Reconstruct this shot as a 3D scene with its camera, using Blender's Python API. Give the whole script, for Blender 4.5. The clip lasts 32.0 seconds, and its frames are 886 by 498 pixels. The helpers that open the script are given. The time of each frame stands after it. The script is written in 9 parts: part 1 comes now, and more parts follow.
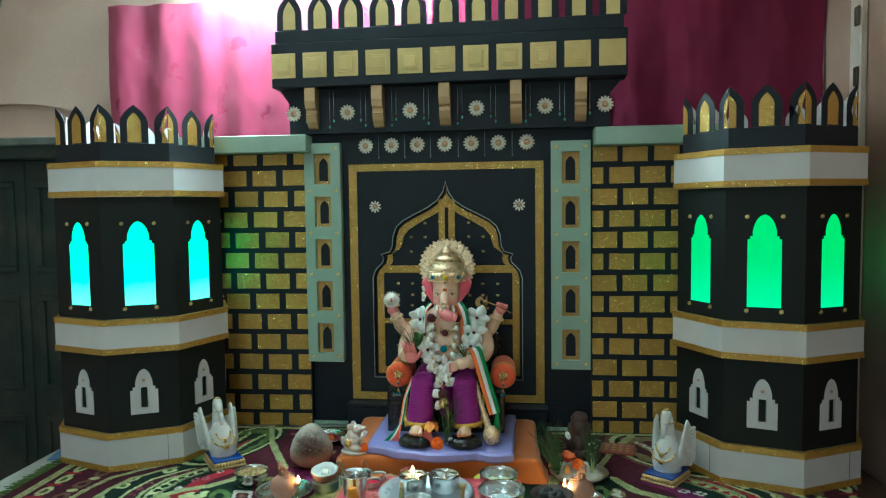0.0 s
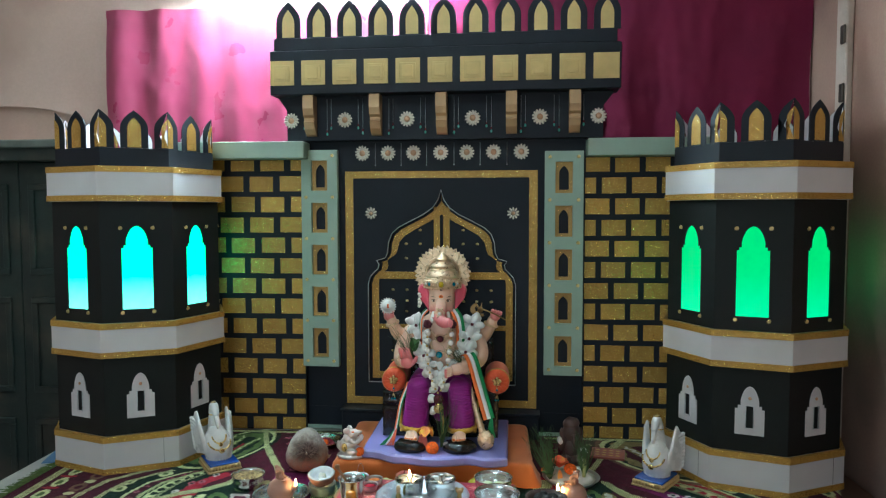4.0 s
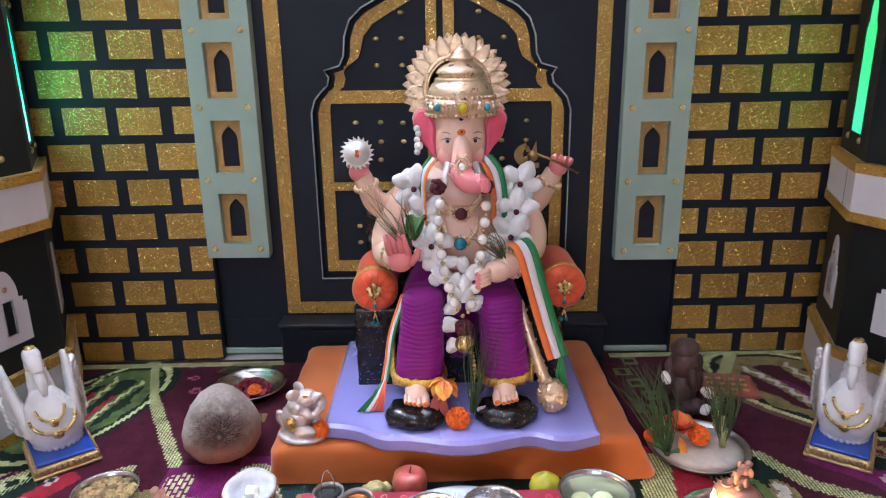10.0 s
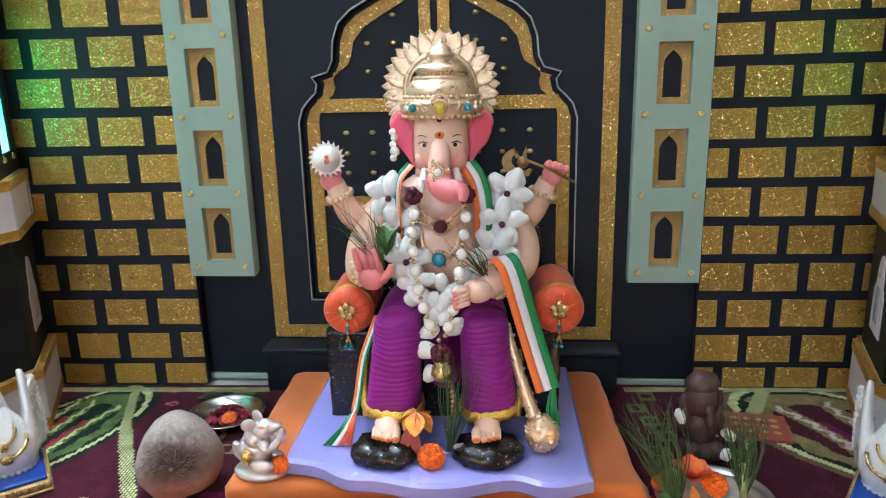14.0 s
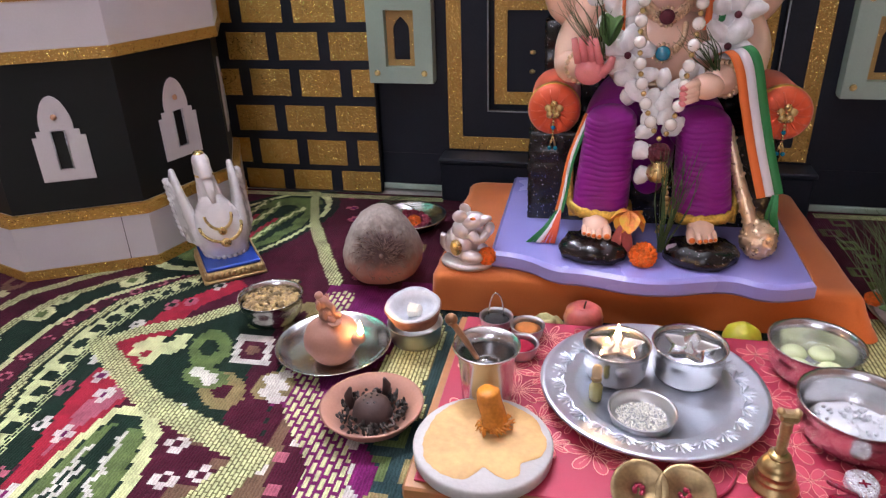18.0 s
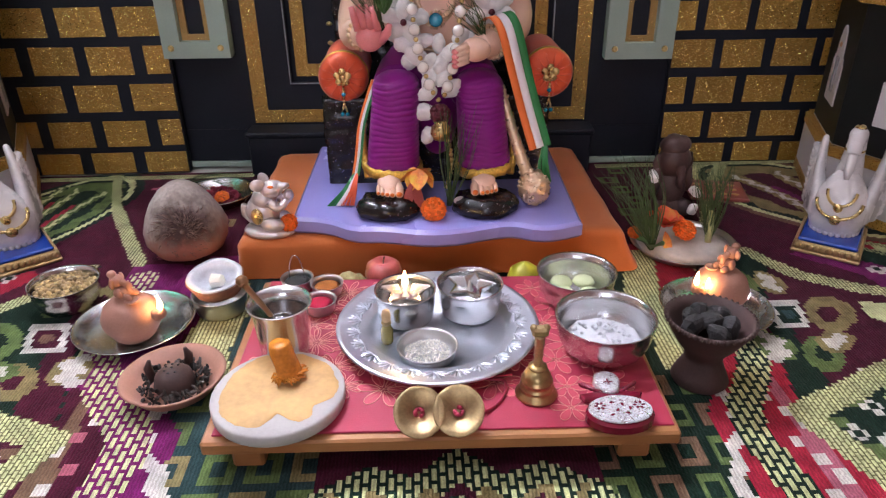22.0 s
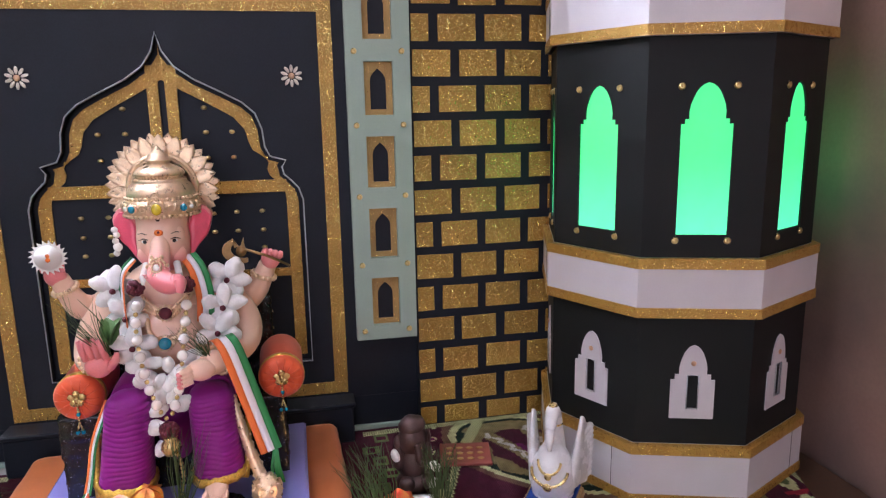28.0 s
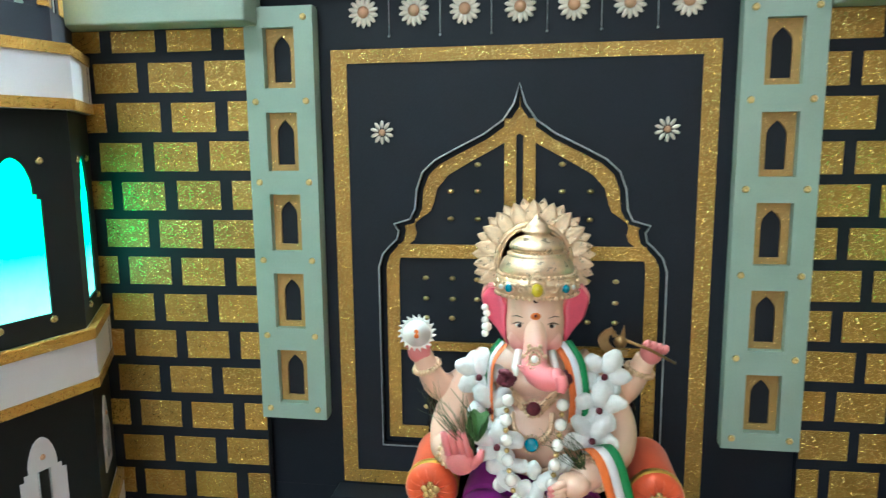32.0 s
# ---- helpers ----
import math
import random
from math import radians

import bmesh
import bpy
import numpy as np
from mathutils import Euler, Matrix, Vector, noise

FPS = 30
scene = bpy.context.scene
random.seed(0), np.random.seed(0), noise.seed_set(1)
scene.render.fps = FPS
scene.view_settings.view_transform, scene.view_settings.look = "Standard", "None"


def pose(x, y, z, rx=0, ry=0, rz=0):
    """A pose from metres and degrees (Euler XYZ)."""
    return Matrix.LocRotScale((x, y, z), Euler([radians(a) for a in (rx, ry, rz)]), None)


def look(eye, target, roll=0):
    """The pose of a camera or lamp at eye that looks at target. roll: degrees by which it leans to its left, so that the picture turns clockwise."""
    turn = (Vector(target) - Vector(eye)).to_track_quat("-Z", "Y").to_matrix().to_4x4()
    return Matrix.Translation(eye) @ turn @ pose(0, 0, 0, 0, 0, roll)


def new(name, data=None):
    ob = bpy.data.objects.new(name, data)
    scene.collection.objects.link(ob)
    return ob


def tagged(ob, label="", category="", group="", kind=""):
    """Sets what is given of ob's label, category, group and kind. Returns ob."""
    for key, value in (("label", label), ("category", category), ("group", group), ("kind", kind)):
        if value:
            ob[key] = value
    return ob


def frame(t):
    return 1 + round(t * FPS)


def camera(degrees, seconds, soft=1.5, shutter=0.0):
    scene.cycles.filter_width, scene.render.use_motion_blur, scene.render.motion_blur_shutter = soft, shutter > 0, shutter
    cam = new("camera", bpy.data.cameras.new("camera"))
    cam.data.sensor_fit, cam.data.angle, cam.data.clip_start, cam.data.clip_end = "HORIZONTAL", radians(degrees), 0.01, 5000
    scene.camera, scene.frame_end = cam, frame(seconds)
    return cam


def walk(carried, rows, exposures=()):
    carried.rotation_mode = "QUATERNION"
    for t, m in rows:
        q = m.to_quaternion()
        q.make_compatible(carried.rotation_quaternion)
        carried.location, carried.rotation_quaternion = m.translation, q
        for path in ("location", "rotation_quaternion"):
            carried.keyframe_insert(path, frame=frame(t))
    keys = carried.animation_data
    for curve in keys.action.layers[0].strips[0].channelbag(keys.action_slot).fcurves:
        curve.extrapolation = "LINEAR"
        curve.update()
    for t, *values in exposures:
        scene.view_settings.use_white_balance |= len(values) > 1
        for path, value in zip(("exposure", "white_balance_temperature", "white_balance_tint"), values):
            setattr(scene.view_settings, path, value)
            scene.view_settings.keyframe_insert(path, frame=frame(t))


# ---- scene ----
from mathutils.geometry import tessellate_polygon

cam = camera(65.7, 32.0, soft=1.2, shutter=0.3)
METRES, EYE, TILT, LEAN, TURN = 3.4, 0.95, 0.0, 0.0, 5.7
ROWS = [
    (0.0, 0.0, 0.0, 0.0, -0.05, -3.46, 0.75),
    (0.5, -0.0194, -0.0024, 0.0035, -1.08, -3.55, -0.1),
    (1.0, -0.0216, -0.0079, 0.0031, -1.69, -3.38, 0.29),
    (1.5, -0.0194, -0.0076, 0.0023, -1.45, -4.17, 0.79),
    (2.0, -0.0174, -0.0095, 0.0051, -1.22, -3.21, 0.17),
    (2.5, -0.0151, -0.01, 0.0054, -1.21, -3.07, -0.14),
    (4.5, -0.0105, -0.0124, 0.0046, -1.41, -3.32, 0.39),
    (5.0, -0.0038, -0.0089, 0.0031, -1.32, -4.52, 1.0),
    (5.5, 0.0101, -0.0014, 0.0022, 1.87, -4.1, 0.7),
    (6.0, 0.0179, 0.0064, 0.0019, 5.22, -4.18, 0.7),
    (6.5, 0.0044, 0.0448, -0.0004, 5.08, -3.73, 0.38),
    (7.0, -0.0161, 0.0903, 0.0017, 2.8, -3.58, 0.71),
    (7.5, -0.0252, 0.1205, -0.0006, -0.76, -4.1, 0.58),
    (8.0, -0.0259, 0.1723, -0.0039, 1.07, -4.8, 0.65),
    (8.5, -0.0212, 0.2248, -0.0116, 2.17, -8.31, 0.1),
    (9.0, -0.0425, 0.274, -0.0226, -0.93, -11.33, 1.58),
    (9.5, -0.0593, 0.3139, -0.0314, -6.69, -15.15, 1.6),
    (10.0, -0.0554, 0.3539, -0.0409, -7.0, -16.68, 0.81),
    (10.5, -0.0358, 0.3927, -0.0538, -4.29, -16.77, 0.23),
    (11.0, -0.0171, 0.4196, -0.0623, -2.4, -16.52, 0.25),
    (11.5, -0.0089, 0.4294, -0.0652, -5.05, -16.59, 1.66),
    (12.0, -0.0075, 0.426, -0.0629, -4.8, -15.09, 1.82),
    (12.5, -0.0078, 0.4164, -0.0617, -4.05, -14.06, 1.79),
    (13.0, -0.0078, 0.4088, -0.0612, -3.66, -13.91, 1.84),
    (13.5, -0.0075, 0.4012, -0.0609, -3.1, -13.81, 1.56),
    (15.5, -0.0613, 0.3464, -0.0598, -1.32, -17.19, 0.87),
    (16.0, -0.078, 0.3461, -0.0653, 2.13, -18.63, 0.97),
    (16.5, -0.0868, 0.3534, -0.0689, 4.84, -19.43, 1.17),
    (17.0, -0.0839, 0.3664, -0.0753, 5.37, -21.0, 1.51),
    (17.5, -0.0819, 0.3785, -0.0812, 6.66, -23.74, 1.32),
    (18.0, -0.0754, 0.3819, -0.089, 5.0, -25.86, 1.74),
    (18.5, -0.0727, 0.3803, -0.0913, 3.66, -27.15, 2.03),
    (19.0, -0.0696, 0.379, -0.0933, 1.45, -28.26, 2.16),
    (19.5, -0.0684, 0.378, -0.0936, 0.06, -28.9, 2.12),
    (20.0, -0.0675, 0.376, -0.091, -0.91, -28.05, 1.73),
    (20.5, -0.0641, 0.3723, -0.0917, -2.84, -28.02, 1.1),
    (21.0, -0.0581, 0.3682, -0.0904, -4.61, -27.75, 1.46),
    (21.5, -0.0533, 0.3647, -0.0911, -6.1, -27.85, 0.71),
    (22.0, -0.0486, 0.3624, -0.0908, -8.11, -27.83, 0.64),
    (22.5, -0.0453, 0.3599, -0.0897, -9.89, -27.17, 0.73),
    (23.0, -0.0421, 0.3568, -0.0895, -11.06, -26.7, 0.81),
    (23.5, -0.0382, 0.3552, -0.0885, -13.14, -26.24, 0.15),
    (24.0, -0.0345, 0.3525, -0.0853, -15.46, -25.24, 0.21),
    (24.5, -0.0317, 0.3475, -0.0822, -17.86, -24.2, -0.01),
    (25.0, -0.0288, 0.3408, -0.0759, -19.43, -22.92, -0.34),
    (25.5, -0.0238, 0.3345, -0.0637, -22.02, -19.97, -0.31),
    (26.0, -0.0086, 0.3309, -0.06, -21.56, -18.32, -0.35),
    (26.5, 0.0104, 0.3297, -0.0515, -20.39, -16.68, -0.01),
    (28.5, 0.0277, 0.3246, -0.0166, -19.24, -10.23, 1.3),
    (29.0, 0.0268, 0.3259, -0.0118, -18.8, -9.17, 1.8),
    (29.5, 0.0243, 0.3298, -0.0062, -16.23, -7.73, 1.53),
    (30.0, 0.0304, 0.3359, -0.0023, -11.17, -5.99, 0.61),
    (30.5, 0.0315, 0.3405, -0.0011, -4.83, -6.63, 0.61),
    (31.0, 0.0195, 0.3517, -0.0001, -0.56, -6.64, 0.88),
    (31.5, -0.0038, 0.3837, -0.0027, -0.31, -7.21, 0.36),
    (32.0, -0.0372, 0.4118, -0.005, 0.99, -8.79, 0.54),
]
walk(cam, [(t, pose(0, 0, EYE, TILT, LEAN, TURN) @ pose(METRES * x, METRES * y, METRES * z, 90 + pitch, roll, yaw)) for t, x, y, z, yaw, pitch, roll in ROWS],
     exposures=[(0.0, -0.25, 5550, -24), (1.0, -0.25, 5550, -22), (2.0, -0.28, 5650, 18), (4.5, -0.2, 5600, -10), (5.0, -0.2, 5750, 14), (6.0, -0.18, 5600, -18), (8.0, -0.12, 5650, -14), (9.0, 0.06, 5900, 50), (10.0, 0.25, 5850, 24), (10.5, 0.42, 5900, 22), (12.0, 0.62, 5900, 26), (13.0, 0.68, 5550, -4), (16.0, 0.0, 6350, 40), (17.0, 0.12, 6350, 34), (19.0, -0.03, 6400, 31), (23.0, -0.03, 6350, 31), (25.0, 0.14, 6300, 24), (26.0, 0.27, 6000, 8), (29.0, 0.62, 6100, 46), (30.0, 0.92, 6150, 56), (31.0, 0.65, 5950, 34), (32.0, 0.68, 5650, -6)])

# ---- light and air ----
world = bpy.data.worlds.new("room_air")
scene.world = world
world.use_nodes = True
sky = world.node_tree.nodes.new("ShaderNodeTexSky")
sky.sky_type = 'NISHITA'
sky.sun_disc = False
sky.sun_elevation, sky.sun_rotation = radians(40), radians(200)
world.node_tree.nodes["Background"].inputs["Strength"].default_value = 0.1
world.node_tree.links.new(sky.outputs[0], world.node_tree.nodes["Background"].inputs[0])


def area_lamp(name, power, size_x, size_y, m, colour):
    data = bpy.data.lights.new(name, 'AREA')
    data.shape, data.size, data.size_y, data.energy, data.color = 'RECTANGLE', size_x, size_y, power, colour
    ob = new(name, data)
    ob.matrix_world = m
    return ob


# unseen front light, added behind the walk to brighten the display
area_lamp("front_fill", 23, 1.5, 1.3, look((-0.9, -1.95, 1.35), (-0.5, 2.6, 0.5)), (0.86, 0.96, 1.0))


# ---- materials ----
def material(name, colour, rough=0.6, metal=0.0, vary=0.12, scale=30.0, fine=400.0, bump=0.15, coat=0.0, sheen=0.0, dirt=None, per_piece=0.0, stretch=None, spec=0.5, per_grain=0.0):
    """A surface with blotches at one scale and grain at a finer one."""
    m = bpy.data.materials.new(name)
    m.use_nodes = True
    n, l = m.node_tree.nodes, m.node_tree.links
    b = n["Principled BSDF"]
    co = n.new("ShaderNodeTexCoord")
    src = co.outputs["Object"]
    if stretch:
        mp = n.new("ShaderNodeMapping")
        mp.inputs["Scale"].default_value = stretch
        l.new(src, mp.inputs[0])
        src = mp.outputs[0]
    big, small = n.new("ShaderNodeTexNoise"), n.new("ShaderNodeTexNoise")
    big.inputs["Scale"].default_value, small.inputs["Scale"].default_value = scale, fine
    big.inputs["Detail"].default_value, small.inputs["Detail"].default_value = 4, 2
    l.new(src, big.inputs["Vector"])
    l.new(src, small.inputs["Vector"])
    add = n.new("ShaderNodeMath")
    add.operation = 'MULTIPLY_ADD'
    l.new(small.outputs[0], add.inputs[0])
    add.inputs[1].default_value = 0.5
    l.new(big.outputs[0], add.inputs[2])
    ramp = n.new("ShaderNodeMapRange")
    ramp.inputs["From Min"].default_value, ramp.inputs["From Max"].default_value = 0.45, 1.05
    ramp.inputs["To Min"].default_value, ramp.inputs["To Max"].default_value = 1 - vary, 1 + vary
    l.new(add.outputs[0], ramp.inputs[0])
    last = ramp.outputs[0]
    if per_piece:
        info, pm = n.new("ShaderNodeObjectInfo"), n.new("ShaderNodeMath")
        pr = n.new("ShaderNodeMapRange")
        pr.inputs["To Min"].default_value, pr.inputs["To Max"].default_value = 1 - per_piece, 1 + per_piece
        l.new(info.outputs["Random"], pr.inputs[0])
        pm.operation = 'MULTIPLY'
        l.new(last, pm.inputs[0])
        l.new(pr.outputs[0], pm.inputs[1])
        last = pm.outputs[0]
    if per_grain:
        isle, gm, gr = n.new("ShaderNodeNewGeometry"), n.new("ShaderNodeMath"), n.new("ShaderNodeMapRange")
        gr.inputs["To Min"].default_value, gr.inputs["To Max"].default_value = 1 - per_grain, 1 + per_grain
        l.new(isle.outputs["Random Per Island"], gr.inputs[0])
        gm.operation = 'MULTIPLY'
        l.new(last, gm.inputs[0])
        l.new(gr.outputs[0], gm.inputs[1])
        last = gm.outputs[0]
    mix = n.new("ShaderNodeVectorMath")
    mix.operation = 'SCALE'
    mix.inputs[0].default_value = colour
    l.new(last, mix.inputs["Scale"])
    out = mix.outputs[0]
    if dirt:
        dn, dr, dm = n.new("ShaderNodeTexNoise"), n.new("ShaderNodeMapRange"), n.new("ShaderNodeMix")
        dn.inputs["Scale"].default_value, dn.inputs["Detail"].default_value = dirt[1], 6
        dr.inputs["From Min"].default_value, dr.inputs["From Max"].default_value = 0.48, 0.7
        l.new(src, dn.inputs["Vector"])
        l.new(dn.outputs[0], dr.inputs[0])
        dm.data_type = 'RGBA'
        l.new(dr.outputs[0], dm.inputs["Factor"])
        l.new(out, dm.inputs["A"])
        dm.inputs["B"].default_value = (*dirt[0], 1)
        out = dm.outputs["Result"]
    l.new(out, b.inputs["Base Color"])
    b.inputs["Metallic"].default_value = metal
    b.inputs["Specular IOR Level"].default_value = spec
    rr = n.new("ShaderNodeMapRange")
    rr.inputs["To Min"].default_value, rr.inputs["To Max"].default_value = max(0.03, rough - 0.1), min(1, rough + 0.1)
    l.new(big.outputs[0], rr.inputs[0])
    l.new(rr.outputs[0], b.inputs["Roughness"])
    b.inputs["Coat Weight"].default_value = coat
    b.inputs["Coat Roughness"].default_value = 0.12
    b.inputs["Sheen Weight"].default_value = sheen
    if bump:
        bp = n.new("ShaderNodeBump")
        bp.inputs["Strength"].default_value, bp.inputs["Distance"].default_value = bump, 0.002
        l.new(add.outputs[0], bp.inputs["Height"])
        l.new(bp.outputs[0], b.inputs["Normal"])
    return m


def glitter(name, base, bright, size=600.0, share=0.19, rough=0.5, metal=0.2, tilt=1.0):
    """Glitter paper: a matt gold ground with tiny mirror flakes that lie at random angles."""
    m = material(name, base, rough, metal, 0.14, 18.0, 600.0, 0.25, per_piece=0.13)
    n, l = m.node_tree.nodes, m.node_tree.links
    b = n["Principled BSDF"]
    co, vo = n.new("ShaderNodeTexCoord"), n.new("ShaderNodeTexVoronoi")
    vo.inputs["Scale"].default_value = size
    l.new(co.outputs["Object"], vo.inputs["Vector"])
    sep = n.new("ShaderNodeSeparateColor")
    l.new(vo.outputs["Color"], sep.inputs[0])
    step = n.new("ShaderNodeMath")
    step.operation = 'LESS_THAN'
    step.inputs[1].default_value = share
    l.new(sep.outputs[0], step.inputs[0])
    mx = n.new("ShaderNodeMix")
    mx.data_type = 'RGBA'
    l.new(step.outputs[0], mx.inputs["Factor"])
    l.new(b.inputs["Base Color"].links[0].from_socket, mx.inputs["A"])
    mx.inputs["B"].default_value = (*bright, 1)
    l.new(mx.outputs["Result"], b.inputs["Base Color"])
    for socket, lo, hi in (("Metallic", metal, 1.0), ("Roughness", rough, 0.2)):
        r = n.new("ShaderNodeMapRange")
        r.inputs["To Min"].default_value, r.inputs["To Max"].default_value = lo, hi
        l.new(step.outputs[0], r.inputs[0])
        l.new(r.outputs[0], b.inputs[socket])
    # flakes lean away from the sheet by a random amount
    white = n.new("ShaderNodeTexWhiteNoise")
    l.new(vo.outputs["Position"], white.inputs["Vector"])
    lean, amount, add, unit, geo = (n.new("ShaderNode" + k) for k in ("VectorMath", "VectorMath", "VectorMath", "VectorMath", "NewGeometry"))
    lean.operation, amount.operation, add.operation, unit.operation = 'SUBTRACT', 'SCALE', 'ADD', 'NORMALIZE'
    l.new(white.outputs["Color"], lean.inputs[0])
    lean.inputs[1].default_value = (0.5, 0.5, 0.5)
    k = n.new("ShaderNodeMath")
    k.operation = 'MULTIPLY'
    k.inputs[1].default_value = tilt
    l.new(step.outputs[0], k.inputs[0])
    l.new(lean.outputs[0], amount.inputs[0])
    l.new(k.outputs[0], amount.inputs["Scale"])
    l.new(geo.outputs["Normal"], add.inputs[0])
    l.new(amount.outputs[0], add.inputs[1])
    l.new(add.outputs[0], unit.inputs[0])
    l.new(unit.outputs[0], b.inputs["Normal"].links[0].from_node.inputs["Normal"])
    return m


def glowing(name, low, high, z0, z1, strength):
    """A sheet of paper lit from within, paler near its lamp."""
    m = bpy.data.materials.new(name)
    m.use_nodes = True
    n, l = m.node_tree.nodes, m.node_tree.links
    b = n["Principled BSDF"]
    co, sp, mr, mx, no = (n.new("ShaderNode" + k) for k in ("TexCoord", "SeparateXYZ", "MapRange", "Mix", "TexNoise"))
    l.new(co.outputs["Object"], sp.inputs[0])
    l.new(sp.outputs["Z"], mr.inputs[0])
    mr.inputs["From Min"].default_value, mr.inputs["From Max"].default_value = z0, z1
    mr.interpolation_type = 'SMOOTHSTEP'
    mx.data_type = 'RGBA'
    l.new(mr.outputs[0], mx.inputs["Factor"])
    mx.inputs["A"].default_value, mx.inputs["B"].default_value = (*low, 1), (*high, 1)
    b.inputs["Base Color"].default_value = (0.12, 0.12, 0.12, 1)
    b.inputs["Roughness"].default_value = 0.7
    l.new(mx.outputs["Result"], b.inputs["Emission Color"])
    no.inputs["Scale"].default_value = 25
    l.new(co.outputs["Object"], no.inputs["Vector"])
    sr = n.new("ShaderNodeMapRange")
    sr.inputs["To Min"].default_value, sr.inputs["To Max"].default_value = strength * 0.85, strength * 1.15
    l.new(no.outputs[0], sr.inputs[0])
    l.new(sr.outputs[0], b.inputs["Emission Strength"])
    return m


def lamp_matter(name, colour, strength):
    m = bpy.data.materials.new(name)
    m.use_nodes = True
    b = m.node_tree.nodes["Principled BSDF"]
    b.inputs["Base Color"].default_value = (*colour, 1)
    b.inputs["Emission Color"].default_value = (*colour, 1)
    b.inputs["Emission Strength"].default_value = strength
    return m


BLACK = material("black_card", (0.009, 0.011, 0.018), 0.6, vary=0.3, scale=6, fine=300, bump=0.06, spec=0.3)
BLACK_TOWER = material("black_chart_paper", (0.007, 0.008, 0.008), 0.6, vary=0.3, scale=5, fine=300, bump=0.06, spec=0.28)
GOLD = glitter("gold_glitter_paper", (0.42, 0.222, 0.036), (1.0, 0.79, 0.28))
GOLD_DULL = glitter("gold_card", (0.44, 0.26, 0.08), (0.95, 0.68, 0.28), 800, 0.08, 0.55, 0.15)
GOLD_PALE = material("pale_gold_card", (0.62, 0.45, 0.18), 0.5, 0.15, 0.1, 20, 500, 0.1, per_piece=0.06)
WHITE_CARD = material("white_card", (0.62, 0.58, 0.60), 0.65, vary=0.06, scale=8, fine=300, bump=0.05)
SAGE = material("sage_green_board", (0.33, 0.42, 0.35), 0.6, vary=0.08, scale=10, fine=250, bump=0.08)
SILVER_EDGE = material("silver_edge", (0.48, 0.50, 0.52), 0.4, 0.6, 0.5, 350, 900, 0.8)
STUD_GOLD = material("gold_stud", (0.70, 0.52, 0.22), 0.28, 0.85, 0.08, 80, 500, 0.05)
SHELL = material("shell_flower", (0.78, 0.70, 0.60), 0.4, 0.1, 0.12, 60, 500, 0.1)
SHELL_CENTRE = material("copper_centre", (0.62, 0.36, 0.22), 0.35, 0.5, 0.12, 60, 500, 0.1)
BRACKET = material("copper_card", (0.50, 0.32, 0.17), 0.5, 0.25, 0.1, 30, 500, 0.1)
PANE_CYAN = glowing("lit_paper_cyan", (0.16, 0.62, 0.50), (0.0, 0.58, 0.27), 0.60, 0.80, 3.6)
PANE_GREEN = glowing("lit_paper_green", (0.03, 0.58, 0.22), (0.003, 0.47, 0.10), 0.58, 0.80, 1.8)
PINK_WALL = material("pinkish_plaster", (0.54, 0.38, 0.32), 0.85, vary=0.08, scale=3, fine=90, bump=0.25, dirt=((0.45, 0.31, 0.255), 2.2))
BROWN_WALL = material("brown_plaster", (0.34, 0.20, 0.155), 0.85, vary=0.12, scale=3, fine=90, bump=0.25, dirt=((0.20, 0.13, 0.11), 2.0))
DOOR_GREEN = material("old_dark_green_door", (0.013, 0.021, 0.019), 0.65, vary=0.3, scale=8, fine=120, bump=0.3, dirt=((0.045, 0.038, 0.03), 5.0))
FLOOR_STONE = material("grey_floor", (0.30, 0.28, 0.26), 0.5, vary=0.15, scale=4, fine=80, bump=0.1)
CEILING_WHITE = material("white_ceiling", (0.7, 0.68, 0.66), 0.9, vary=0.05, scale=3, fine=60, bump=0.1)
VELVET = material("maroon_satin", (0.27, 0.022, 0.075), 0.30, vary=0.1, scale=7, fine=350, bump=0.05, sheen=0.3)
# darker matt maroon: the right-hand cloth's shade is put into its colour
SHADED_MAROON = material("shaded_maroon_cloth", (0.15, 0.011, 0.042), 0.85, vary=0.12, scale=6, fine=400, bump=0.1, spec=0.2)
SHEET = material("grey_white_sheet", (0.46, 0.45, 0.42), 0.9, vary=0.1, scale=10, fine=400, bump=0.2)
WOOD_BED = material("dark_bed_wood", (0.10, 0.05, 0.03), 0.5, vary=0.2, scale=12, fine=90, bump=0.1, stretch=(1, 8, 8))


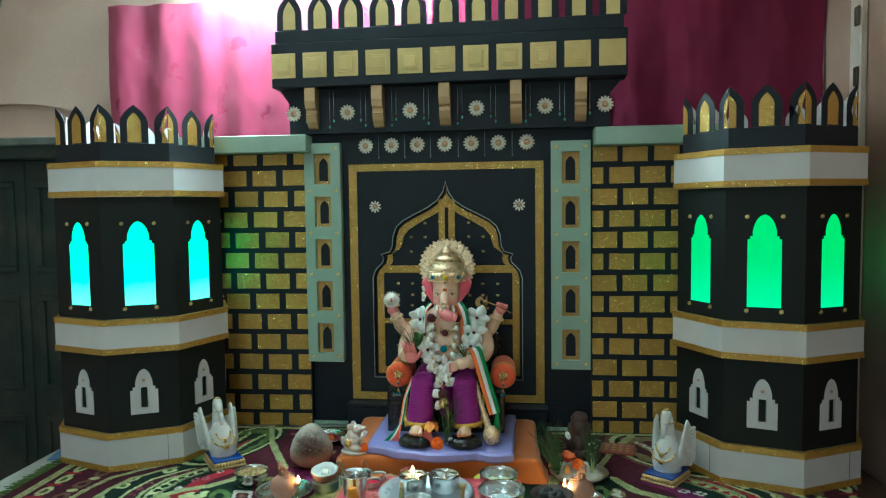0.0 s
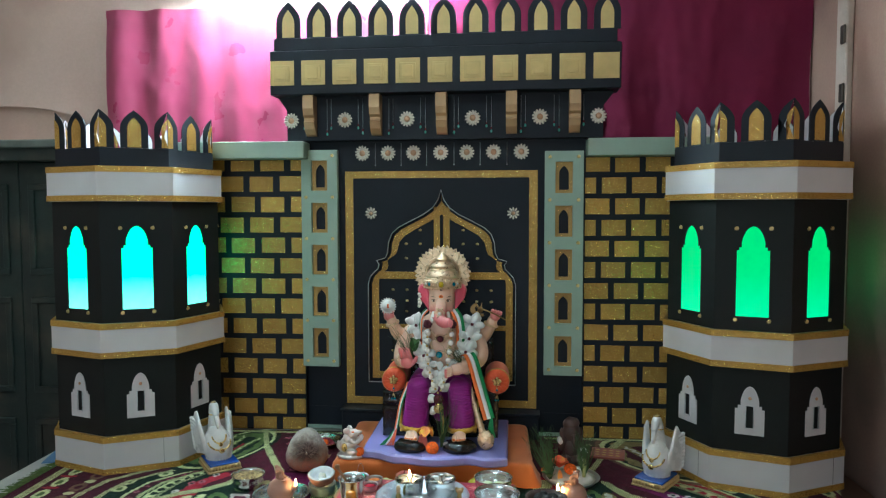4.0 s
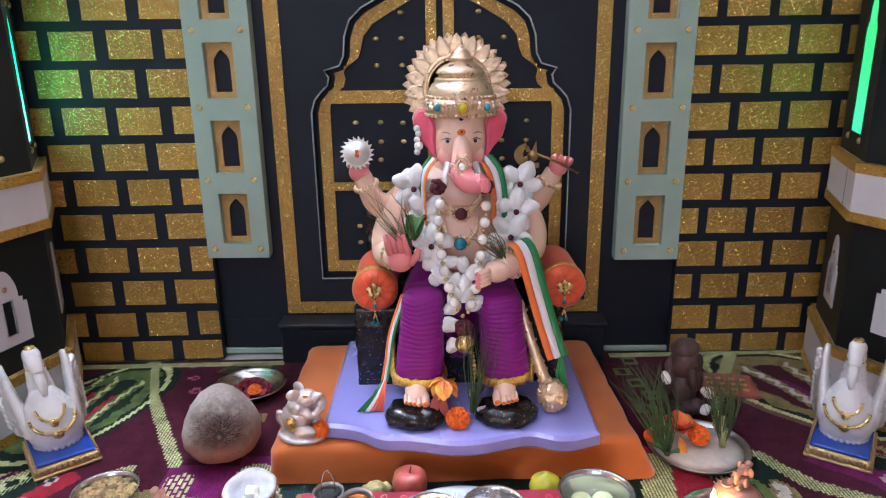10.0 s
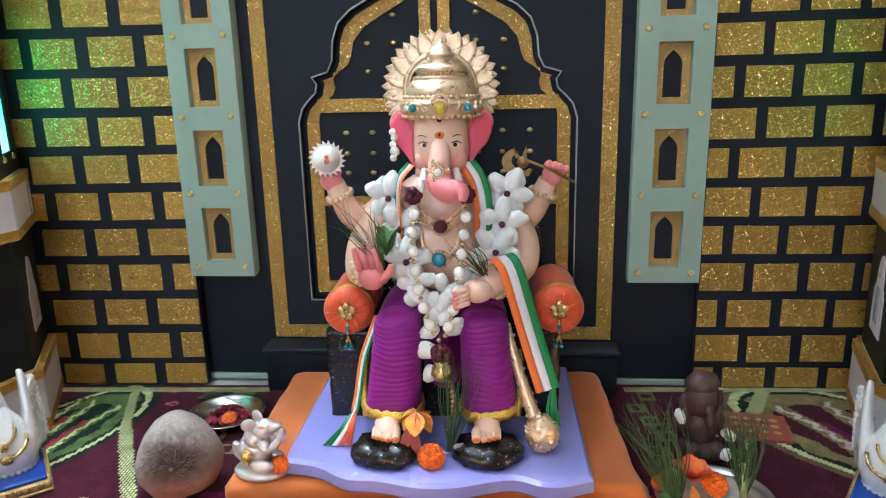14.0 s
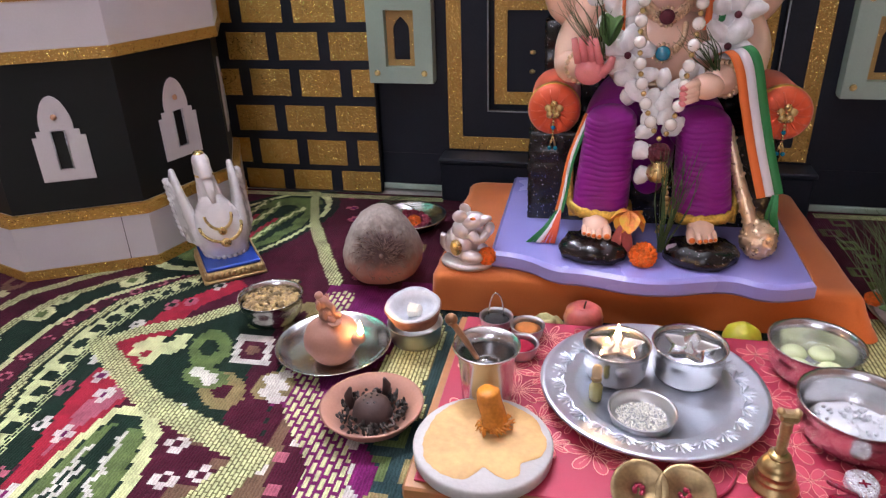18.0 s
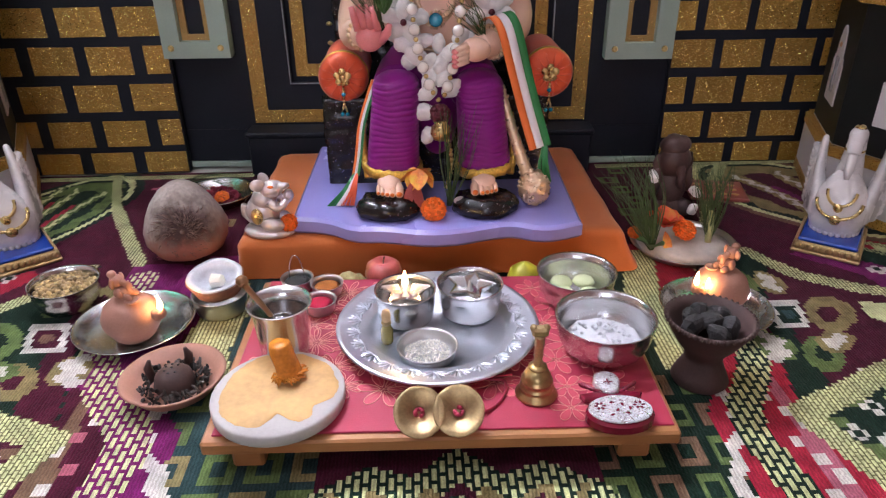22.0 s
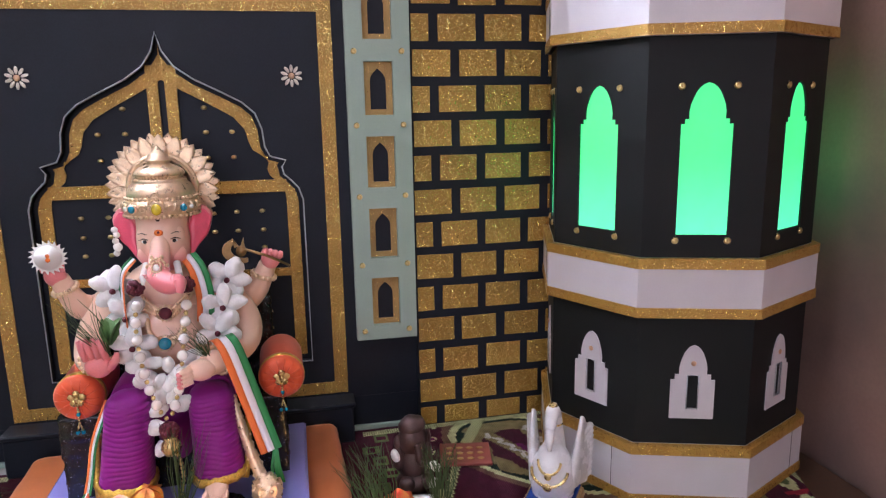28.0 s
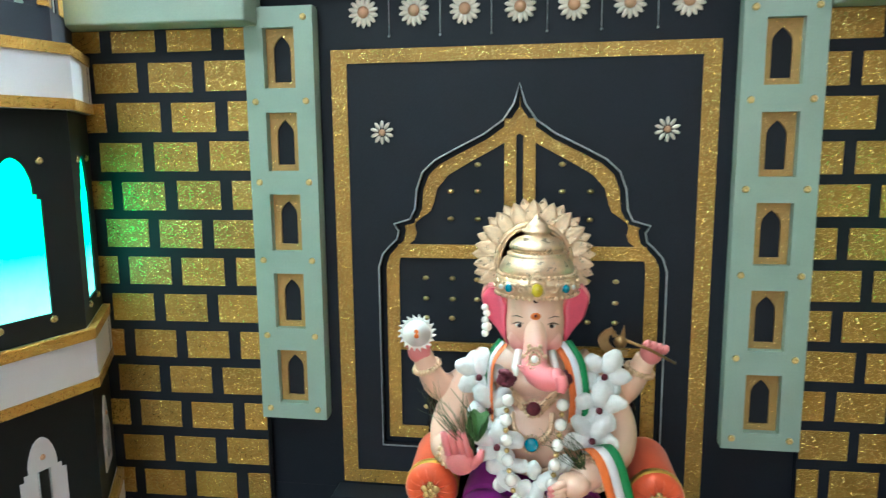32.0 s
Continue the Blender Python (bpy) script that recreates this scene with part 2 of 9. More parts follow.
# ---- building kit ----
class Geo:
    """Gathers faces for one mesh."""

    def __init__(self):
        self.v, self.f, self.m, self.s = [], [], [], []
        self.now, self.smooth = 0, False

    def put(self, verts, faces, at=None, smooth=None):
        base = len(self.v)
        self.v += [tuple(at @ Vector(p)) if at is not None else tuple(p) for p in verts]
        self.f += [tuple(base + i for i in face) for face in faces]
        self.m += [self.now] * len(faces)
        self.s += [self.smooth if smooth is None else smooth] * len(faces)
        return self

    def box(self, x0, x1, y0, y1, z0, z1, c=0.0, at=None):
        """A box with chamfered edges."""
        c = min(c, (x1 - x0) / 3, (y1 - y0) / 3, (z1 - z0) / 3)
        if c <= 0:
            p = [(x, y, z) for x in (x0, x1) for y in (y0, y1) for z in (z0, z1)]
            return self.put(p, [(0, 1, 3, 2), (4, 6, 7, 5), (0, 4, 5, 1), (2, 3, 7, 6), (0, 2, 6, 4), (1, 5, 7, 3)], at, False)
        p, idx = [], {}
        for i, (x, sx) in enumerate(((x0, 1), (x1, -1))):
            for j, (y, sy) in enumerate(((y0, 1), (y1, -1))):
                for k, (z, sz) in enumerate(((z0, 1), (z1, -1))):
                    for ax in range(3):
                        idx[i, j, k, ax] = len(p)
                        p.append((x + (ax != 0) * sx * c, y + (ax != 1) * sy * c, z + (ax != 2) * sz * c))
        f = []
        for s in (0, 1):
            f.append([idx[s, a, b, 0] for a, b in ((0, 0), (0, 1), (1, 1), (1, 0))][::1 if s == 0 else -1])
            f.append([idx[a, s, b, 1] for a, b in ((0, 0), (1, 0), (1, 1), (0, 1))][::1 if s == 0 else -1])
            f.append([idx[a, b, s, 2] for a, b in ((0, 0), (0, 1), (1, 1), (1, 0))][::1 if s == 0 else -1])
        for a in (0, 1):
            for b in (0, 1):
                f.append((idx[0, a, b, 1], idx[1, a, b, 1], idx[1, a, b, 2], idx[0, a, b, 2])[::1 if a != b else -1])
                f.append((idx[a, 0, b, 0], idx[a, 1, b, 0], idx[a, 1, b, 2], idx[a, 0, b, 2])[::-1 if a != b else 1])
                f.append((idx[a, b, 0, 0], idx[a, b, 1, 0], idx[a, b, 1, 1], idx[a, b, 0, 1])[::1 if a != b else -1])
        for i in (0, 1):
            for j in (0, 1):
                for k in (0, 1):
                    t = (idx[i, j, k, 0], idx[i, j, k, 1], idx[i, j, k, 2])
                    f.append(t[::1 if (i + j + k) % 2 == 0 else -1])
        return self.put(p, f, at, False)

    def lathe(self, profile, n=24, at=None, smooth=True, squash=1.0):
        """Turns (radius, height) pairs round z."""
        p, f = [], []
        for r, z in profile:
            for k in range(n):
                a = 2 * math.pi * k / n
                p.append((r * math.cos(a), squash * r * math.sin(a), z))
        for i in range(len(profile) - 1):
            for k in range(n):
                q = (k + 1) % n
                f.append((i * n + k, i * n + q, (i + 1) * n + q, (i + 1) * n + k))
        if profile[0][0] > 1e-6:
            f.append(tuple(range(n))[::-1])
        if profile[-1][0] > 1e-6:
            f.append(tuple((len(profile) - 1) * n + k for k in range(n)))
        return self.put(p, f, at, smooth)

    def ball(self, c, r, at=None, nu=14, nv=9, turn=None):
        """An ellipsoid; r is one radius or three."""
        r = (r, r, r) if isinstance(r, (int, float)) else r
        m = Matrix.Translation(c) @ (turn.to_4x4() if turn is not None else Matrix.Identity(4))
        if at is not None:
            m = at @ m
        p = [(0, 0, -r[2])]
        for j in range(1, nv):
            b = math.pi * j / nv - math.pi / 2
            p += [(r[0] * math.cos(b) * math.cos(2 * math.pi * k / nu), r[1] * math.cos(b) * math.sin(2 * math.pi * k / nu), r[2] * math.sin(b)) for k in range(nu)]
        p.append((0, 0, r[2]))
        f = [(0, 1 + (k + 1) % nu, 1 + k) for k in range(nu)]
        for j in range(nv - 2):
            for k in range(nu):
                q = (k + 1) % nu
                f.append((1 + j * nu + k, 1 + j * nu + q, 1 + (j + 1) * nu + q, 1 + (j + 1) * nu + k))
        e = 1 + (nv - 2) * nu
        f += [(len(p) - 1, e + k, e + (k + 1) % nu) for k in range(nu)]
        return self.put(p, f, m, True)

    def tube(self, pts, radii, n=8, at=None, squash=1.0, up=(0, 0, 1), closed=False):
        """A round limb along points; radii is one or one a point."""
        pts = [Vector(q) for q in pts]
        if isinstance(radii, (int, float)):
            radii = [radii] * len(pts)
        p, f = [], []
        side = None
        for i, q in enumerate(pts):
            d = (pts[(i + 1) % len(pts)] - pts[i - 1]) if closed else (pts[min(i + 1, len(pts) - 1)] - pts[max(i - 1, 0)])
            d = d.normalized() if d.length > 1e-9 else Vector((0, 0, 1))
            if side is None:
                side = d.cross(Vector(up))
                if side.length < 1e-3:
                    side = d.cross(Vector((1, 0, 0)))
            side = (side - d * side.dot(d)).normalized()
            other = d.cross(side)
            for k in range(n):
                a = 2 * math.pi * k / n
                p.append(q + radii[i] * (math.cos(a) * side + squash * math.sin(a) * other))
        last = len(pts) if closed else len(pts) - 1
        for i in range(last):
            j = (i + 1) % len(pts)
            for k in range(n):
                w = (k + 1) % n
                f.append((i * n + k, i * n + w, j * n + w, j * n + k))
        if not closed:
            f.append(tuple(range(n))[::-1])
            f.append(tuple((len(pts) - 1) * n + k for k in range(n)))
        return self.put(p, f, at, True)

    def prism(self, outer, holes=(), depth=0.01, at=None):
        """A plate in the x-z plane with openings: its face at y = 0, its back at y = depth."""
        loops = [list(outer)] + [list(h) for h in holes]
        flat = [q for lp in loops for q in lp]
        tris = tessellate_polygon([[Vector((x, z, 0)) for x, z in lp] for lp in loops])
        n = len(flat)
        p = [(x, 0, z) for x, z in flat] + [(x, depth, z) for x, z in flat]
        f = []
        for t in tris:
            a, b, c = (flat[i] for i in t)
            ccw = (b[0] - a[0]) * (c[1] - a[1]) - (b[1] - a[1]) * (c[0] - a[0]) > 0
            t = tuple(t) if ccw else tuple(t)[::-1]
            f += [t, tuple(i + n for i in t[::-1])]
        base = 0
        for lp in loops:
            area = sum(lp[i - 1][0] * lp[i][1] - lp[i][0] * lp[i - 1][1] for i in range(len(lp)))
            sign = 1 if (area > 0) == (base == 0) else -1
            for i in range(len(lp)):
                a, b = base + i, base + (i + 1) % len(lp)
                f.append((a, a + n, b + n, b)[::sign])
            base += len(lp)
        return self.put(p, f, at, False)

    def strip(self, rows, at=None, smooth=True, closed=False):
        """A sheet through rows of equally many points."""
        w = len(rows[0])
        f = []
        for i in range(len(rows) - 1):
            for k in range(w if closed else w - 1):
                q = (k + 1) % w
                f.append((i * w + k, i * w + q, (i + 1) * w + q, (i + 1) * w + k))
        return self.put([q for r in rows for q in r], f, at, smooth)

    def slab(self, outline, z0, z1, c=0.003, at=None):
        """A plate with an outline in x and y and chamfered rims."""
        n = len(outline)
        cx, cy = sum(q[0] for q in outline) / n, sum(q[1] for q in outline) / n
        area = sum(outline[i - 1][0] * outline[i][1] - outline[i][0] * outline[i - 1][1] for i in range(n))
        if area < 0:
            outline = outline[::-1]
        inner = []
        for i in range(n):
            a, b, d = Vector(outline[i - 1]), Vector(outline[i]), Vector(outline[(i + 1) % n])
            e, h = (b - a).normalized(), (d - b).normalized()
            k = Vector((-e.y - h.y, e.x + h.x)).normalized()
            inner.append(tuple(b + k * c / max(0.5, k.dot(Vector((-e.y, e.x))))))
        rows = [(inner, z0), (outline, z0 + c), (outline, z1 - c), (inner, z1)]
        p = [(x, y, z) for lp, z in rows for x, y in lp]
        f = [tuple(range(n))[::-1], tuple(range(3 * n, 4 * n))]
        for j in range(3):
            f += [(j * n + i, j * n + (i + 1) % n, (j + 1) * n + (i + 1) % n, (j + 1) * n + i) for i in range(n)]
        return self.put(p, f, at, False)

    def mesh(self, name, mats):
        me = bpy.data.meshes.new(name)
        me.from_pydata(self.v, [], self.f)
        for m in mats if isinstance(mats, (list, tuple)) else [mats]:
            me.materials.append(m)
        me.polygons.foreach_set("material_index", self.m)
        me.polygons.foreach_set("use_smooth", self.s)
        me.update()
        return me


def part(name, geo, mats, parent, label="", at=None):
    """Links a Geo (or a ready mesh) as one mesh object under a thing or a part."""
    ob = new(name, geo if isinstance(geo, bpy.types.Mesh) else geo.mesh(name, mats))
    ob.parent = parent
    if at is not None:
        ob.matrix_basis = at
    return tagged(ob, label)


def thing(name, label, category, at=None, group="", kind="", geo=None, mats=None):
    """A top-level thing: an Empty at its base, or one mesh."""
    ob = new(name, geo.mesh(name, mats) if geo else None)
    if not geo:
        ob.empty_display_size = 0.02
    if at is not None:
        ob.matrix_basis = at
    return tagged(ob, label, category, group, kind)


def setting(name, label, category, geo, mats, at=None):
    return thing(name, label, category, at, "", "structure", geo, mats)


def place(x, y, z, rz=0.0, rx=0.0, ry=0.0):
    return pose(x, y, z, rx, ry, rz)


def ogee(w, z0, zs, zt, dome=0.8, step=0.012, n=7):
    """A window outline: straight sides, stepped shoulders and a pointed dome."""
    h, d = w / 2, w / 2 * dome
    pts = [(-h, z0), (h, z0), (h, zs - step), (h - (h - d) * 0.5, zs - step), (h - (h - d) * 0.5, zs), (d, zs)]
    arc = []
    for k in range(1, n):
        u = k / n
        arc.append((d * math.cos(u * math.pi / 2) ** 0.85 * (1.03 if u < 0.4 else 1.0), zs + (zt - zs) * (math.sin(u * math.pi / 2) * 0.9 + 0.1 * u * u)))
    pts += arc + [(0, zt)] + [(-x, z) for x, z in arc[::-1]]
    return pts + [(-d, zs), (-(h - (h - d) * 0.5), zs), (-(h - (h - d) * 0.5), zs - step), (-h, zs - step)]


def pointed(w, z0, zs, zt, n=6):
    """A plain pointed arch."""
    h = w / 2
    arc = [(h * (1 - (k / n) ** 1.9), zs + (zt - zs) * (k / n)) for k in range(1, n)]
    return [(-h, z0), (h, z0), (h, zs)] + arc + [(0, zt)] + [(-x, z) for x, z in arc[::-1]] + [(-h, zs)]


def rect(x0, x1, z0, z1):
    return [(x0, z0), (x1, z0), (x1, z1), (x0, z1)]


# ---- the room ----
FLOOR_Z, WALL_Y, RIGHT_X, LEFT_X, SOUTH_Y, CEIL_Z = -0.62, 3.06, 1.31, -3.35, -2.1, 2.55
setting("floor", "grey stone floor of the room", "floor", Geo().box(LEFT_X - 0.1, RIGHT_X + 0.1, SOUTH_Y - 0.1, WALL_Y + 0.25, FLOOR_Z - 0.1, FLOOR_Z), FLOOR_STONE)
setting("ceiling", "plain white ceiling", "ceiling", Geo().box(LEFT_X - 0.1, RIGHT_X + 0.1, SOUTH_Y - 0.1, WALL_Y + 0.25, CEIL_Z, CEIL_Z + 0.1), CEILING_WHITE)
door_l, door_r, door_t = -2.80, -1.90, 1.275
arch_top = [(door_r + 0.02, 1.30)] + [(-2.35 + 0.47 * math.cos(a), 1.30 + 0.165 * math.sin(a)) for a in [math.pi * k / 12 for k in range(1, 12)]] + [(door_l - 0.02, 1.30)]
g = Geo().prism(rect(LEFT_X - 0.1, RIGHT_X + 0.1, FLOOR_Z, CEIL_Z), [rect(door_l, door_r, FLOOR_Z + 0.001, door_t), arch_top], 0.22, place(0, WALL_Y, 0))
g.prism(arch_top, (), 0.05, place(0, WALL_Y + 0.035, 0))
setting("wall_north", "pinkish plastered wall with a shallow arch over the door", "wall", g, PINK_WALL)
setting("wall_east", "brownish plastered side wall", "wall", Geo().box(RIGHT_X, RIGHT_X + 0.15, SOUTH_Y, WALL_Y, FLOOR_Z, CEIL_Z), BROWN_WALL)
setting("wall_west", "pinkish plastered side wall", "wall", Geo().box(LEFT_X - 0.15, LEFT_X, SOUTH_Y, WALL_Y, FLOOR_Z, CEIL_Z), PINK_WALL)
# the opening in this unseen wall is added to go with the front light
g = Geo().prism(rect(LEFT_X, RIGHT_X, FLOOR_Z, CEIL_Z), [rect(-1.75, -0.05, 0.6, 2.1)], 0.15, place(0, SOUTH_Y - 0.15, 0))
setting("wall_south", "pinkish plastered wall with an added opening, out of view", "wall", g, PINK_WALL)

door = tagged(new("door_1"), "old dark green wooden double door, closed", "door", "", "structure")
for x0, x1 in ((door_l + 0.06, -2.352), (-2.348, door_r - 0.06)):
    leaf = part("door_leaf", Geo().box(x0, x1, WALL_Y + 0.07, WALL_Y + 0.11, FLOOR_Z + 0.01, door_t - 0.07, 0.004), DOOR_GREEN, door)
    for z0, z1 in ((FLOOR_Z + 0.12, -0.05), (0.08, 0.55), (0.66, 1.1)):
        g = Geo()
        for a, b, c, d in ((x0 + 0.05, x1 - 0.05, z0, z0 + 0.03), (x0 + 0.05, x1 - 0.05, z1 - 0.03, z1), (x0 + 0.05, x0 + 0.08, z0 + 0.03, z1 - 0.03), (x1 - 0.08, x1 - 0.05, z0 + 0.03, z1 - 0.03)):
            g.box(a, b, WALL_Y + 0.056, WALL_Y + 0.07, c, d, 0.003)
        part("panel_moulding", g, DOOR_GREEN, leaf)
for a, b, c, d in ((door_l, door_l + 0.06, FLOOR_Z, door_t), (door_r - 0.06, door_r, FLOOR_Z, door_t), (door_l + 0.06, door_r - 0.06, door_t - 0.07, door_t)):
    part("door_frame", Geo().box(a, b, WALL_Y - 0.012, WALL_Y + 0.12, c, d, 0.006), DOOR_GREEN, door)
part("lintel", Geo().box(door_l - 0.25, door_r + 0.1, WALL_Y - 0.03, WALL_Y - 0.0005, door_t - 0.01, door_t + 0.03, 0.006), material("dusty_lintel", (0.12, 0.13, 0.115), 0.7, vary=0.25, scale=9, dirt=((0.06, 0.07, 0.06), 7)), door)

# vertical white frame with hinges on the side wall, near the corner
jamb = tagged(new("door_2"), "pale painted door frame with dark hinges on the side wall", "door frame", "", "structure")
JAMB = material("pale_painted_wood", (0.55, 0.44, 0.38), 0.6, vary=0.12, scale=8, dirt=((0.4, 0.3, 0.25), 6))
part("jamb", Geo().box(RIGHT_X - 0.03, RIGHT_X - 0.0005, 2.70, 2.78, FLOOR_Z, 2.2, 0.006), JAMB, jamb)
for z in (1.38, 1.60):
    part("hinge", Geo().box(RIGHT_X - 0.04, RIGHT_X - 0.03, 2.70, 2.73, z, z + 0.07, 0.003), material("dark_iron", (0.08, 0.06, 0.05), 0.5, 0.7), jamb)

# ---- the divan under everything ----
bed = thing("divan", "wooden divan that carries the whole display", "bed")
part("top", Geo().box(-1.80, 1.285, 0.95, 3.045, -0.09, -0.030, 0.01), WOOD_BED, bed)
for x in (-1.7, 1.18):
    for y in (1.03, 2.95):
        part("leg", Geo().box(x - 0.04, x + 0.04, y - 0.04, y + 0.04, FLOOR_Z, -0.09, 0.006), WOOD_BED, bed)
g = Geo()
rows = []
for i in range(60):
    x = -1.83 + 2.80 * i / 59
    rows.append([(x, 0.93 + 2.11 * k / 30, -0.008 + 0.003 * noise.noise((x * 3, k * 0.3, 0))) for k in range(31)])
g.strip(rows[::-1])
rows = [[(-1.83 - 0.012 * (1 - abs(2 * j / 7 - 1)), 0.93 + 2.11 * k / 30, -0.008 - 0.34 * j / 7) for k in range(31)] for j in range(8)]
rows = [[(x + 0.012 * math.sin(y * 16 + z * 3) * min(1, -z * 6), y, z) for x, y, z in r] for r in rows]
g.strip(rows[::-1])
rows = [[(-1.83 + 2.80 * k / 40, 0.93 + 0.012 * math.sin(k * 1.1) * min(1, j / 3), -0.008 - 0.34 * j / 7) for k in range(41)] for j in range(8)]
g.strip(rows)
thing("bed_sheet", "greyish white cotton sheet over the divan", "sheet", geo=g, mats=SHEET)


# ---- the tube lamp over the gate ----
batten = thing("tube_light", "white tube lamp fixed to the wall above the gate, lit", "lamp", place(-0.80, 2.90, 1.985))
part("batten", Geo().box(-0.60, 0.60, 0.03, 0.09, -0.02, 0.03, 0.006), WHITE_CARD, batten)
for x in (-0.40, 0.40):
    part("wall_bracket", Geo().box(x - 0.03, x + 0.03, 0.0902, 0.1598, -0.03, 0.04, 0.004), WHITE_CARD, batten)
part("tube", Geo().lathe([(0.014, -0.56), (0.014, 0.56)], 14, pose(0, 0, 0, 0, 90, 0)), lamp_matter("tube_glow", (0.84, 0.96, 1.0), 800), batten)
for x in (-0.575, 0.575):
    part("holder", Geo().box(x - 0.014, x + 0.014, -0.02, 0.0295, -0.025, 0.025, 0.004), WHITE_CARD, batten)

# ---- unseen lamp added on the ceiling, before the display, for overhead light ----
fitting = thing("added_ceiling_lamp", "added flat white ceiling lamp, out of view, lit", "lamp", place(-1.35, 1.15, CEIL_Z))
part("housing", Geo().box(-0.62, 0.62, -0.09, 0.09, -0.05, -0.0005, 0.006), WHITE_CARD, fitting)
part("diffuser", Geo().box(-0.60, 0.60, -0.075, 0.075, -0.0585, -0.0505, 0.002), lamp_matter("diffuser_glow", (0.86, 0.98, 1.0), 28), fitting)

# ---- cloth behind the gate ----
def curtain(name, label, x0, x1, z0, z1, y, folds, deep, lean, cloth):
    g = Geo()
    n, h = int((x1 - x0) * 110), 46
    rows = []
    for j in range(h + 1):
        v = j / h
        z = z0 + (z1 - z0) * v
        row = []
        for i in range(n + 1):
            u = i / n
            x = x0 + (x1 - x0) * u
            w = u * folds + 0.35 * noise.noise((x * 2.1, z * 0.9, lean))
            d = deep * (0.55 + 0.45 * noise.noise((x * 3, z * 0.7, lean + 4))) * math.sin(2 * math.pi * w + 0.9 * noise.noise((x * 1.3, z * 1.6, lean)))
            d += 0.007 * noise.noise((x * 9, z * 6, lean + 2)) + 0.004 * noise.noise((x * 22, z * 15, lean))
            row.append((x + 0.01 * noise.noise((z * 3, u * 5, lean)), y - abs(deep) - d, z + (0.012 * math.sin(9 * x) if j == 0 else 0)))
        rows.append(row)
    g.strip(rows)
    return thing(name, label, "curtain", geo=g, mats=cloth)


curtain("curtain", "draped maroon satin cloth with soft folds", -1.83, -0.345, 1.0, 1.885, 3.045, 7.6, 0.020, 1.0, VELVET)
curtain("curtain", "maroon cloth hung flat on the wall, shade put into its colour", -0.34, 1.302, 1.0, 2.1, 3.05, 6.0, 0.008, 7.0, SHADED_MAROON)


# ---- small repeated ornaments ----
def stud_geo(r):
    return Geo().lathe([(r, 0), (r, r * 0.25), (r * 0.85, r * 0.55), (r * 0.45, r * 0.75), (r * 0.3, r * 0.5), (0, r * 0.5)], 12, pose(0, 0, 0, 90, 0, 0))


STUD = stud_geo(0.0075).mesh("stud", STUD_GOLD)
BEAD = Geo().ball((0, -0.004, 0), (0.0075, 0.0055, 0.0055), nu=10, nv=7).mesh("bead_stud", STUD_GOLD)


def flower_mesh(r, petals):
    g = Geo()
    for k in range(petals):
        a = 2 * math.pi * k / petals
        m = pose(0, 0, 0, 0, math.degrees(a), 0)
        g.ball((0, -r * 0.10, r * 0.66), (r * 0.155, r * 0.09, r * 0.34), m, 8, 6)
    return g.mesh("petals", SHELL)


PETALS, PETALS_FEW = flower_mesh(0.034, 14), flower_mesh(0.027, 10)
CENTRE = Geo().ball((0, -0.006, 0), (0.013, 0.008, 0.013), nu=12, nv=8).mesh("flower_centre", SHELL_CENTRE)


def flower(x, y, z, parent, few=False):
    f = part("shell_flower", PETALS_FEW if few else PETALS, None, parent, "", place(x, y, z))
    part("flower_centre", CENTRE, None, f, "", Matrix.Scale(0.6 if few else 1.0, 4))
    return f


# ---- the gate ----
PANEL_Y, DOOR_Y, PX = 2.905, 2.928, -0.272
GATE_TURN = pose(PX - 0.004, PANEL_Y, 0, 0, 0, -2.2) @ pose(-PX, -PANEL_Y, 0)
gate = thing("fort_gate", "black card fort gate with gold glitter trim and an arched door", "gate backdrop", GATE_TURN)
half = [(0.0, 1.059), (0.012, 1.016), (0.036, 0.981), (0.078, 0.951), (0.140, 0.92), (0.187, 0.895), (0.216, 0.868), (0.230, 0.83), (0.234, 0.786), (0.246, 0.762),
        (0.284, 0.751), (0.273, 0.735), (0.277, 0.716), (0.294, 0.70), (0.311, 0.681), (0.321, 0.65), (0.321, 0.215)]
arch = [(PX - x, z) for x, z in half[::-1]] + [(PX + x, z) for x, z in half[1:]]
g = Geo().prism(rect(-0.888, 0.346, 0.10, 1.275), [arch], 0.020, place(0, PANEL_Y, 0))
part("front_panel", g, BLACK, gate)
part("door_leaf", Geo().prism(rect(-0.66, 0.12, 0.12, 1.12), (), 0.008, place(0, DOOR_Y + 0.006, 0)), BLACK, gate)


def border(loop, wide):
    """The loop drawn in by a width."""
    c = (sum(x for x, _ in loop) / len(loop), sum(z for _, z in loop) / len(loop))
    out = []
    n = len(loop)
    area = sum(loop[i - 1][0] * loop[i][1] - loop[i][0] * loop[i - 1][1] for i in range(n))
    for i in range(n):
        a, b, d = Vector(loop[i - 1]), Vector(loop[i]), Vector(loop[(i + 1) % n])
        e, h = (b - a).normalized(), (d - b).normalized()
        k = Vector((-e.y - h.y, e.x + h.x))
        k = k.normalized() if k.length > 1e-6 else Vector((-e.y, e.x))
        k *= 1 if area > 0 else -1
        s = max(0.55, k.dot(Vector((-e.y, e.x)) * (1 if area > 0 else -1)))
        out.append(tuple(b + k * (wide / s)))
    return out


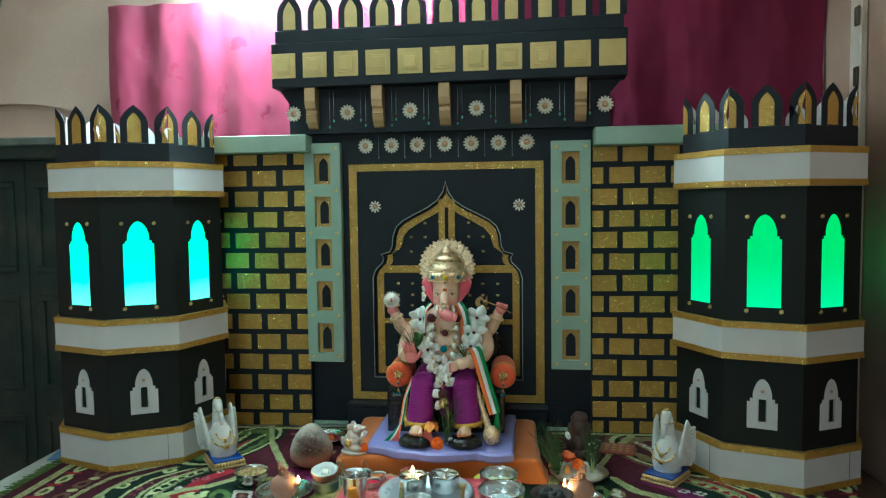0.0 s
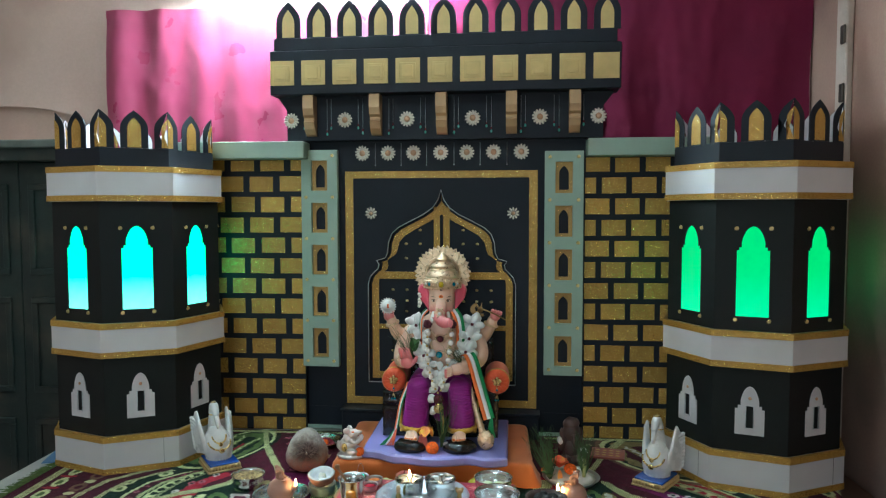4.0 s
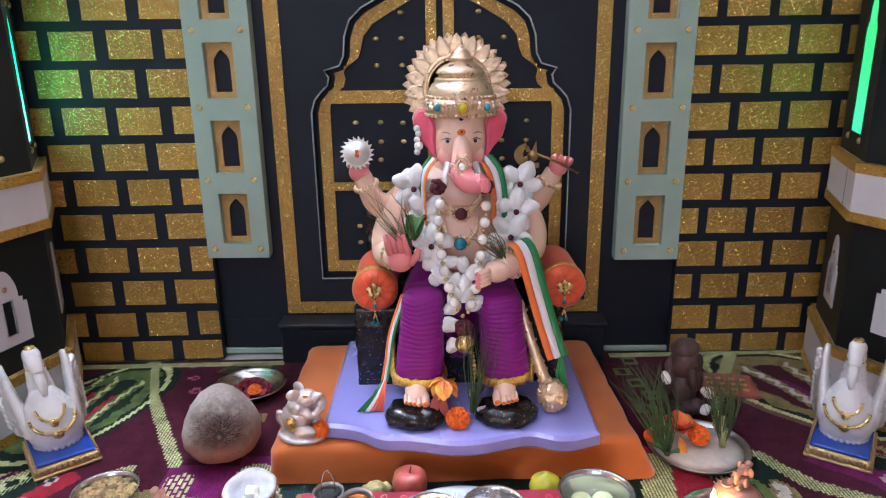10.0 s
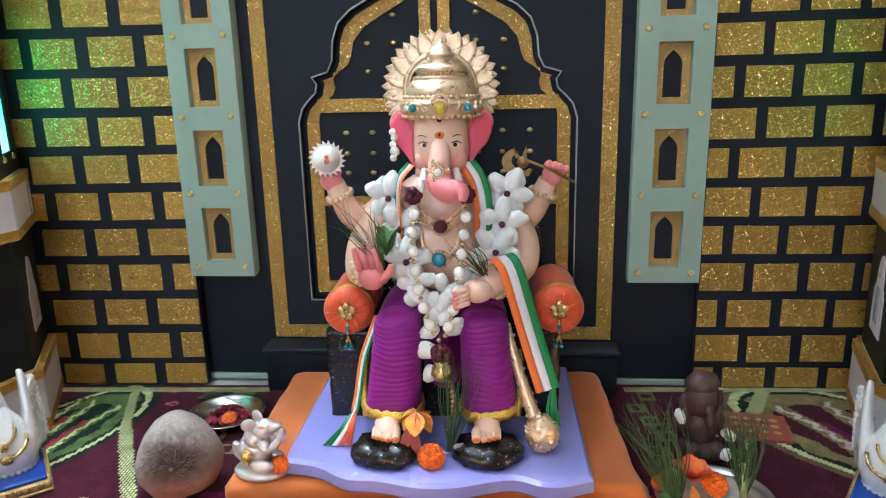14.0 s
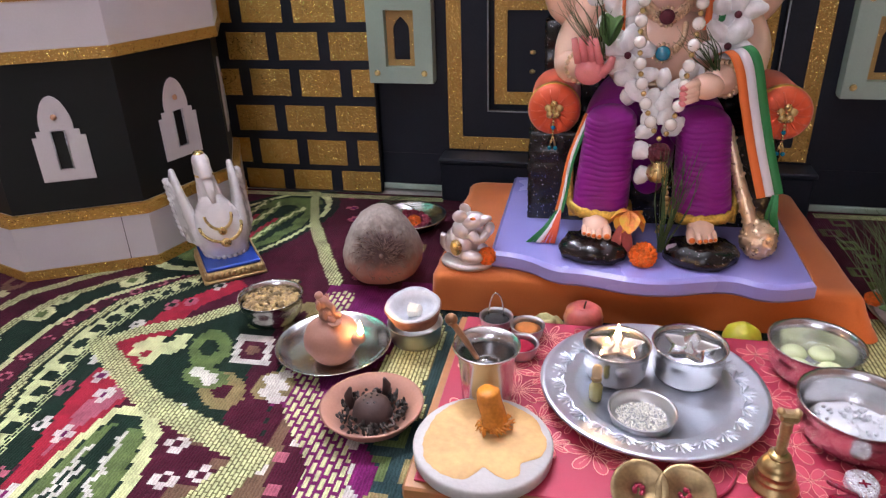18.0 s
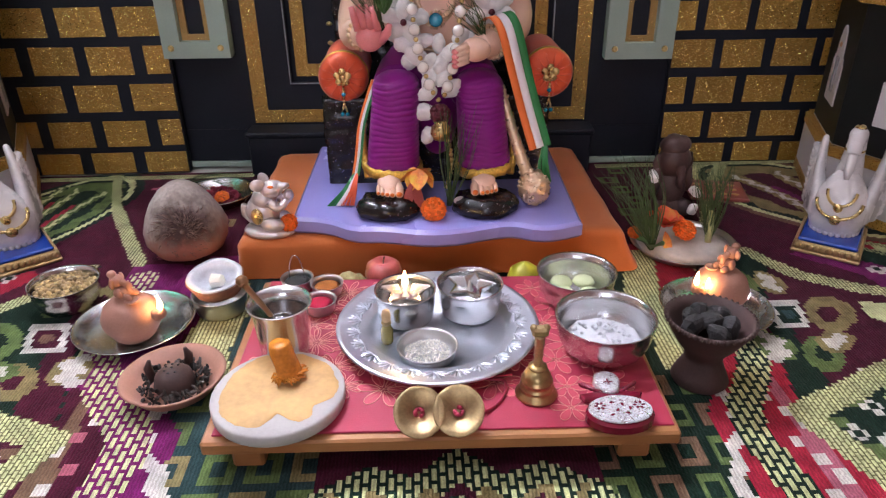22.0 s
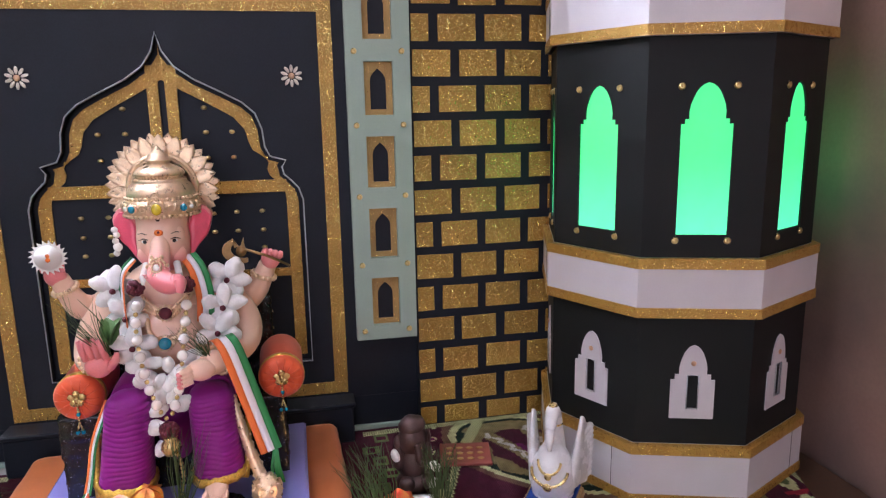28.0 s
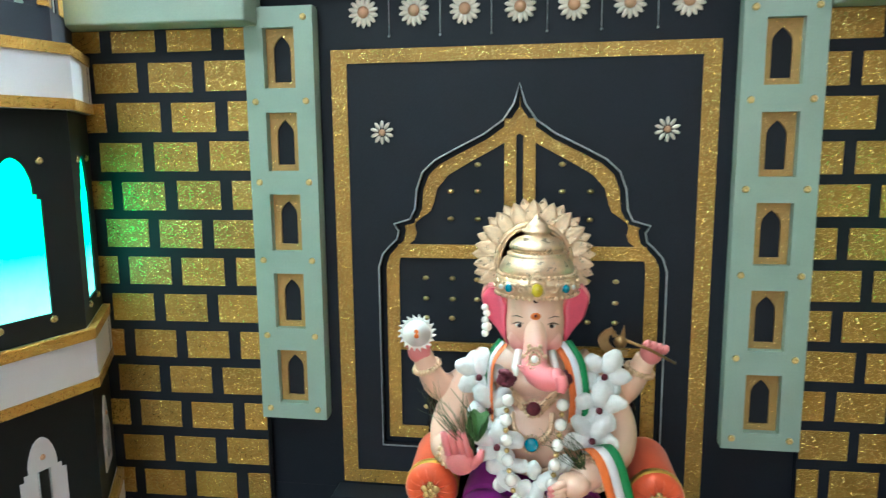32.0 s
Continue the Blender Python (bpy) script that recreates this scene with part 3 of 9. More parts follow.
# silver-edged cut of the arch, then the gold band and bars of the door behind it
g = Geo()
pts = [(x, PANEL_Y - 0.001, z) for x, z in arch]
g.tube(pts, 0.0022, 5, closed=True, up=(0, 1, 0))
part("silver_edge", g, SILVER_EDGE, gate)
inner = [(0.0, 0.952), (0.012, 0.945), (0.052, 0.922), (0.118, 0.886), (0.162, 0.860), (0.187, 0.830), (0.195, 0.797), (0.203, 0.778), (0.222, 0.765), (0.238, 0.761), (0.240, 0.745), (0.236, 0.728), (0.241, 0.712), (0.262, 0.694), (0.276, 0.672), (0.279, 0.65), (0.279, 0.257)]
inner = [(PX - x, z) for x, z in inner[::-1]] + [(PX + x, z) for x, z in inner[1:]]
part("arch_band", Geo().prism(border(arch, 0.012), [inner], 0.004, place(0, DOOR_Y, 0)), GOLD, gate)
for x0, x1, z0, z1 in ((-0.306, -0.280, 0.702, 0.985), (-0.264, -0.237, 0.702, 0.985), (-0.552, 0.009, 0.670, 0.701), (-0.306, -0.280, 0.258, 0.669), (-0.264, -0.237, 0.258, 0.669), (-0.552, -0.307, 0.448, 0.469), (-0.236, 0.009, 0.448, 0.469)):
    part("door_bar", Geo().box(x0, x1, DOOR_Y - 0.0025, DOOR_Y + 0.006, z0, z1), GOLD, gate)
for s in (-1, 1):
    for dx, z in ((0.094, 0.884), (0.094, 0.824), (0.156, 0.824), (0.094, 0.761), (0.156, 0.761), (0.153, 0.622), (0.216, 0.622), (0.153, 0.573), (0.216, 0.573), (0.155, 0.527), (0.216, 0.527), (0.156, 0.352), (0.218, 0.352), (0.156, 0.307), (0.218, 0.307), (0.096, 0.62), (0.096, 0.573)):
        part("door_stud", BEAD, None, gate, "", place(PX + s * dx, DOOR_Y + 0.006, z))
for x0, x1, z0, z1 in ((-0.692, 0.140, 1.109, 1.139), (-0.692, 0.140, 0.117, 0.149), (-0.692, -0.657, 0.1492, 1.1088), (0.105, 0.140, 0.1492, 1.1088)):
    part("frame_strip", Geo().box(x0, x1, PANEL_Y - 0.003, PANEL_Y, z0, z1), GOLD, gate)
for x in (-0.578, 0.038):
    flower(x, PANEL_Y - 0.001, 0.957, gate, True)
g = Geo().box(-0.70, 0.149, 2.835, PANEL_Y + 0.02, 0, 0.100, 0.004)
part("plinth", g, BLACK, gate)
g = Geo().box(-0.705, 0.154, 2.83, PANEL_Y - 0.0005, 0.1005, 0.112, 0.003)
part("plinth_cap", g, BLACK, gate)
for x0, x1 in ((-0.888, -0.7005), (0.1495, 0.346)):
    part("foot_board", Geo().box(x0, x1, PANEL_Y, PANEL_Y + 0.02, 0.0155, 0.0995), BLACK, gate)
    part("foot_strip", Geo().box(x0, x1, PANEL_Y - 0.006, PANEL_Y + 0.02, 0, 0.0150, 0.002), SAGE, gate, "pale green strip along the foot")

# flowers and strings on the lintel
for i, x in enumerate((-0.614, -0.501, -0.39, -0.272, -0.16, -0.046, 0.071)):
    flower(x, PANEL_Y - 0.001, 1.217, gate)
    if i < 6:
        g = Geo().tube([(x + 0.057, PANEL_Y - 0.003, 1.165), (x + 0.057, PANEL_Y - 0.003, 1.26)], 0.0012, 5)
        g.ball((x + 0.057, PANEL_Y - 0.004, 1.165), 0.003, nu=6, nv=5)
        part("hanging_string", g, SILVER_EDGE, gate)
# stepped fascia and overhang
FASCIA_Y, BOX_Y = 2.862, 2.795
DROP = Geo().ball((0, 0, 0), (0.0050, 0.0045, 0.0070), nu=8, nv=6).mesh("bead", material("turquoise_bead", (0.16, 0.46, 0.38), 0.25, vary=0.1, coat=0.4))
RED_DROP = Geo().ball((0, 0, 0), (0.0036, 0.0036, 0.0045), nu=8, nv=6).mesh("bead", material("dark_red_bead", (0.22, 0.02, 0.03), 0.25, vary=0.1, coat=0.4))
part("fascia", Geo().prism([(-0.935, 1.27), (0.405, 1.27), (0.405, 1.40), (0.45, 1.4565), (-0.975, 1.4565), (-0.935, 1.40)], (), 0.04, place(0, FASCIA_Y, 0)), BLACK, gate)
for i, x in enumerate((-0.915, -0.679, -0.41, -0.132, 0.147, 0.385)):
    flower(x, FASCIA_Y - 0.001, 1.356, gate)
    for dx, z in ((-0.078, 1.297), (-0.060, 1.322), (0.058, 1.322), (0.078, 1.300)):
        if -0.93 < x + dx < 0.40:
            g = Geo().tube([(x + dx, FASCIA_Y - 0.003, z), (x + dx, FASCIA_Y - 0.003, 1.445)], 0.0011, 5)
            hung = part("hanging_string", g, SILVER_EDGE, gate)
            part("bead", DROP, None, hung, "", place(x + dx, FASCIA_Y - 0.004, z))
            part("bead", RED_DROP, None, hung, "", place(x + dx, FASCIA_Y - 0.004, z + 0.012))
for x in (-0.825, -0.540, -0.260, 0.030, 0.287):
    prof = [(0, 1.4560), (-0.058, 1.4560), (-0.060, 1.40), (-0.052, 1.372), (-0.038, 1.362), (-0.038, 1.350), (-0.046, 1.345), (-0.034, 1.315), (-0.014, 1.293), (0, 1.288)]
    g = Geo()
    n = len(prof)
    g.put([(x + sx, FASCIA_Y + y, z) for sx in (-0.0225, 0.0225) for y, z in prof], [tuple(range(n)), tuple(range(n, 2 * n))[::-1]] + [(i, i + n, (i + 1) % n + n, (i + 1) % n) for i in range(n)])
    part("bracket", g, BRACKET, gate)
part("overhang", Geo().box(-0.985, 0.466, BOX_Y, PANEL_Y + 0.02, 1.457, 1.640, 0.003), BLACK, gate)
part("parapet", Geo().box(-0.968, 0.449, BOX_Y + 0.004, BOX_Y + 0.03, 1.6405, 1.692, 0.002), BLACK, gate)
for i in range(11):
    x = -0.930 + 0.1337 * i
    w = 0.104 if i < 10 else 0.052
    sq = part("gold_tile", Geo().box(x - 0.051, min(x + 0.051, 0.4655), BOX_Y - 0.004, BOX_Y, 1.495, 1.597, 0.001), GOLD_PALE, gate)
    if i < 10:
        part("raised_square", Geo().box(x - 0.034, x + 0.034, BOX_Y - 0.009, BOX_Y - 0.004, 1.509, 1.577, 0.002), GOLD_PALE, sq)
        part("raised_square", Geo().box(x - 0.024, x + 0.024, BOX_Y - 0.014, BOX_Y - 0.009, 1.519, 1.567, 0.002), GOLD_PALE, sq)
for i in range(11):
    x = -0.905 + 0.1315 * i
    mer = part("merlon", Geo().prism(pointed(0.106, 1.6925, 1.76, 1.845), (), 0.006, place(x, BOX_Y + 0.010, 0)), BLACK, gate)
    part("gold_inset", Geo().prism(pointed(0.052, 1.696, 1.755, 1.81), (), 0.002, place(x, BOX_Y + 0.008, 0)), GOLD_PALE, mer)


# ---- pillars with niches ----
def pillar(x0, x1, z0, z1):
    p = thing("niche_pillar", "sage green pillar board with five gold arched niches", "pillar", GATE_TURN @ pose(0, 0.009, 0), "gate pillars")
    c = (x0 + x1) / 2
    holes, mids = [], []
    for k in range(5):
        top = z1 - 0.044 - k * 0.1825
        holes.append(rect(c - 0.036, c + 0.036, top - 0.130, top))
        mids.append(top - 0.065)
    part("board", Geo().prism(rect(x0, x1, z0, z1), holes, 0.030, place(0, 2.852, 0)), SAGE, p)
    for m in mids:
        niche = part("niche", Geo().prism(rect(c - 0.0358, c + 0.0358, m - 0.0648, m + 0.0648), [[(c + px, pz) for px, pz in pointed(0.040, m - 0.051, m + 0.019, m + 0.049)]], 0.006, place(0, 2.872, 0)), GOLD_DULL, p)
        part("niche_back", Geo().box(c - 0.026, c + 0.026, 2.879, 2.881, m - 0.058, m + 0.058), BLACK, niche)
    for k in range(6):
        z = z1 - 0.024 - k * (z1 - z0 - 0.048) / 5
        for s in (-1, 1):
            part("stud", STUD, None, p, "", place(c + s * (x1 - x0) * 0.37, 2.852, z))
    part("backing", Geo().box(x0 + 0.002, x1 - 0.002, 2.8825, 2.8955, z0 + 0.002, z1 - 0.002), SAGE, p)
    return p


pillar(-0.876, -0.718, 0.288, 1.230)
pillar(0.169, 0.328, 0.274, 1.215)


# ---- brick walls of the fort ----
def brick_wall(label, x0, x1, beam, at):
    w = thing("brick_wall", label, "wall panel", at, "fort walls")
    part("wall_board", Geo().box(x0, x1, 2.884, 2.9045, 0, 1.190), BLACK, w)
    part("beam", Geo().box(beam[0], beam[1], 2.805, 2.9045, 1.1905, 1.262, 0.003), SAGE, w, "pale green beam")
    return w


def gold_bricks(w, edge, sign, far, wide, gap, first, full_on, top, pitch, low):
    """Courses of gold paper bricks, from the edge beside the pillar outwards."""
    full = {}
    for r in range(14):
        z1, z0 = min(top - pitch * r, 1.188), top - pitch * r - 0.066
        if r == 13:
            z1, z0 = low, 0.002
        u = 0.003 if r % 2 == full_on else first - wide
        while u < far:
            a, b = max(u, 0.003), min(u + wide, far)
            if b - a > 0.015:
                xa, xb = sorted((edge + sign * a, edge + sign * b))
                key = (round(xb - xa, 4), round(z1 - z0, 4))
                if key not in full:
                    full[key] = Geo().box(-key[0] / 2, key[0] / 2, -0.0022, 0, -key[1] / 2, key[1] / 2, 0.0006).mesh("brick", GOLD)
                jig = random.uniform(-0.0014, 0.0014)
                part("brick", full[key], None, w, "", pose((xa + xb) / 2 + jig, 2.884, (z0 + z1) / 2 + jig, 0, random.uniform(-0.8, 0.8), 0))
            u += wide + gap


wall_l = brick_wall("black fort wall with gold glitter bricks", -1.42, -0.8725, (-1.42, -0.849), place(0, 0.006, 0))
wall_r = brick_wall("black fort wall with dull gold bricks", 0.3285, 0.90, (0.334, 0.90), pose(0.329, 2.868, 0, 0, 0, -0.8) @ pose(-0.329, -2.884, 0))


# ---- towers ----
def tower(label, x, y, turn, pane, wide, high):
    t = thing("fort_tower", label, "tower", place(x, y, 0, turn) @ Matrix.Diagonal((wide, wide, high, 1)), "fort towers")
    R_BAND, R_BODY, R_BELT = 0.333, 0.317, 0.301
    co, si = math.cos(math.pi / 8), math.sin(math.pi / 8)

    def face(k, r):
        """The pose of side k of a ring of that radius: x along the side, y inwards."""
        a = 45.0 * k + 22.5
        return pose(0, 0, 0, 0, 0, a) @ Matrix.Translation((0, -r * co, 0))

    def side(r):
        return r * si * 2

    upper = ogee(0.104, 0.612, 0.850, 0.922, 0.70, 0.010)
    small = ogee(0.094, 0.202, 0.304, 0.371, 0.62, 0.012)
    slit = rect(-0.012, 0.012, 0.226, 0.303)
    hb, hw = side(R_BODY) / 2, side(R_BAND) / 2
    lower_mesh = Geo().prism(rect(-hb, hb, 0.1405, 0.4345), (), 0.004).mesh("side_panel", BLACK_TOWER)
    upper_mesh = Geo().prism(rect(-hb, hb, 0.5635, 1.0135), [upper], 0.004).mesh("side_panel", BLACK_TOWER)
    pane_mesh = Geo().prism(rect(-0.07, 0.07, 0.595, 0.935), (), 0.001).mesh("window_pane", pane)
    small_mesh = Geo().prism(small, [slit], 0.003).mesh("small_window", WHITE_CARD)
    g = Geo()
    g.tube([(a, -0.001, b) for a, b in slit], 0.0016, 5, closed=True, up=(0, 1, 0))
    bead_mesh = g.mesh("bead_trim", SILVER_EDGE)
    dot_mesh = Geo().ball((0, -0.001, 0), (0.006, 0.003, 0.006), nu=9, nv=6).mesh("jewel_dot", SHELL_CENTRE)
    bands = {}
    for z0, z1 in ((0.0, 0.14), (0.435, 0.563), (1.014, 1.142)):
        bands[z0] = (Geo().prism(rect(-hw, hw, z0 + 0.022, z1 - 0.022), (), 0.012).mesh("white_band", WHITE_CARD),
                     [Geo().prism(rect(-hw - 0.001, hw + 0.001, a, b), (), 0.016).mesh("gold_strip", GOLD) for a, b in ((z0, z0 + 0.0215), (z1 - 0.0215, z1))],
                     Geo().prism(rect(-0.0006, 0.0006, z0 + 0.0225, z1 - 0.0225), (), 0.001).mesh("seam", BLACK_TOWER))
    belt_mesh = Geo().prism(rect(-side(R_BELT) / 2, side(R_BELT) / 2, 1.13, 1.210), (), 0.003).mesh("belt", BLACK)
    mer, ins = pointed(0.094, 1.2105, 1.285, 1.350), pointed(0.046, 1.2135, 1.283, 1.322)
    mer_mesh = Geo().prism(mer, (), 0.003).mesh("merlon", BLACK)
    lining = Geo().prism(pointed(0.090, 1.2110, 1.285, 1.347), (), 0.0012).mesh("white_lining", WHITE_CARD)
    ins_mesh = Geo().prism(ins, (), 0.0015).mesh("gold_inset", GOLD)

    def bent(outline, y, depth):
        """A plate folded down its middle round a corner of the belt."""
        g = Geo()
        left = [(px, pz) for px, pz in outline if px <= 1e-6]
        right = [(px, pz) for px, pz in outline if px >= -1e-6]
        low = min(pz for _, pz in outline)
        g.prism([(0, low)] + right if (0, low) not in right else right, (), depth, pose(0, y, 0, 0, 0, 22.5))
        g.prism(left + [(0, low)], (), depth, pose(0, y, 0, 0, 0, -22.5))
        return g

    corner_mesh = bent(mer, 0.0, 0.003).mesh("merlon", BLACK)
    corner_lining = bent(pointed(0.090, 1.2110, 1.285, 1.347), 0.0036, 0.0012).mesh("white_lining", WHITE_CARD)
    corner_ins = bent(ins, -0.002, 0.0015).mesh("gold_inset", GOLD)
    for k in range(8):
        body, band, belt = face(k, R_BODY), face(k, R_BAND), face(k, R_BELT)
        part("side_panel", lower_mesh, None, t, "", body)
        up = part("side_panel", upper_mesh, None, t, "", body)
        part("window_pane", pane_mesh, None, up, "", Matrix.Translation((0, 0.0055, 0)))
        for sx, z in ((-0.054, 0.915), (0.054, 0.915), (-0.053, 0.600), (0.053, 0.600)):
            part("stud", STUD, None, up, "", place(sx, 0, z))
        sw = part("small_window", small_mesh, None, t, "white cut-out window", body @ Matrix.Translation((0, -0.0032, 0)))
        part("bead_trim", bead_mesh, None, sw)
        part("jewel_dot", dot_mesh, None, sw, "", place(0, 0, 0.330))
        for z0, (white, golds, seam) in bands.items():
            wb = part("white_band", white, None, t, "", band)
            for gm in golds:
                part("gold_strip", gm, None, wb, "", Matrix.Translation((0, -0.0025, 0)))
            if (k * 7 + int(z0 * 10)) % 3 == 0:
                part("seam", seam, None, wb, "", Matrix.Translation((0.055 if k % 2 else 0.075, -0.0006, 0)))
        part("belt", belt_mesh, None, t, "", belt)
        m1 = part("merlon", mer_mesh, None, t, "", belt)
        part("gold_inset", ins_mesh, None, m1, "", Matrix.Translation((0, -0.002, 0)))
        part("white_lining", lining, None, m1, "white paper lining", Matrix.Translation((0, 0.0034, 0)))
        m2 = part("merlon", corner_mesh, None, t, "", pose(0, 0, 0, 0, 0, 45.0 * k) @ Matrix.Translation((0, -R_BELT + 0.002, 0)))
        part("gold_inset", corner_ins, None, m2)
        part("white_lining", corner_lining, None, m2, "white paper lining")
    for z in (0.1395, 0.4350, 0.5625, 1.0140, 1.1415):
        g = Geo()
        g.lathe([(R_BAND - 0.004, z - 0.001), (R_BAND - 0.004, z), (R_BELT - 0.02, z), (R_BELT - 0.02, z - 0.001), (R_BAND - 0.004, z - 0.001)], 8, pose(0, 0, 0, 0, 0, -90), False)
        part("ledge", g, WHITE_CARD, t)
    g = Geo().lathe([(0, 1.128), (R_BELT - 0.004, 1.128), (R_BELT - 0.004, 1.129), (0, 1.129)], 8, pose(0, 0, 0, 0, 0, -90), False)
    part("roof", g, BLACK_TOWER, t)
    return t


tower("black octagonal card tower with glowing cyan windows", -1.488, 2.655, 3.2, PANE_CYAN, 1.01, 0.991)
tower("black octagonal card tower with glowing green windows", 0.9232, 2.612, 3.0, PANE_GREEN, 0.988, 0.991)


# ---- the woven carpet ----
def carpet():
    """A flat weave in stepped motifs, its two halves mirrored in shape and swapped in colour."""
    x0, x1, y0 = -1.71, 1.20, 1.0
    cx, tall, thin = 0.0021, 0.0045, 0.0019
    nx, ny = int((x1 - x0) / cx), 588
    ye = y0 + np.concatenate(([0.0], np.cumsum(np.where(np.arange(ny) % 2 == 0, tall, thin))))
    xs = x0 + (np.arange(nx) + 0.5) * cx
    X, Y = np.meshgrid(xs, (ye[:-1] + ye[1:]) / 2)
    I, J = np.meshgrid(np.arange(nx), np.arange(ny))
    left = X < -0.25
    # the weave pulls the two halves a little differently
    W = np.abs(x0 + (I // 3 * 3 + 1.5) * cx + 0.25)
    even = [0, 0.30, 0.49, 0.61, 0.685, 0.775, 0.94, 1.2, 1.6]
    U = np.where(left, np.interp(W, [0, 0.30, 0.51, 0.646, 0.729, 0.80, 0.925, 1.2, 1.6], even), np.interp(W, [0, 0.30, 0.46, 0.576, 0.64, 0.755, 0.952, 1.2, 1.6], even))
    Y = y0 + (J // 2 + 0.5) * (tall + thin)
    MAROON, DGREEN, GREEN, CREAM, WHITE, RED, PURPLE, BROWN, TAN, TEAL, PINK, SHADE = range(12)
    A = np.full(U.shape, MAROON)

    def pick(a, b):
        return np.where(left, a, b)

    def lay(m, colour):
        A[m] = np.broadcast_to(colour, A.shape)[m]

    def near(pts):
        best = np.full(U.shape, 9.0)
        for (ax, ay), (bx, by) in zip(pts, pts[1:]):
            dx, dy = bx - ax, by - ay
            t = np.clip(((U - ax) * dx + (Y - ay) * dy) / (dx * dx + dy * dy), 0, 1)
            best = np.minimum(best, np.hypot(U - ax - t * dx, Y - ay - t * dy))
        return best

    def inside(pts):
        hit = np.zeros(U.shape, bool)
        for (ax, ay), (bx, by) in zip(pts, pts[1:] + pts[:1]):
            if ay != by:
                hit ^= ((ay > Y) != (by > Y)) & (U < (bx - ax) * (Y - ay) / (by - ay) + ax)
        return hit

    slip = np.random.default_rng(4)
    # long stitches side by side, each column half a stitch off the next
    jog = slip.integers(0, 2, (1, nx // 3 + 1)).repeat(3, axis=1)[:, :nx] * (slip.random((1, nx)) > 0.8) * 2
    dash = (I % 3 != 2) & ((J + 2 * (I // 3 % 2) + jog) % 4 != 1)

    loose = (I % 5 < 3) & ((J + 4 * (I // 5 % 2)) % 8 < 6)

    def comb(pts, w, colour=CREAM, gap=DGREEN, packed=True):
        """A band of staggered stitches, close together or with the ground between them."""
        m = near(pts) < w
        on = dash if packed else loose
        lay(m & on, colour)
        # relief shadow between packed cream stitches is put in as a yarn colour
        lay(m & ~on, SHADE if packed and colour is CREAM else gap)

    def line(pts, w, colour):
        lay(near(pts) < w, colour)

    def zig(pts, w, colour=WHITE):
        """A thin line with stepped edges."""
        lay(near([(u + (0.006 if k % 2 else -0.006), y) for k, (u, y) in enumerate(pts)]) < w, colour)

    def area(pts, colour):
        lay(inside(pts), colour)

    def ring(u, y, ru, ry, colour, core=None, share=0.5, lean=0.0, square=False):
        du, dy = np.abs(U - u - lean * (Y - y)) / ru, np.abs(Y - y) / ry
        d = np.maximum(du, dy) if square else np.maximum(np.maximum(du, dy), (du + dy) * 0.72)
        lay(d < 1, colour)
        if core is not None:
            lay(d < share, core)

    def cross(u, y, colour=WHITE, r=0.020, core=PURPLE):
        du, dy = np.abs(U - u), np.abs(Y - y)
        lay(((du < r * 0.42) & (dy < r)) | ((dy < r * 0.42) & (du < r)), colour)
        lay((du < 0.006) & (dy < 0.006), core)

    # middle: small squares beside rows of upright dashes
    area([(0, 1.0), (0.40, 1.0), (0.40, 2.40), (0, 2.40)], pick(TEAL, DGREEN))
    for k in range(5):
        for j in range(15):
            ring(0.185 + 0.056 * k + 0.012 * (j % 2), 1.06 + 0.066 * j, 0.020, 0.024, pick(TAN if (k + j) % 3 == 0 else GREEN, GREEN if (k + j) % 2 else BROWN), pick(TEAL, DGREEN), 0.45, 0.0, True)
    area([(0, 1.0), (0.175, 1.0), (0.175, 1.90), (0, 1.90)], MAROON)
    for k in range(9):
        comb([(0.0, 1.845 - 0.075 * k), (0.05, 1.80 - 0.075 * k), (0.11, 1.82 - 0.075 * k), (0.165, 1.785 - 0.075 * k)], 0.023, CREAM, DGREEN, False)
        zig([(0.02 * q, 1.762 - 0.075 * k + 0.02 * (q % 3)) for q in range(9)], 0.006, pick(TAN, TAN))
    # the field between the squares and the great lozenge
    area([(0.37, 1.0), (0.62, 1.0), (0.60, 1.70), (0.52, 1.93), (0.56, 2.13), (0.56, 2.42), (0.34, 2.42), (0.44, 2.05), (0.36, 1.92)], pick(PURPLE, RED))
    area([(0.445, 1.0), (0.60, 1.0), (0.585, 1.75), (0.515, 1.91), (0.53, 2.03), (0.50, 2.02), (0.445, 1.93)], pick(MAROON, RED))
    area([(0.475, 1.0), (0.52, 1.0), (0.512, 1.78), (0.503, 1.99), (0.490, 1.99), (0.475, 1.80)], pick(BROWN, PINK))
    for k in range(15):
        u = 0.467 + 0.016 * (k % 3) + 0.0008 * k
        lay((np.abs(U - u) < 0.010) & (np.abs(Y - 1.95 + 0.030 * k) < 0.010), pick(PINK if k % 2 else WHITE, WHITE))
    zig([(0.376 + 0.03 * math.sin(k * 0.55), 2.02 - 0.028 * k) for k in range(34)], 0.010)
    comb([(0.40, 2.36), (0.365, 2.24), (0.375, 2.10), (0.36, 2.04)], 0.036, CREAM, pick(PURPLE, RED))
    comb([(0.53, 2.34), (0.53, 2.128), (0.51, 2.07), (0.475, 2.0), (0.423, 1.93), (0.412, 1.88), (0.422, 1.81), (0.46, 1.60), (0.43, 1.4), (0.46, 1.0)], 0.027, CREAM, pick(PURPLE, DGREEN), False)
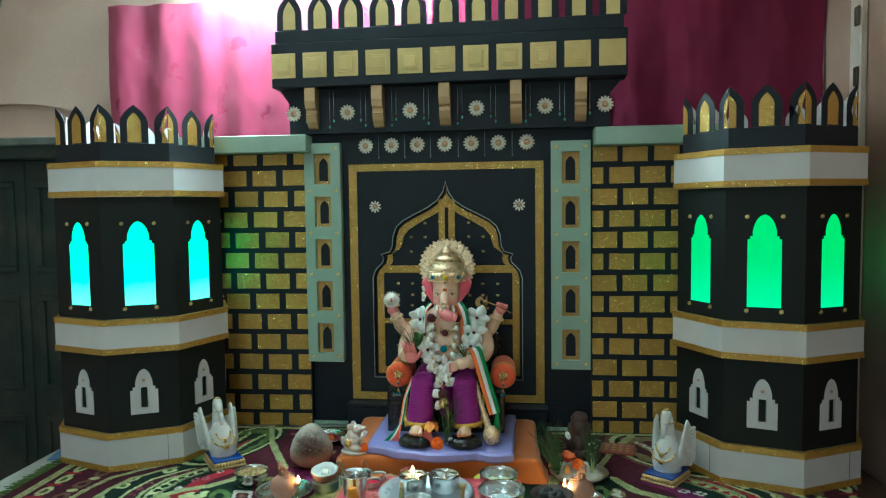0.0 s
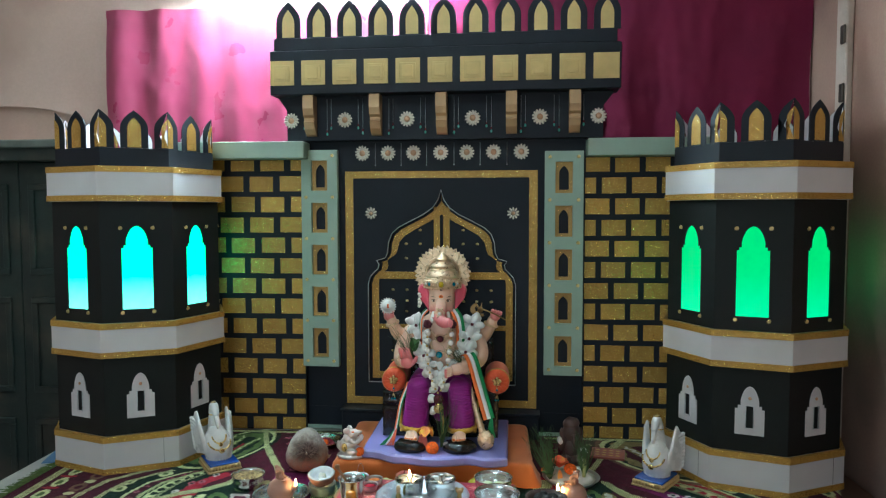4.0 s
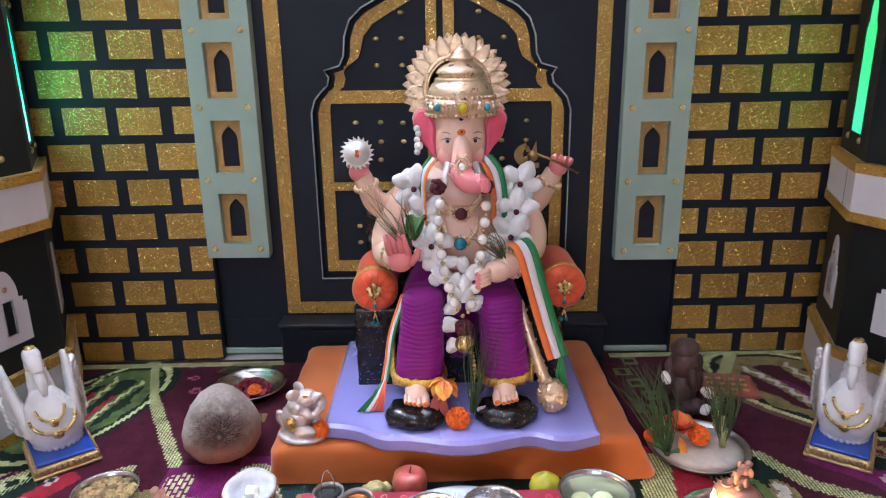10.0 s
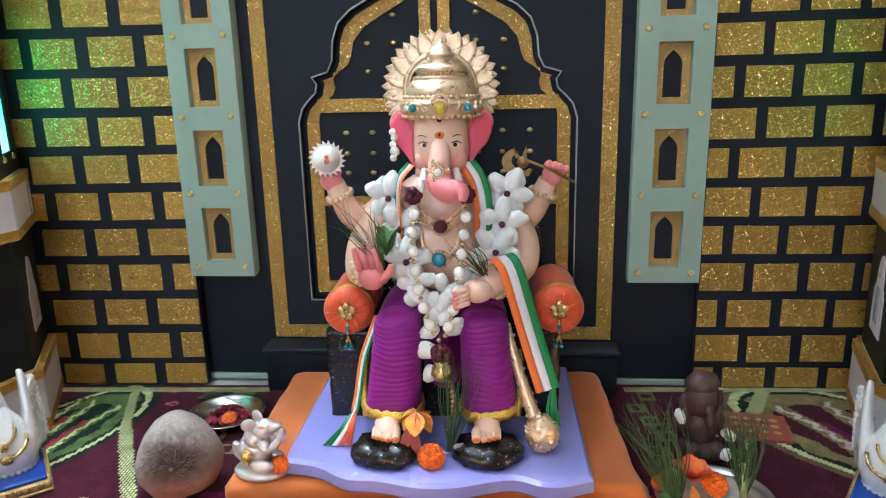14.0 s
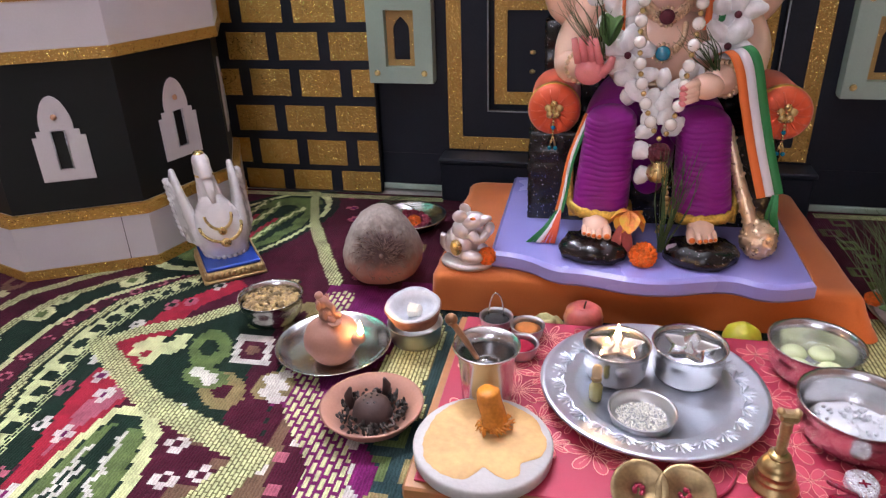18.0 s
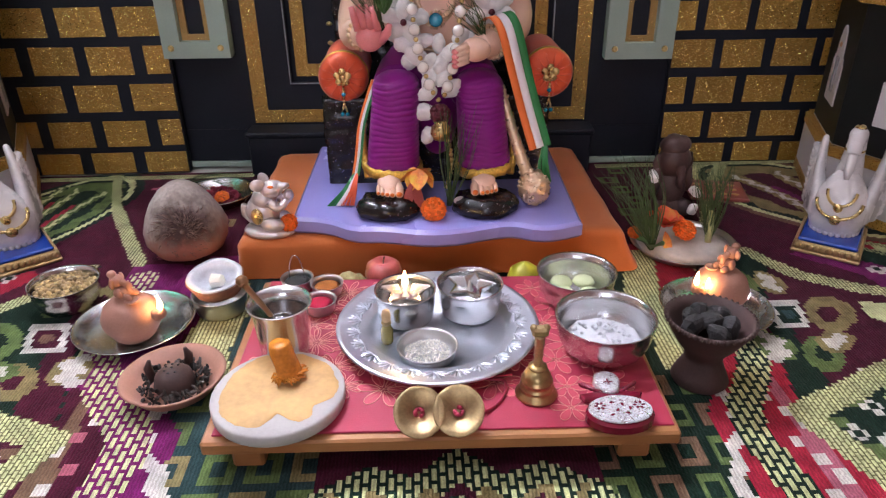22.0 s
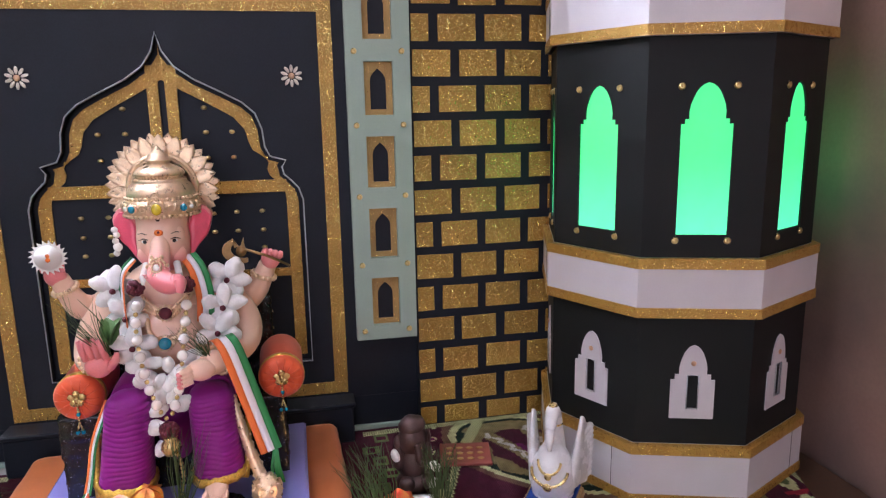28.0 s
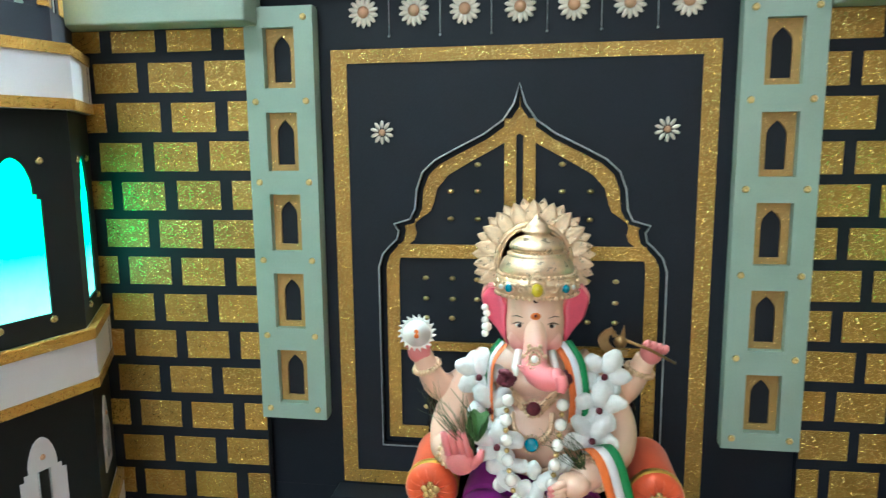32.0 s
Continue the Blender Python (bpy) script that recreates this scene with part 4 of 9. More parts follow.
    # sweeping arcs outside the lozenge
    def arc(o):
        return [(0.60 + o, 2.52), (0.74 + o, 2.44), (0.85 + o * 0.9, 2.362), (0.925 + o * 0.9, 2.275), (0.95 + o * 0.9, 2.172), (0.935 + o, 2.04), (0.905 + o, 1.93), (0.885 + o, 1.80), (0.875 + o, 1.6), (0.88 + o, 1.0)]

    def zone(a, b):
        return arc(a) + arc(b)[::-1]
    area(zone(-0.15, -0.07), pick(RED, PURPLE))
    area(zone(-0.07, 0.0), DGREEN)
    for k, (u, y) in enumerate(((0.70, 2.43), (0.79, 2.355), (0.865, 2.275), (0.90, 2.20), (0.825, 2.29), (0.903, 2.095), (0.903, 2.012), (0.875, 1.93), (0.86, 1.83), (0.85, 1.70), (0.845, 1.55))):
        cross(u, y, pick(WHITE if k % 2 else PINK, WHITE), 0.0175, DGREEN)
    area(zone(0.0, 0.048), pick(CREAM, CREAM))
    for k in range(26):
        t = k / 25
        p = arc(0.024)
        q = t * (len(p) - 1.01)
        a, b = p[int(q)], p[int(q) + 1]
        u, y = a[0] + (b[0] - a[0]) * (q % 1), a[1] + (b[1] - a[1]) * (q % 1)
        ring(u, y, 0.013, 0.014, pick(DGREEN, RED))
    comb(arc(0.004), 0.007, DGREEN, CREAM)
    area(zone(0.048, 0.078), DGREEN)
    comb(arc(0.064), 0.008, CREAM, DGREEN)
    area(zone(0.078, 0.118), pick(MAROON, RED))
    for k in range(22):
        p = arc(0.098)
        q = k / 21 * (len(p) - 1.01)
        a, b = p[int(q)], p[int(q) + 1]
        cross(a[0] + (b[0] - a[0]) * (q % 1), a[1] + (b[1] - a[1]) * (q % 1), pick(PINK, TAN), 0.011, pick(MAROON, RED))
    line(arc(0.120), 0.006, CREAM)
    area(zone(0.126, 0.21), DGREEN)
    for u, y in ((1.13, 2.24), (1.165, 2.08), (1.13, 1.92), (1.085, 1.76), (1.07, 1.58), (1.06, 1.40), (1.04, 2.385)):
        for du, dy in ((-0.026, 0.03), (0.026, 0.03), (-0.026, -0.032), (0.026, -0.032)):
            ring(u + du, y + dy, 0.024, 0.027, CREAM, GREEN, 0.45)
        cross(u, y, WHITE, 0.020, RED)
    comb(arc(0.205), 0.010, CREAM, MAROON)
    area(zone(0.215, 0.62), MAROON)
    for k in range(14):
        ring(1.245 - 0.012 * math.cos(k), 2.42 - 0.105 * k, 0.026, 0.036, pick(BROWN, TAN), MAROON, 0.45)
        ring(1.245 - 0.012 * math.cos(k), 2.368 - 0.105 * k, 0.018, 0.014, CREAM)
        ring(1.345, 2.46 - 0.105 * k, 0.022, 0.040, CREAM, GREEN, 0.5)
        ring(1.345, 2.41 - 0.105 * k, 0.030, 0.010, RED)
    comb(arc(0.285), 0.011, CREAM, MAROON)
    comb([(1.40, 1.0), (1.40, 2.86)], 0.016, CREAM, GREEN)
    # the great lozenge
    tip = (0.94, 2.135)
    area([tip, (0.90, 2.165), (0.77, 2.22), (0.70, 2.27), (0.637, 2.39), (0.56, 2.40), (0.555, 2.13), (0.51, 1.92)], pick(DGREEN, MAROON))
    area([tip, (0.86, 2.185), (0.79, 2.215), (0.80, 2.10), (0.77, 2.05)], pick(RED, PURPLE))
    area([(0.66, 2.32), (0.60, 2.22), (0.59, 2.05), (0.575, 1.94), (0.51, 1.915), (0.56, 2.13), (0.56, 2.40), (0.63, 2.39)], pick(MAROON, DGREEN))
    area([(0.835, 2.165), (0.745, 2.185), (0.735, 2.14), (0.755, 2.115), (0.775, 2.125), (0.775, 2.09), (0.80, 2.085), (0.815, 2.105), (0.845, 2.11), (0.855, 2.14)], CREAM)
    ring(0.788, 2.163, 0.012, 0.012, pick(DGREEN, MAROON))
    ring(0.808, 2.118, 0.014, 0.008, pick(RED, PURPLE))
    ring(0.685, 2.15, 0.039, 0.053, pick(GREEN, TAN), pick(DGREEN, MAROON), 0.45, 0.3)
    ring(0.612, 2.153, 0.030, 0.041, WHITE, pick(MAROON, DGREEN), 0.62, 0.25, True)
    ring(0.612, 2.153, 0.011, 0.014, pick(BROWN, TEAL))
    ring(0.614, 2.045, 0.034, 0.046, pick(TAN, GREEN), pick(MAROON, DGREEN), 0.42, 0.35)
    ring(0.545, 2.065, 0.030, 0.036, pick(TAN, GREEN))
    zig([(0.545, 2.095), (0.55, 2.08), (0.54, 2.065), (0.545, 2.05), (0.535, 2.035)], 0.011)
    ring(0.652, 2.072, 0.036, 0.027, pick(GREEN, TAN), None, 0.5, 0.5)
    zig([(0.676, 2.086), (0.662, 2.078), (0.648, 2.072), (0.634, 2.062)], 0.010)
    ring(0.630, 2.255, 0.028, 0.042, pick(GREEN, TAN))
    zig([(0.632, 2.28), (0.632, 2.265), (0.628, 2.25), (0.63, 2.235)], 0.011)
    ring(0.575, 2.265, 0.026, 0.052, pick(TAN, GREEN), pick(MAROON, DGREEN), 0.4)
    # under it: the ground with crosses, and the leaf
    area([(0.51, 1.915), (0.77, 2.06), (0.86, 2.09), (0.85, 1.95), (0.83, 1.80), (0.83, 1.0), (0.56, 1.0), (0.56, 1.80)], pick(MAROON, DGREEN))
    for u, y, ru, ry in ((0.592, 1.935, 0.026, 0.012), (0.565, 1.835, 0.022, 0.014), (0.60, 1.80, 0.018, 0.020), (0.545, 1.895, 0.016, 0.010), (0.575, 1.74, 0.026, 0.016), (0.59, 1.62, 0.022, 0.03)):
        ring(u, y, ru, ry, pick(BROWN, GREEN), None, 0.5, 0.0, True)
    for u, y in ((0.615, 1.92), (0.562, 1.872), (0.545, 1.81), (0.60, 1.855), (0.65, 1.985)):
        cross(u, y, WHITE, 0.017, pick(MAROON, DGREEN))
    area([(0.74, 2.035), (0.85, 2.085), (0.885, 2.06), (0.868, 1.97), (0.835, 1.85), (0.825, 1.70), (0.825, 1.0), (0.79, 1.0), (0.79, 1.85), (0.765, 1.975)], pick(RED, PURPLE))
    area([(0.76, 2.02), (0.80, 2.04), (0.835, 1.98), (0.81, 1.87), (0.795, 1.93)], pick(PINK, MAROON))
    for k, (u, y) in enumerate(((0.81, 2.007), (0.857, 2.049), (0.812, 1.915), (0.81, 1.80), (0.81, 1.66))):
        cross(u, y, WHITE, 0.019)
    leaf = [(0.62, 1.0), (0.632, 1.79), (0.642, 1.87), (0.657, 1.935), (0.695, 1.978), (0.755, 1.972), (0.775, 1.89), (0.79, 1.82), (0.79, 1.0)]
    area(leaf, pick(DGREEN, MAROON))
    for pts in ([(0.672, 1.945), (0.702, 1.94), (0.694, 1.86), (0.676, 1.76), (0.668, 1.5), (0.645, 1.5), (0.650, 1.80), (0.655, 1.88)], [(0.728, 1.95), (0.752, 1.935), (0.772, 1.84), (0.778, 1.5), (0.756, 1.5), (0.748, 1.78), (0.738, 1.87)], [(0.703, 1.86), (0.716, 1.83), (0.728, 1.72), (0.725, 1.5), (0.704, 1.5), (0.700, 1.74)]):
        area(pts, pick(GREEN, TAN))
    zig([(0.699 - 0.0032 * min(k, 9), 1.935 - 0.020 * k) for k in range(24)], 0.0045)
    zig([(0.724 + 0.0008 * k, 1.86 - 0.020 * k) for k in range(22)], 0.0045)
    zig([(0.742 + 0.0008 * k, 1.90 - 0.020 * k) for k in range(22)], 0.004)
    line(leaf, 0.0095, CREAM)
    comb([tip, (0.85, 2.083), (0.72, 2.008), (0.51, 1.915), (0.534, 1.852), (0.557, 1.79), (0.575, 1.75), (0.60, 1.62), (0.62, 1.45), (0.60, 1.0)], 0.021, CREAM, pick(DGREEN, MAROON))
    comb([tip, (0.88, 2.180), (0.77, 2.225), (0.70, 2.28), (0.637, 2.39)], 0.017, CREAM, pick(DGREEN, MAROON))

    # leaves beside the foot of the wall
    area([(0.44, 2.39), (0.637, 2.40), (0.72, 2.36), (0.80, 2.43), (1.10, 2.50), (1.14, 2.95), (0.44, 2.95)], MAROON)
    ell = np.hypot((U - 0.865 + 0.35 * (Y - 2.64)) / 0.165, (Y - 2.64) / 0.235)
    rag = ell + 0.035 * np.sin(Y * 80)
    lay(ell < 1.10, pick(DGREEN, BROWN))
    lay(ell < 1.0, CREAM)
    lay(ell < 0.92, DGREEN)
    lay(rag < 0.84, pick(GREEN, TAN))
    lay(rag < 0.62, pick(DGREEN, MAROON))
    for du, dy, w in ((-0.050, 0.0, 0.016), (0.020, 0.02, 0.018), (0.075, 0.03, 0.012)):
        bow = [(0.865 + du - 0.30 * t + 0.9 * t * t * (1 if du > 0 else -1), 2.64 + dy + t) for t in [-0.13 + 0.02 * k for k in range(14)]]
        line(bow, w, pick(GREEN, TAN))
        zig(bow, 0.0055, pick(CREAM, WHITE))
        line([(u + 0.022, y) for u, y in bow[3:10]], 0.008, pick(RED, PURPLE))
    comb([(0.79, 2.90), (0.670, 2.64), (0.555, 2.40)], 0.013, CREAM, pick(GREEN, DGREEN))
    for k in range(7):
        cross(0.52 + 0.022 * k, 2.43 + 0.07 * k, pick(PINK, CREAM), 0.015)
        ring(0.49 - 0.02 * (k % 3), 2.45 + 0.062 * k, 0.024, 0.022, pick(TAN, GREEN), MAROON, 0.5, 0, True)
        ring(1.02 + 0.03 * (k % 2), 2.52 + 0.055 * k, 0.022, 0.018, pick(CREAM, TAN), pick(RED, DGREEN), 0.45)
    comb([(0.45, 2.855), (1.3, 2.855)], 0.014, CREAM, MAROON)
    # runs of one colour along x become one face
    g = Geo()
    for j in range(ny):
        i, row = 0, A[j]
        ya, yb = float(ye[j]), float(ye[j + 1])
        lim = 1.165 - 0.36 * min(0.4, max(0.0, 2.42 - ya))
        while i < nx:
            k = i
            while k + 1 < nx and row[k + 1] == row[i]:
                k += 1
            xa, xb = x0 + i * cx, min(x0 + (k + 1) * cx, lim)
            if xa < lim:
                g.now = int(row[i])
                g.put([(xa, ya, 0), (xb, ya, 0), (xb, yb, 0), (xa, yb, 0)], [(0, 1, 2, 3)])
            i = k + 1
    return g


def yarn(name, colour):
    """Woven yarn: rows of small stitches that rise and fall."""
    m = material("yarn_" + name, colour, 0.95, vary=0.42, scale=34, fine=520, bump=0.0, sheen=0.03, spec=0.08)
    n, l = m.node_tree.nodes, m.node_tree.links
    co, w, bp = n.new("ShaderNodeTexCoord"), n.new("ShaderNodeTexWave"), n.new("ShaderNodeBump")
    w.inputs["Scale"].default_value, w.inputs["Distortion"].default_value = 66, 5.0
    w.inputs["Detail Scale"].default_value = 3
    w.bands_direction = 'X'
    l.new(co.outputs["Object"], w.inputs["Vector"])
    bp.inputs["Strength"].default_value, bp.inputs["Distance"].default_value = 0.5, 0.002
    l.new(w.outputs["Fac"], bp.inputs["Height"])
    l.new(bp.outputs[0], n["Principled BSDF"].inputs["Normal"])
    rib, dim, base = n.new("ShaderNodeMapRange"), n.new("ShaderNodeVectorMath"), n["Principled BSDF"].inputs["Base Color"]
    rib.inputs["To Min"].default_value, rib.inputs["To Max"].default_value = 0.78, 1.12
    dim.operation = 'SCALE'
    l.new(w.outputs["Fac"], rib.inputs[0])
    l.new(base.links[0].from_socket, dim.inputs[0])
    l.new(rib.outputs[0], dim.inputs["Scale"])
    l.new(dim.outputs[0], base)
    return m


YARNS = [yarn(n, [v * 0.82 for v in c]) for n, c in (("maroon", (0.068, 0.009, 0.022)), ("dark_green", (0.008, 0.024, 0.015)), ("green", (0.115, 0.17, 0.055)), ("cream", (0.62, 0.66, 0.33)), ("white", (0.62, 0.59, 0.52)), ("red", (0.36, 0.020, 0.04)), ("purple", (0.17, 0.015, 0.10)), ("brown", (0.17, 0.10, 0.06)), ("tan", (0.25, 0.20, 0.085)), ("teal", (0.025, 0.055, 0.055)), ("pink", (0.42, 0.12, 0.16)), ("stitch_shadow", (0.15, 0.15, 0.062)))]
g = carpet()
rug = thing("carpet", "flat woven carpet in maroon, green, red and cream with bold motifs", "carpet", place(0, 0, 0.0), geo=g, mats=YARNS)
g = Geo()
rnd = random.Random(5)
for k in range(420):
    y = 1.0 + 1.86 * k / 420
    dx, dy = rnd.uniform(0.03, 0.06), rnd.uniform(-0.012, 0.012)
    g.tube([(-1.705, y, 0.001), (-1.705 - dx * 0.6, y + dy * 0.5, 0.002), (-1.705 - dx, y + dy, 0.0)], [0.002, 0.0018, 0.0008], 4)
tagged(part("fringe", g, YARNS[2], rug, "tufted green fringe"), kind="stuff")

# ---- the cloth-covered base and the painted plank ----
ORANGE = material("orange_cloth", (0.52, 0.13, 0.02), 0.8, vary=0.14, scale=8, fine=500, bump=0.15, sheen=0.2)
LAVENDER = material("lavender_enamel", (0.31, 0.30, 0.70), 0.25, vary=0.03, scale=3, fine=300, bump=0.02, coat=0.5)


def rounded(x0, x1, y0, y1, r, n=8):
    out = []
    for cx, cy, a0 in ((x1 - r, y0 + r, -90), (x1 - r, y1 - r, 0), (x0 + r, y1 - r, 90), (x0 + r, y0 + r, 180)):
        out += [(cx + r * math.cos(radians(a0 + 90 * k / n)), cy + r * math.sin(radians(a0 + 90 * k / n))) for k in range(n + 1)]
    dense = []
    for i, q in enumerate(out):
        b = out[(i + 1) % len(out)]
        m = max(1, int(math.hypot(b[0] - q[0], b[1] - q[1]) / 0.02))
        dense += [(q[0] + (b[0] - q[0]) * k / m, q[1] + (b[1] - q[1]) * k / m) for k in range(m)]
    return dense


base_line = rounded(-0.622, 0.092, 2.325, 2.80, 0.02)
mx, my = -0.265, 2.56
rows = []
for grow, z in ((-0.10, 0.0775), (-0.045, 0.078), (-0.02, 0.0775), (-0.007, 0.073), (0.0, 0.064), (0.003, 0.045), (0.006, 0.02), (0.012, 0.004)):
    row = []
    for x, y in base_line:
        dx, dy = x - mx, y - my
        ln = math.hypot(dx, dy)
        ux, uy = (math.copysign(1, dx), 0) if abs(dx) / 0.357 > abs(dy) / 0.2375 else (0, math.copysign(1, dy))
        w = grow + (0.006 * noise.noise((x * 14, y * 14, z * 14)) + 0.003 * noise.noise((x * 40, y * 40, z * 25))) * (z < 0.07)
        if z < 0.05 and x > 0.03 and y < 2.45:
            w += 0.024 * (0.05 - z) / 0.05
        k = 1 + w / ln
        row.append((mx + dx * k, my + dy * k, z + 0.0022 * noise.noise((x * 11, y * 11, 3)) * (z > 0.03)))
    rows.append(row)
g = Geo().strip(rows[::-1], closed=True)
g.put(rows[0], [tuple(range(len(rows[0])))], None, True)
thing("cloth_platform", "low platform covered with orange cloth", "platform", geo=g, mats=ORANGE)

# ---- the seated statue, one plain mesh ----
SKIN = material("painted_skin", (0.82, 0.53, 0.39), 0.34, vary=0.05, scale=25, fine=300, bump=0.02, coat=0.3)
PINK = material("rose_pink_paint", (0.80, 0.10, 0.17), 0.38, vary=0.12, scale=25, fine=300, bump=0.03, coat=0.25)
BLUSH = material("blush_pink_paint", (0.80, 0.25, 0.25), 0.36, vary=0.1, scale=20, fine=300, bump=0.02, coat=0.3)
CHAMPAGNE = material("pale_gold_paint", (0.80, 0.59, 0.39), 0.30, 0.7, 0.18, 90, 400, 0.5)
SILK = material("purple_silk", (0.22, 0.004, 0.185), 0.5, vary=0.14, scale=25, fine=500, bump=0.15, sheen=0.08, spec=0.3)
GLOSS_BLACK = glitter("black_glitter_lacquer", (0.006, 0.006, 0.007), (0.42, 0.44, 0.48), 620, 0.022, 0.2, 0.0)
GOLD_LACE = material("gold_lace", (0.70, 0.44, 0.08), 0.32, 0.7, 0.35, 220, 700, 0.9)
BRIGHT_SILVER = material("bright_silver", (0.92, 0.90, 0.85), 0.35, 0.05, 0.06, 60, 400, 0.1)
IVORY = material("ivory_white", (0.82, 0.79, 0.74), 0.35, vary=0.05, scale=30, fine=300, bump=0.03)
DARK_PAINT = material("dark_paint", (0.02, 0.015, 0.015), 0.3, vary=0.1)
GEM_MAROON = material("maroon_velvet", (0.10, 0.008, 0.02), 0.6, vary=0.3, scale=200, fine=800, bump=0.5)
GEM_TEAL = material("teal_jewel", (0.0, 0.22, 0.33), 0.08, vary=0.3, scale=120, fine=300, bump=0.3, coat=1.0)
GEM_YELLOW = material("yellow_jewel", (0.65, 0.48, 0.02), 0.08, vary=0.3, scale=120, fine=300, bump=0.3, coat=1.0)
AGED_GOLD = material("aged_gold_metal", (0.34, 0.21, 0.09), 0.35, 0.8, 0.2, 60, 300, 0.2)
ORANGE_PAINT = material("orange_mark", (0.75, 0.17, 0.02), 0.4)
# skin that is airbrushed to rose down the trunk
FACE = material("airbrushed_skin", (0.82, 0.53, 0.39), 0.34, vary=0.04, scale=25, fine=300, bump=0.02, coat=0.3)
n, l = FACE.node_tree.nodes, FACE.node_tree.links
base = n["Principled BSDF"].inputs["Base Color"]
co, sp, fade, mx = (n.new("ShaderNode" + k) for k in ("TexCoord", "SeparateXYZ", "MapRange", "Mix"))
fade.interpolation_type, mx.data_type = 'SMOOTHSTEP', 'RGBA'
fade.inputs["From Min"].default_value, fade.inputs["From Max"].default_value = 0.562, 0.640
l.new(co.outputs["Object"], sp.inputs[0])
l.new(sp.outputs["Z"], fade.inputs[0])
l.new(fade.outputs[0], mx.inputs["Factor"])
mx.inputs["A"].default_value = (0.80, 0.22, 0.24, 1)
l.new(base.links[0].from_socket, mx.inputs["B"])
l.new(mx.outputs["Result"], base)
SM = [SKIN, PINK, CHAMPAGNE, SILK, GLOSS_BLACK, GOLD_LACE, BRIGHT_SILVER, IVORY, DARK_PAINT, GEM_MAROON, GEM_TEAL, GEM_YELLOW, ORANGE_PAINT, BLUSH, AGED_GOLD, FACE]
(S_SKIN, S_PINK, S_GOLD, S_SILK, S_BLACK, S_LACE, S_SILVER, S_IVORY, S_DARK, S_MAROON, S_TEAL, S_YELLOW, S_ORANGE, S_BLUSH, S_AGED, S_FACE) = range(16)
CX = -0.248
g = Geo()


def glide(pts, n):
    """Points on a smooth line through the given ones."""
    pts = [Vector(q) for q in pts]
    out = []
    for i in range(len(pts) - 1):
        a, b, c, d = pts[max(i - 1, 0)], pts[i], pts[i + 1], pts[min(i + 2, len(pts) - 1)]
        for k in range(n):
            t = k / n
            out.append(0.5 * ((2 * b) + (c - a) * t + (2 * a - 5 * b + 4 * c - d) * t * t + (3 * b - a - 3 * c + d) * t ** 3))
    return out + [pts[-1]]


def spread(vals, n):
    out = []
    for i in range(len(vals) - 1):
        out += [vals[i] + (vals[i + 1] - vals[i]) * k / n for k in range(n)]
    return out + [vals[-1]]


# the painted plank
front = [(-0.521, 2.352), (-0.50, 2.348), (-0.475, 2.343), (-0.445, 2.330), (-0.42, 2.311), (-0.395, 2.300), (-0.36, 2.298), (-0.325, 2.290), (-0.29, 2.280), (-0.254, 2.277), (-0.215, 2.281), (-0.175, 2.293), (-0.14, 2.302), (-0.115, 2.300), (-0.085, 2.286), (-0.055, 2.283), (-0.025, 2.291), (0.003, 2.302)]
wavy = [(q.x, q.y) for q in glide([(x, y, 0) for x, y in front], 5)]
g = Geo().slab(wavy + [(0.014, 2.744), (-0.514, 2.744)], 0.0785, 0.1115, 0.0065)
thing("painted_plank", "lavender painted wooden plank with a wavy front edge", "plank", geo=g, mats=LAVENDER)
g = Geo()


def limb(pts, radii, n=12, ripple=0.0, steps=6, squash=1.0):
    rr = spread(radii, steps)
    g.tube(glide(pts, steps), [r * (1 + ripple * math.sin(i * 2.6)) for i, r in enumerate(rr)], n, squash=squash)


# throne block and foot pads
g.now = S_BLACK


def lumpy(x0, x1, y0, y1, z0, z1, deep, seed):
    """A block with a rough, lumpy lacquered face."""
    cx_, cy_, hx, hy = (x0 + x1) / 2, (y0 + y1) / 2, (x1 - x0) / 2, (y1 - y0) / 2
    rows = []
    n, h = 220, max(6, int((z1 - z0) / 0.007))
    for j in range(h + 3):
        v = min(1.0, j / h)
        shrink = 1.0 if j <= h else (0.93, 0.0)[j - h - 1]
        row = []
        for i in range(n):
            a = 2 * math.pi * i / n
            ca, sa = math.cos(a), math.sin(a)
            q = max(abs(ca), abs(sa))
            p = Vector((cx_ + hx * shrink * ca / q, cy_ + hy * shrink * sa / q, z0 + (z1 - z0) * v))
            if 0 < j <= h + 1:
                p += deep * noise.noise_vector(p * 60 + Vector((seed, 0, 0))) + deep * 0.55 * noise.noise_vector(p * 150)
            row.append(tuple(p))
        rows.append(row)
    g.strip(rows, smooth=False, closed=True)


lumpy(-0.468, -0.030, 2.509, 2.711, 0.1116, 0.285, 0.0042, 1)
lumpy(-0.45, -0.05, 2.665, 2.735, 0.284, 0.46, 0.0042, 5)
for x in (-0.341, -0.168):
    mark = len(g.v)
    g.lathe([(0, 0.1116), (0.030, 0.1116), (0.052, 0.1116), (0.060, 0.118), (0.061, 0.128), (0.054, 0.139), (0.047, 0.143), (0.038, 0.145), (0.028, 0.146), (0.016, 0.147), (0, 0.147)], 40, place(x, 2.362, 0), squash=0.80)
    for i in range(mark, len(g.v)):
        p = Vector(g.v[i])
        if p.z > 0.113:
            g.v[i] = tuple(p + 0.006 * noise.noise_vector(p * 45) + 0.003 * noise.noise_vector(p * 130))
    for i in range(len(g.s)):
        if g.m[i] == S_BLACK:
            g.s[i] = True
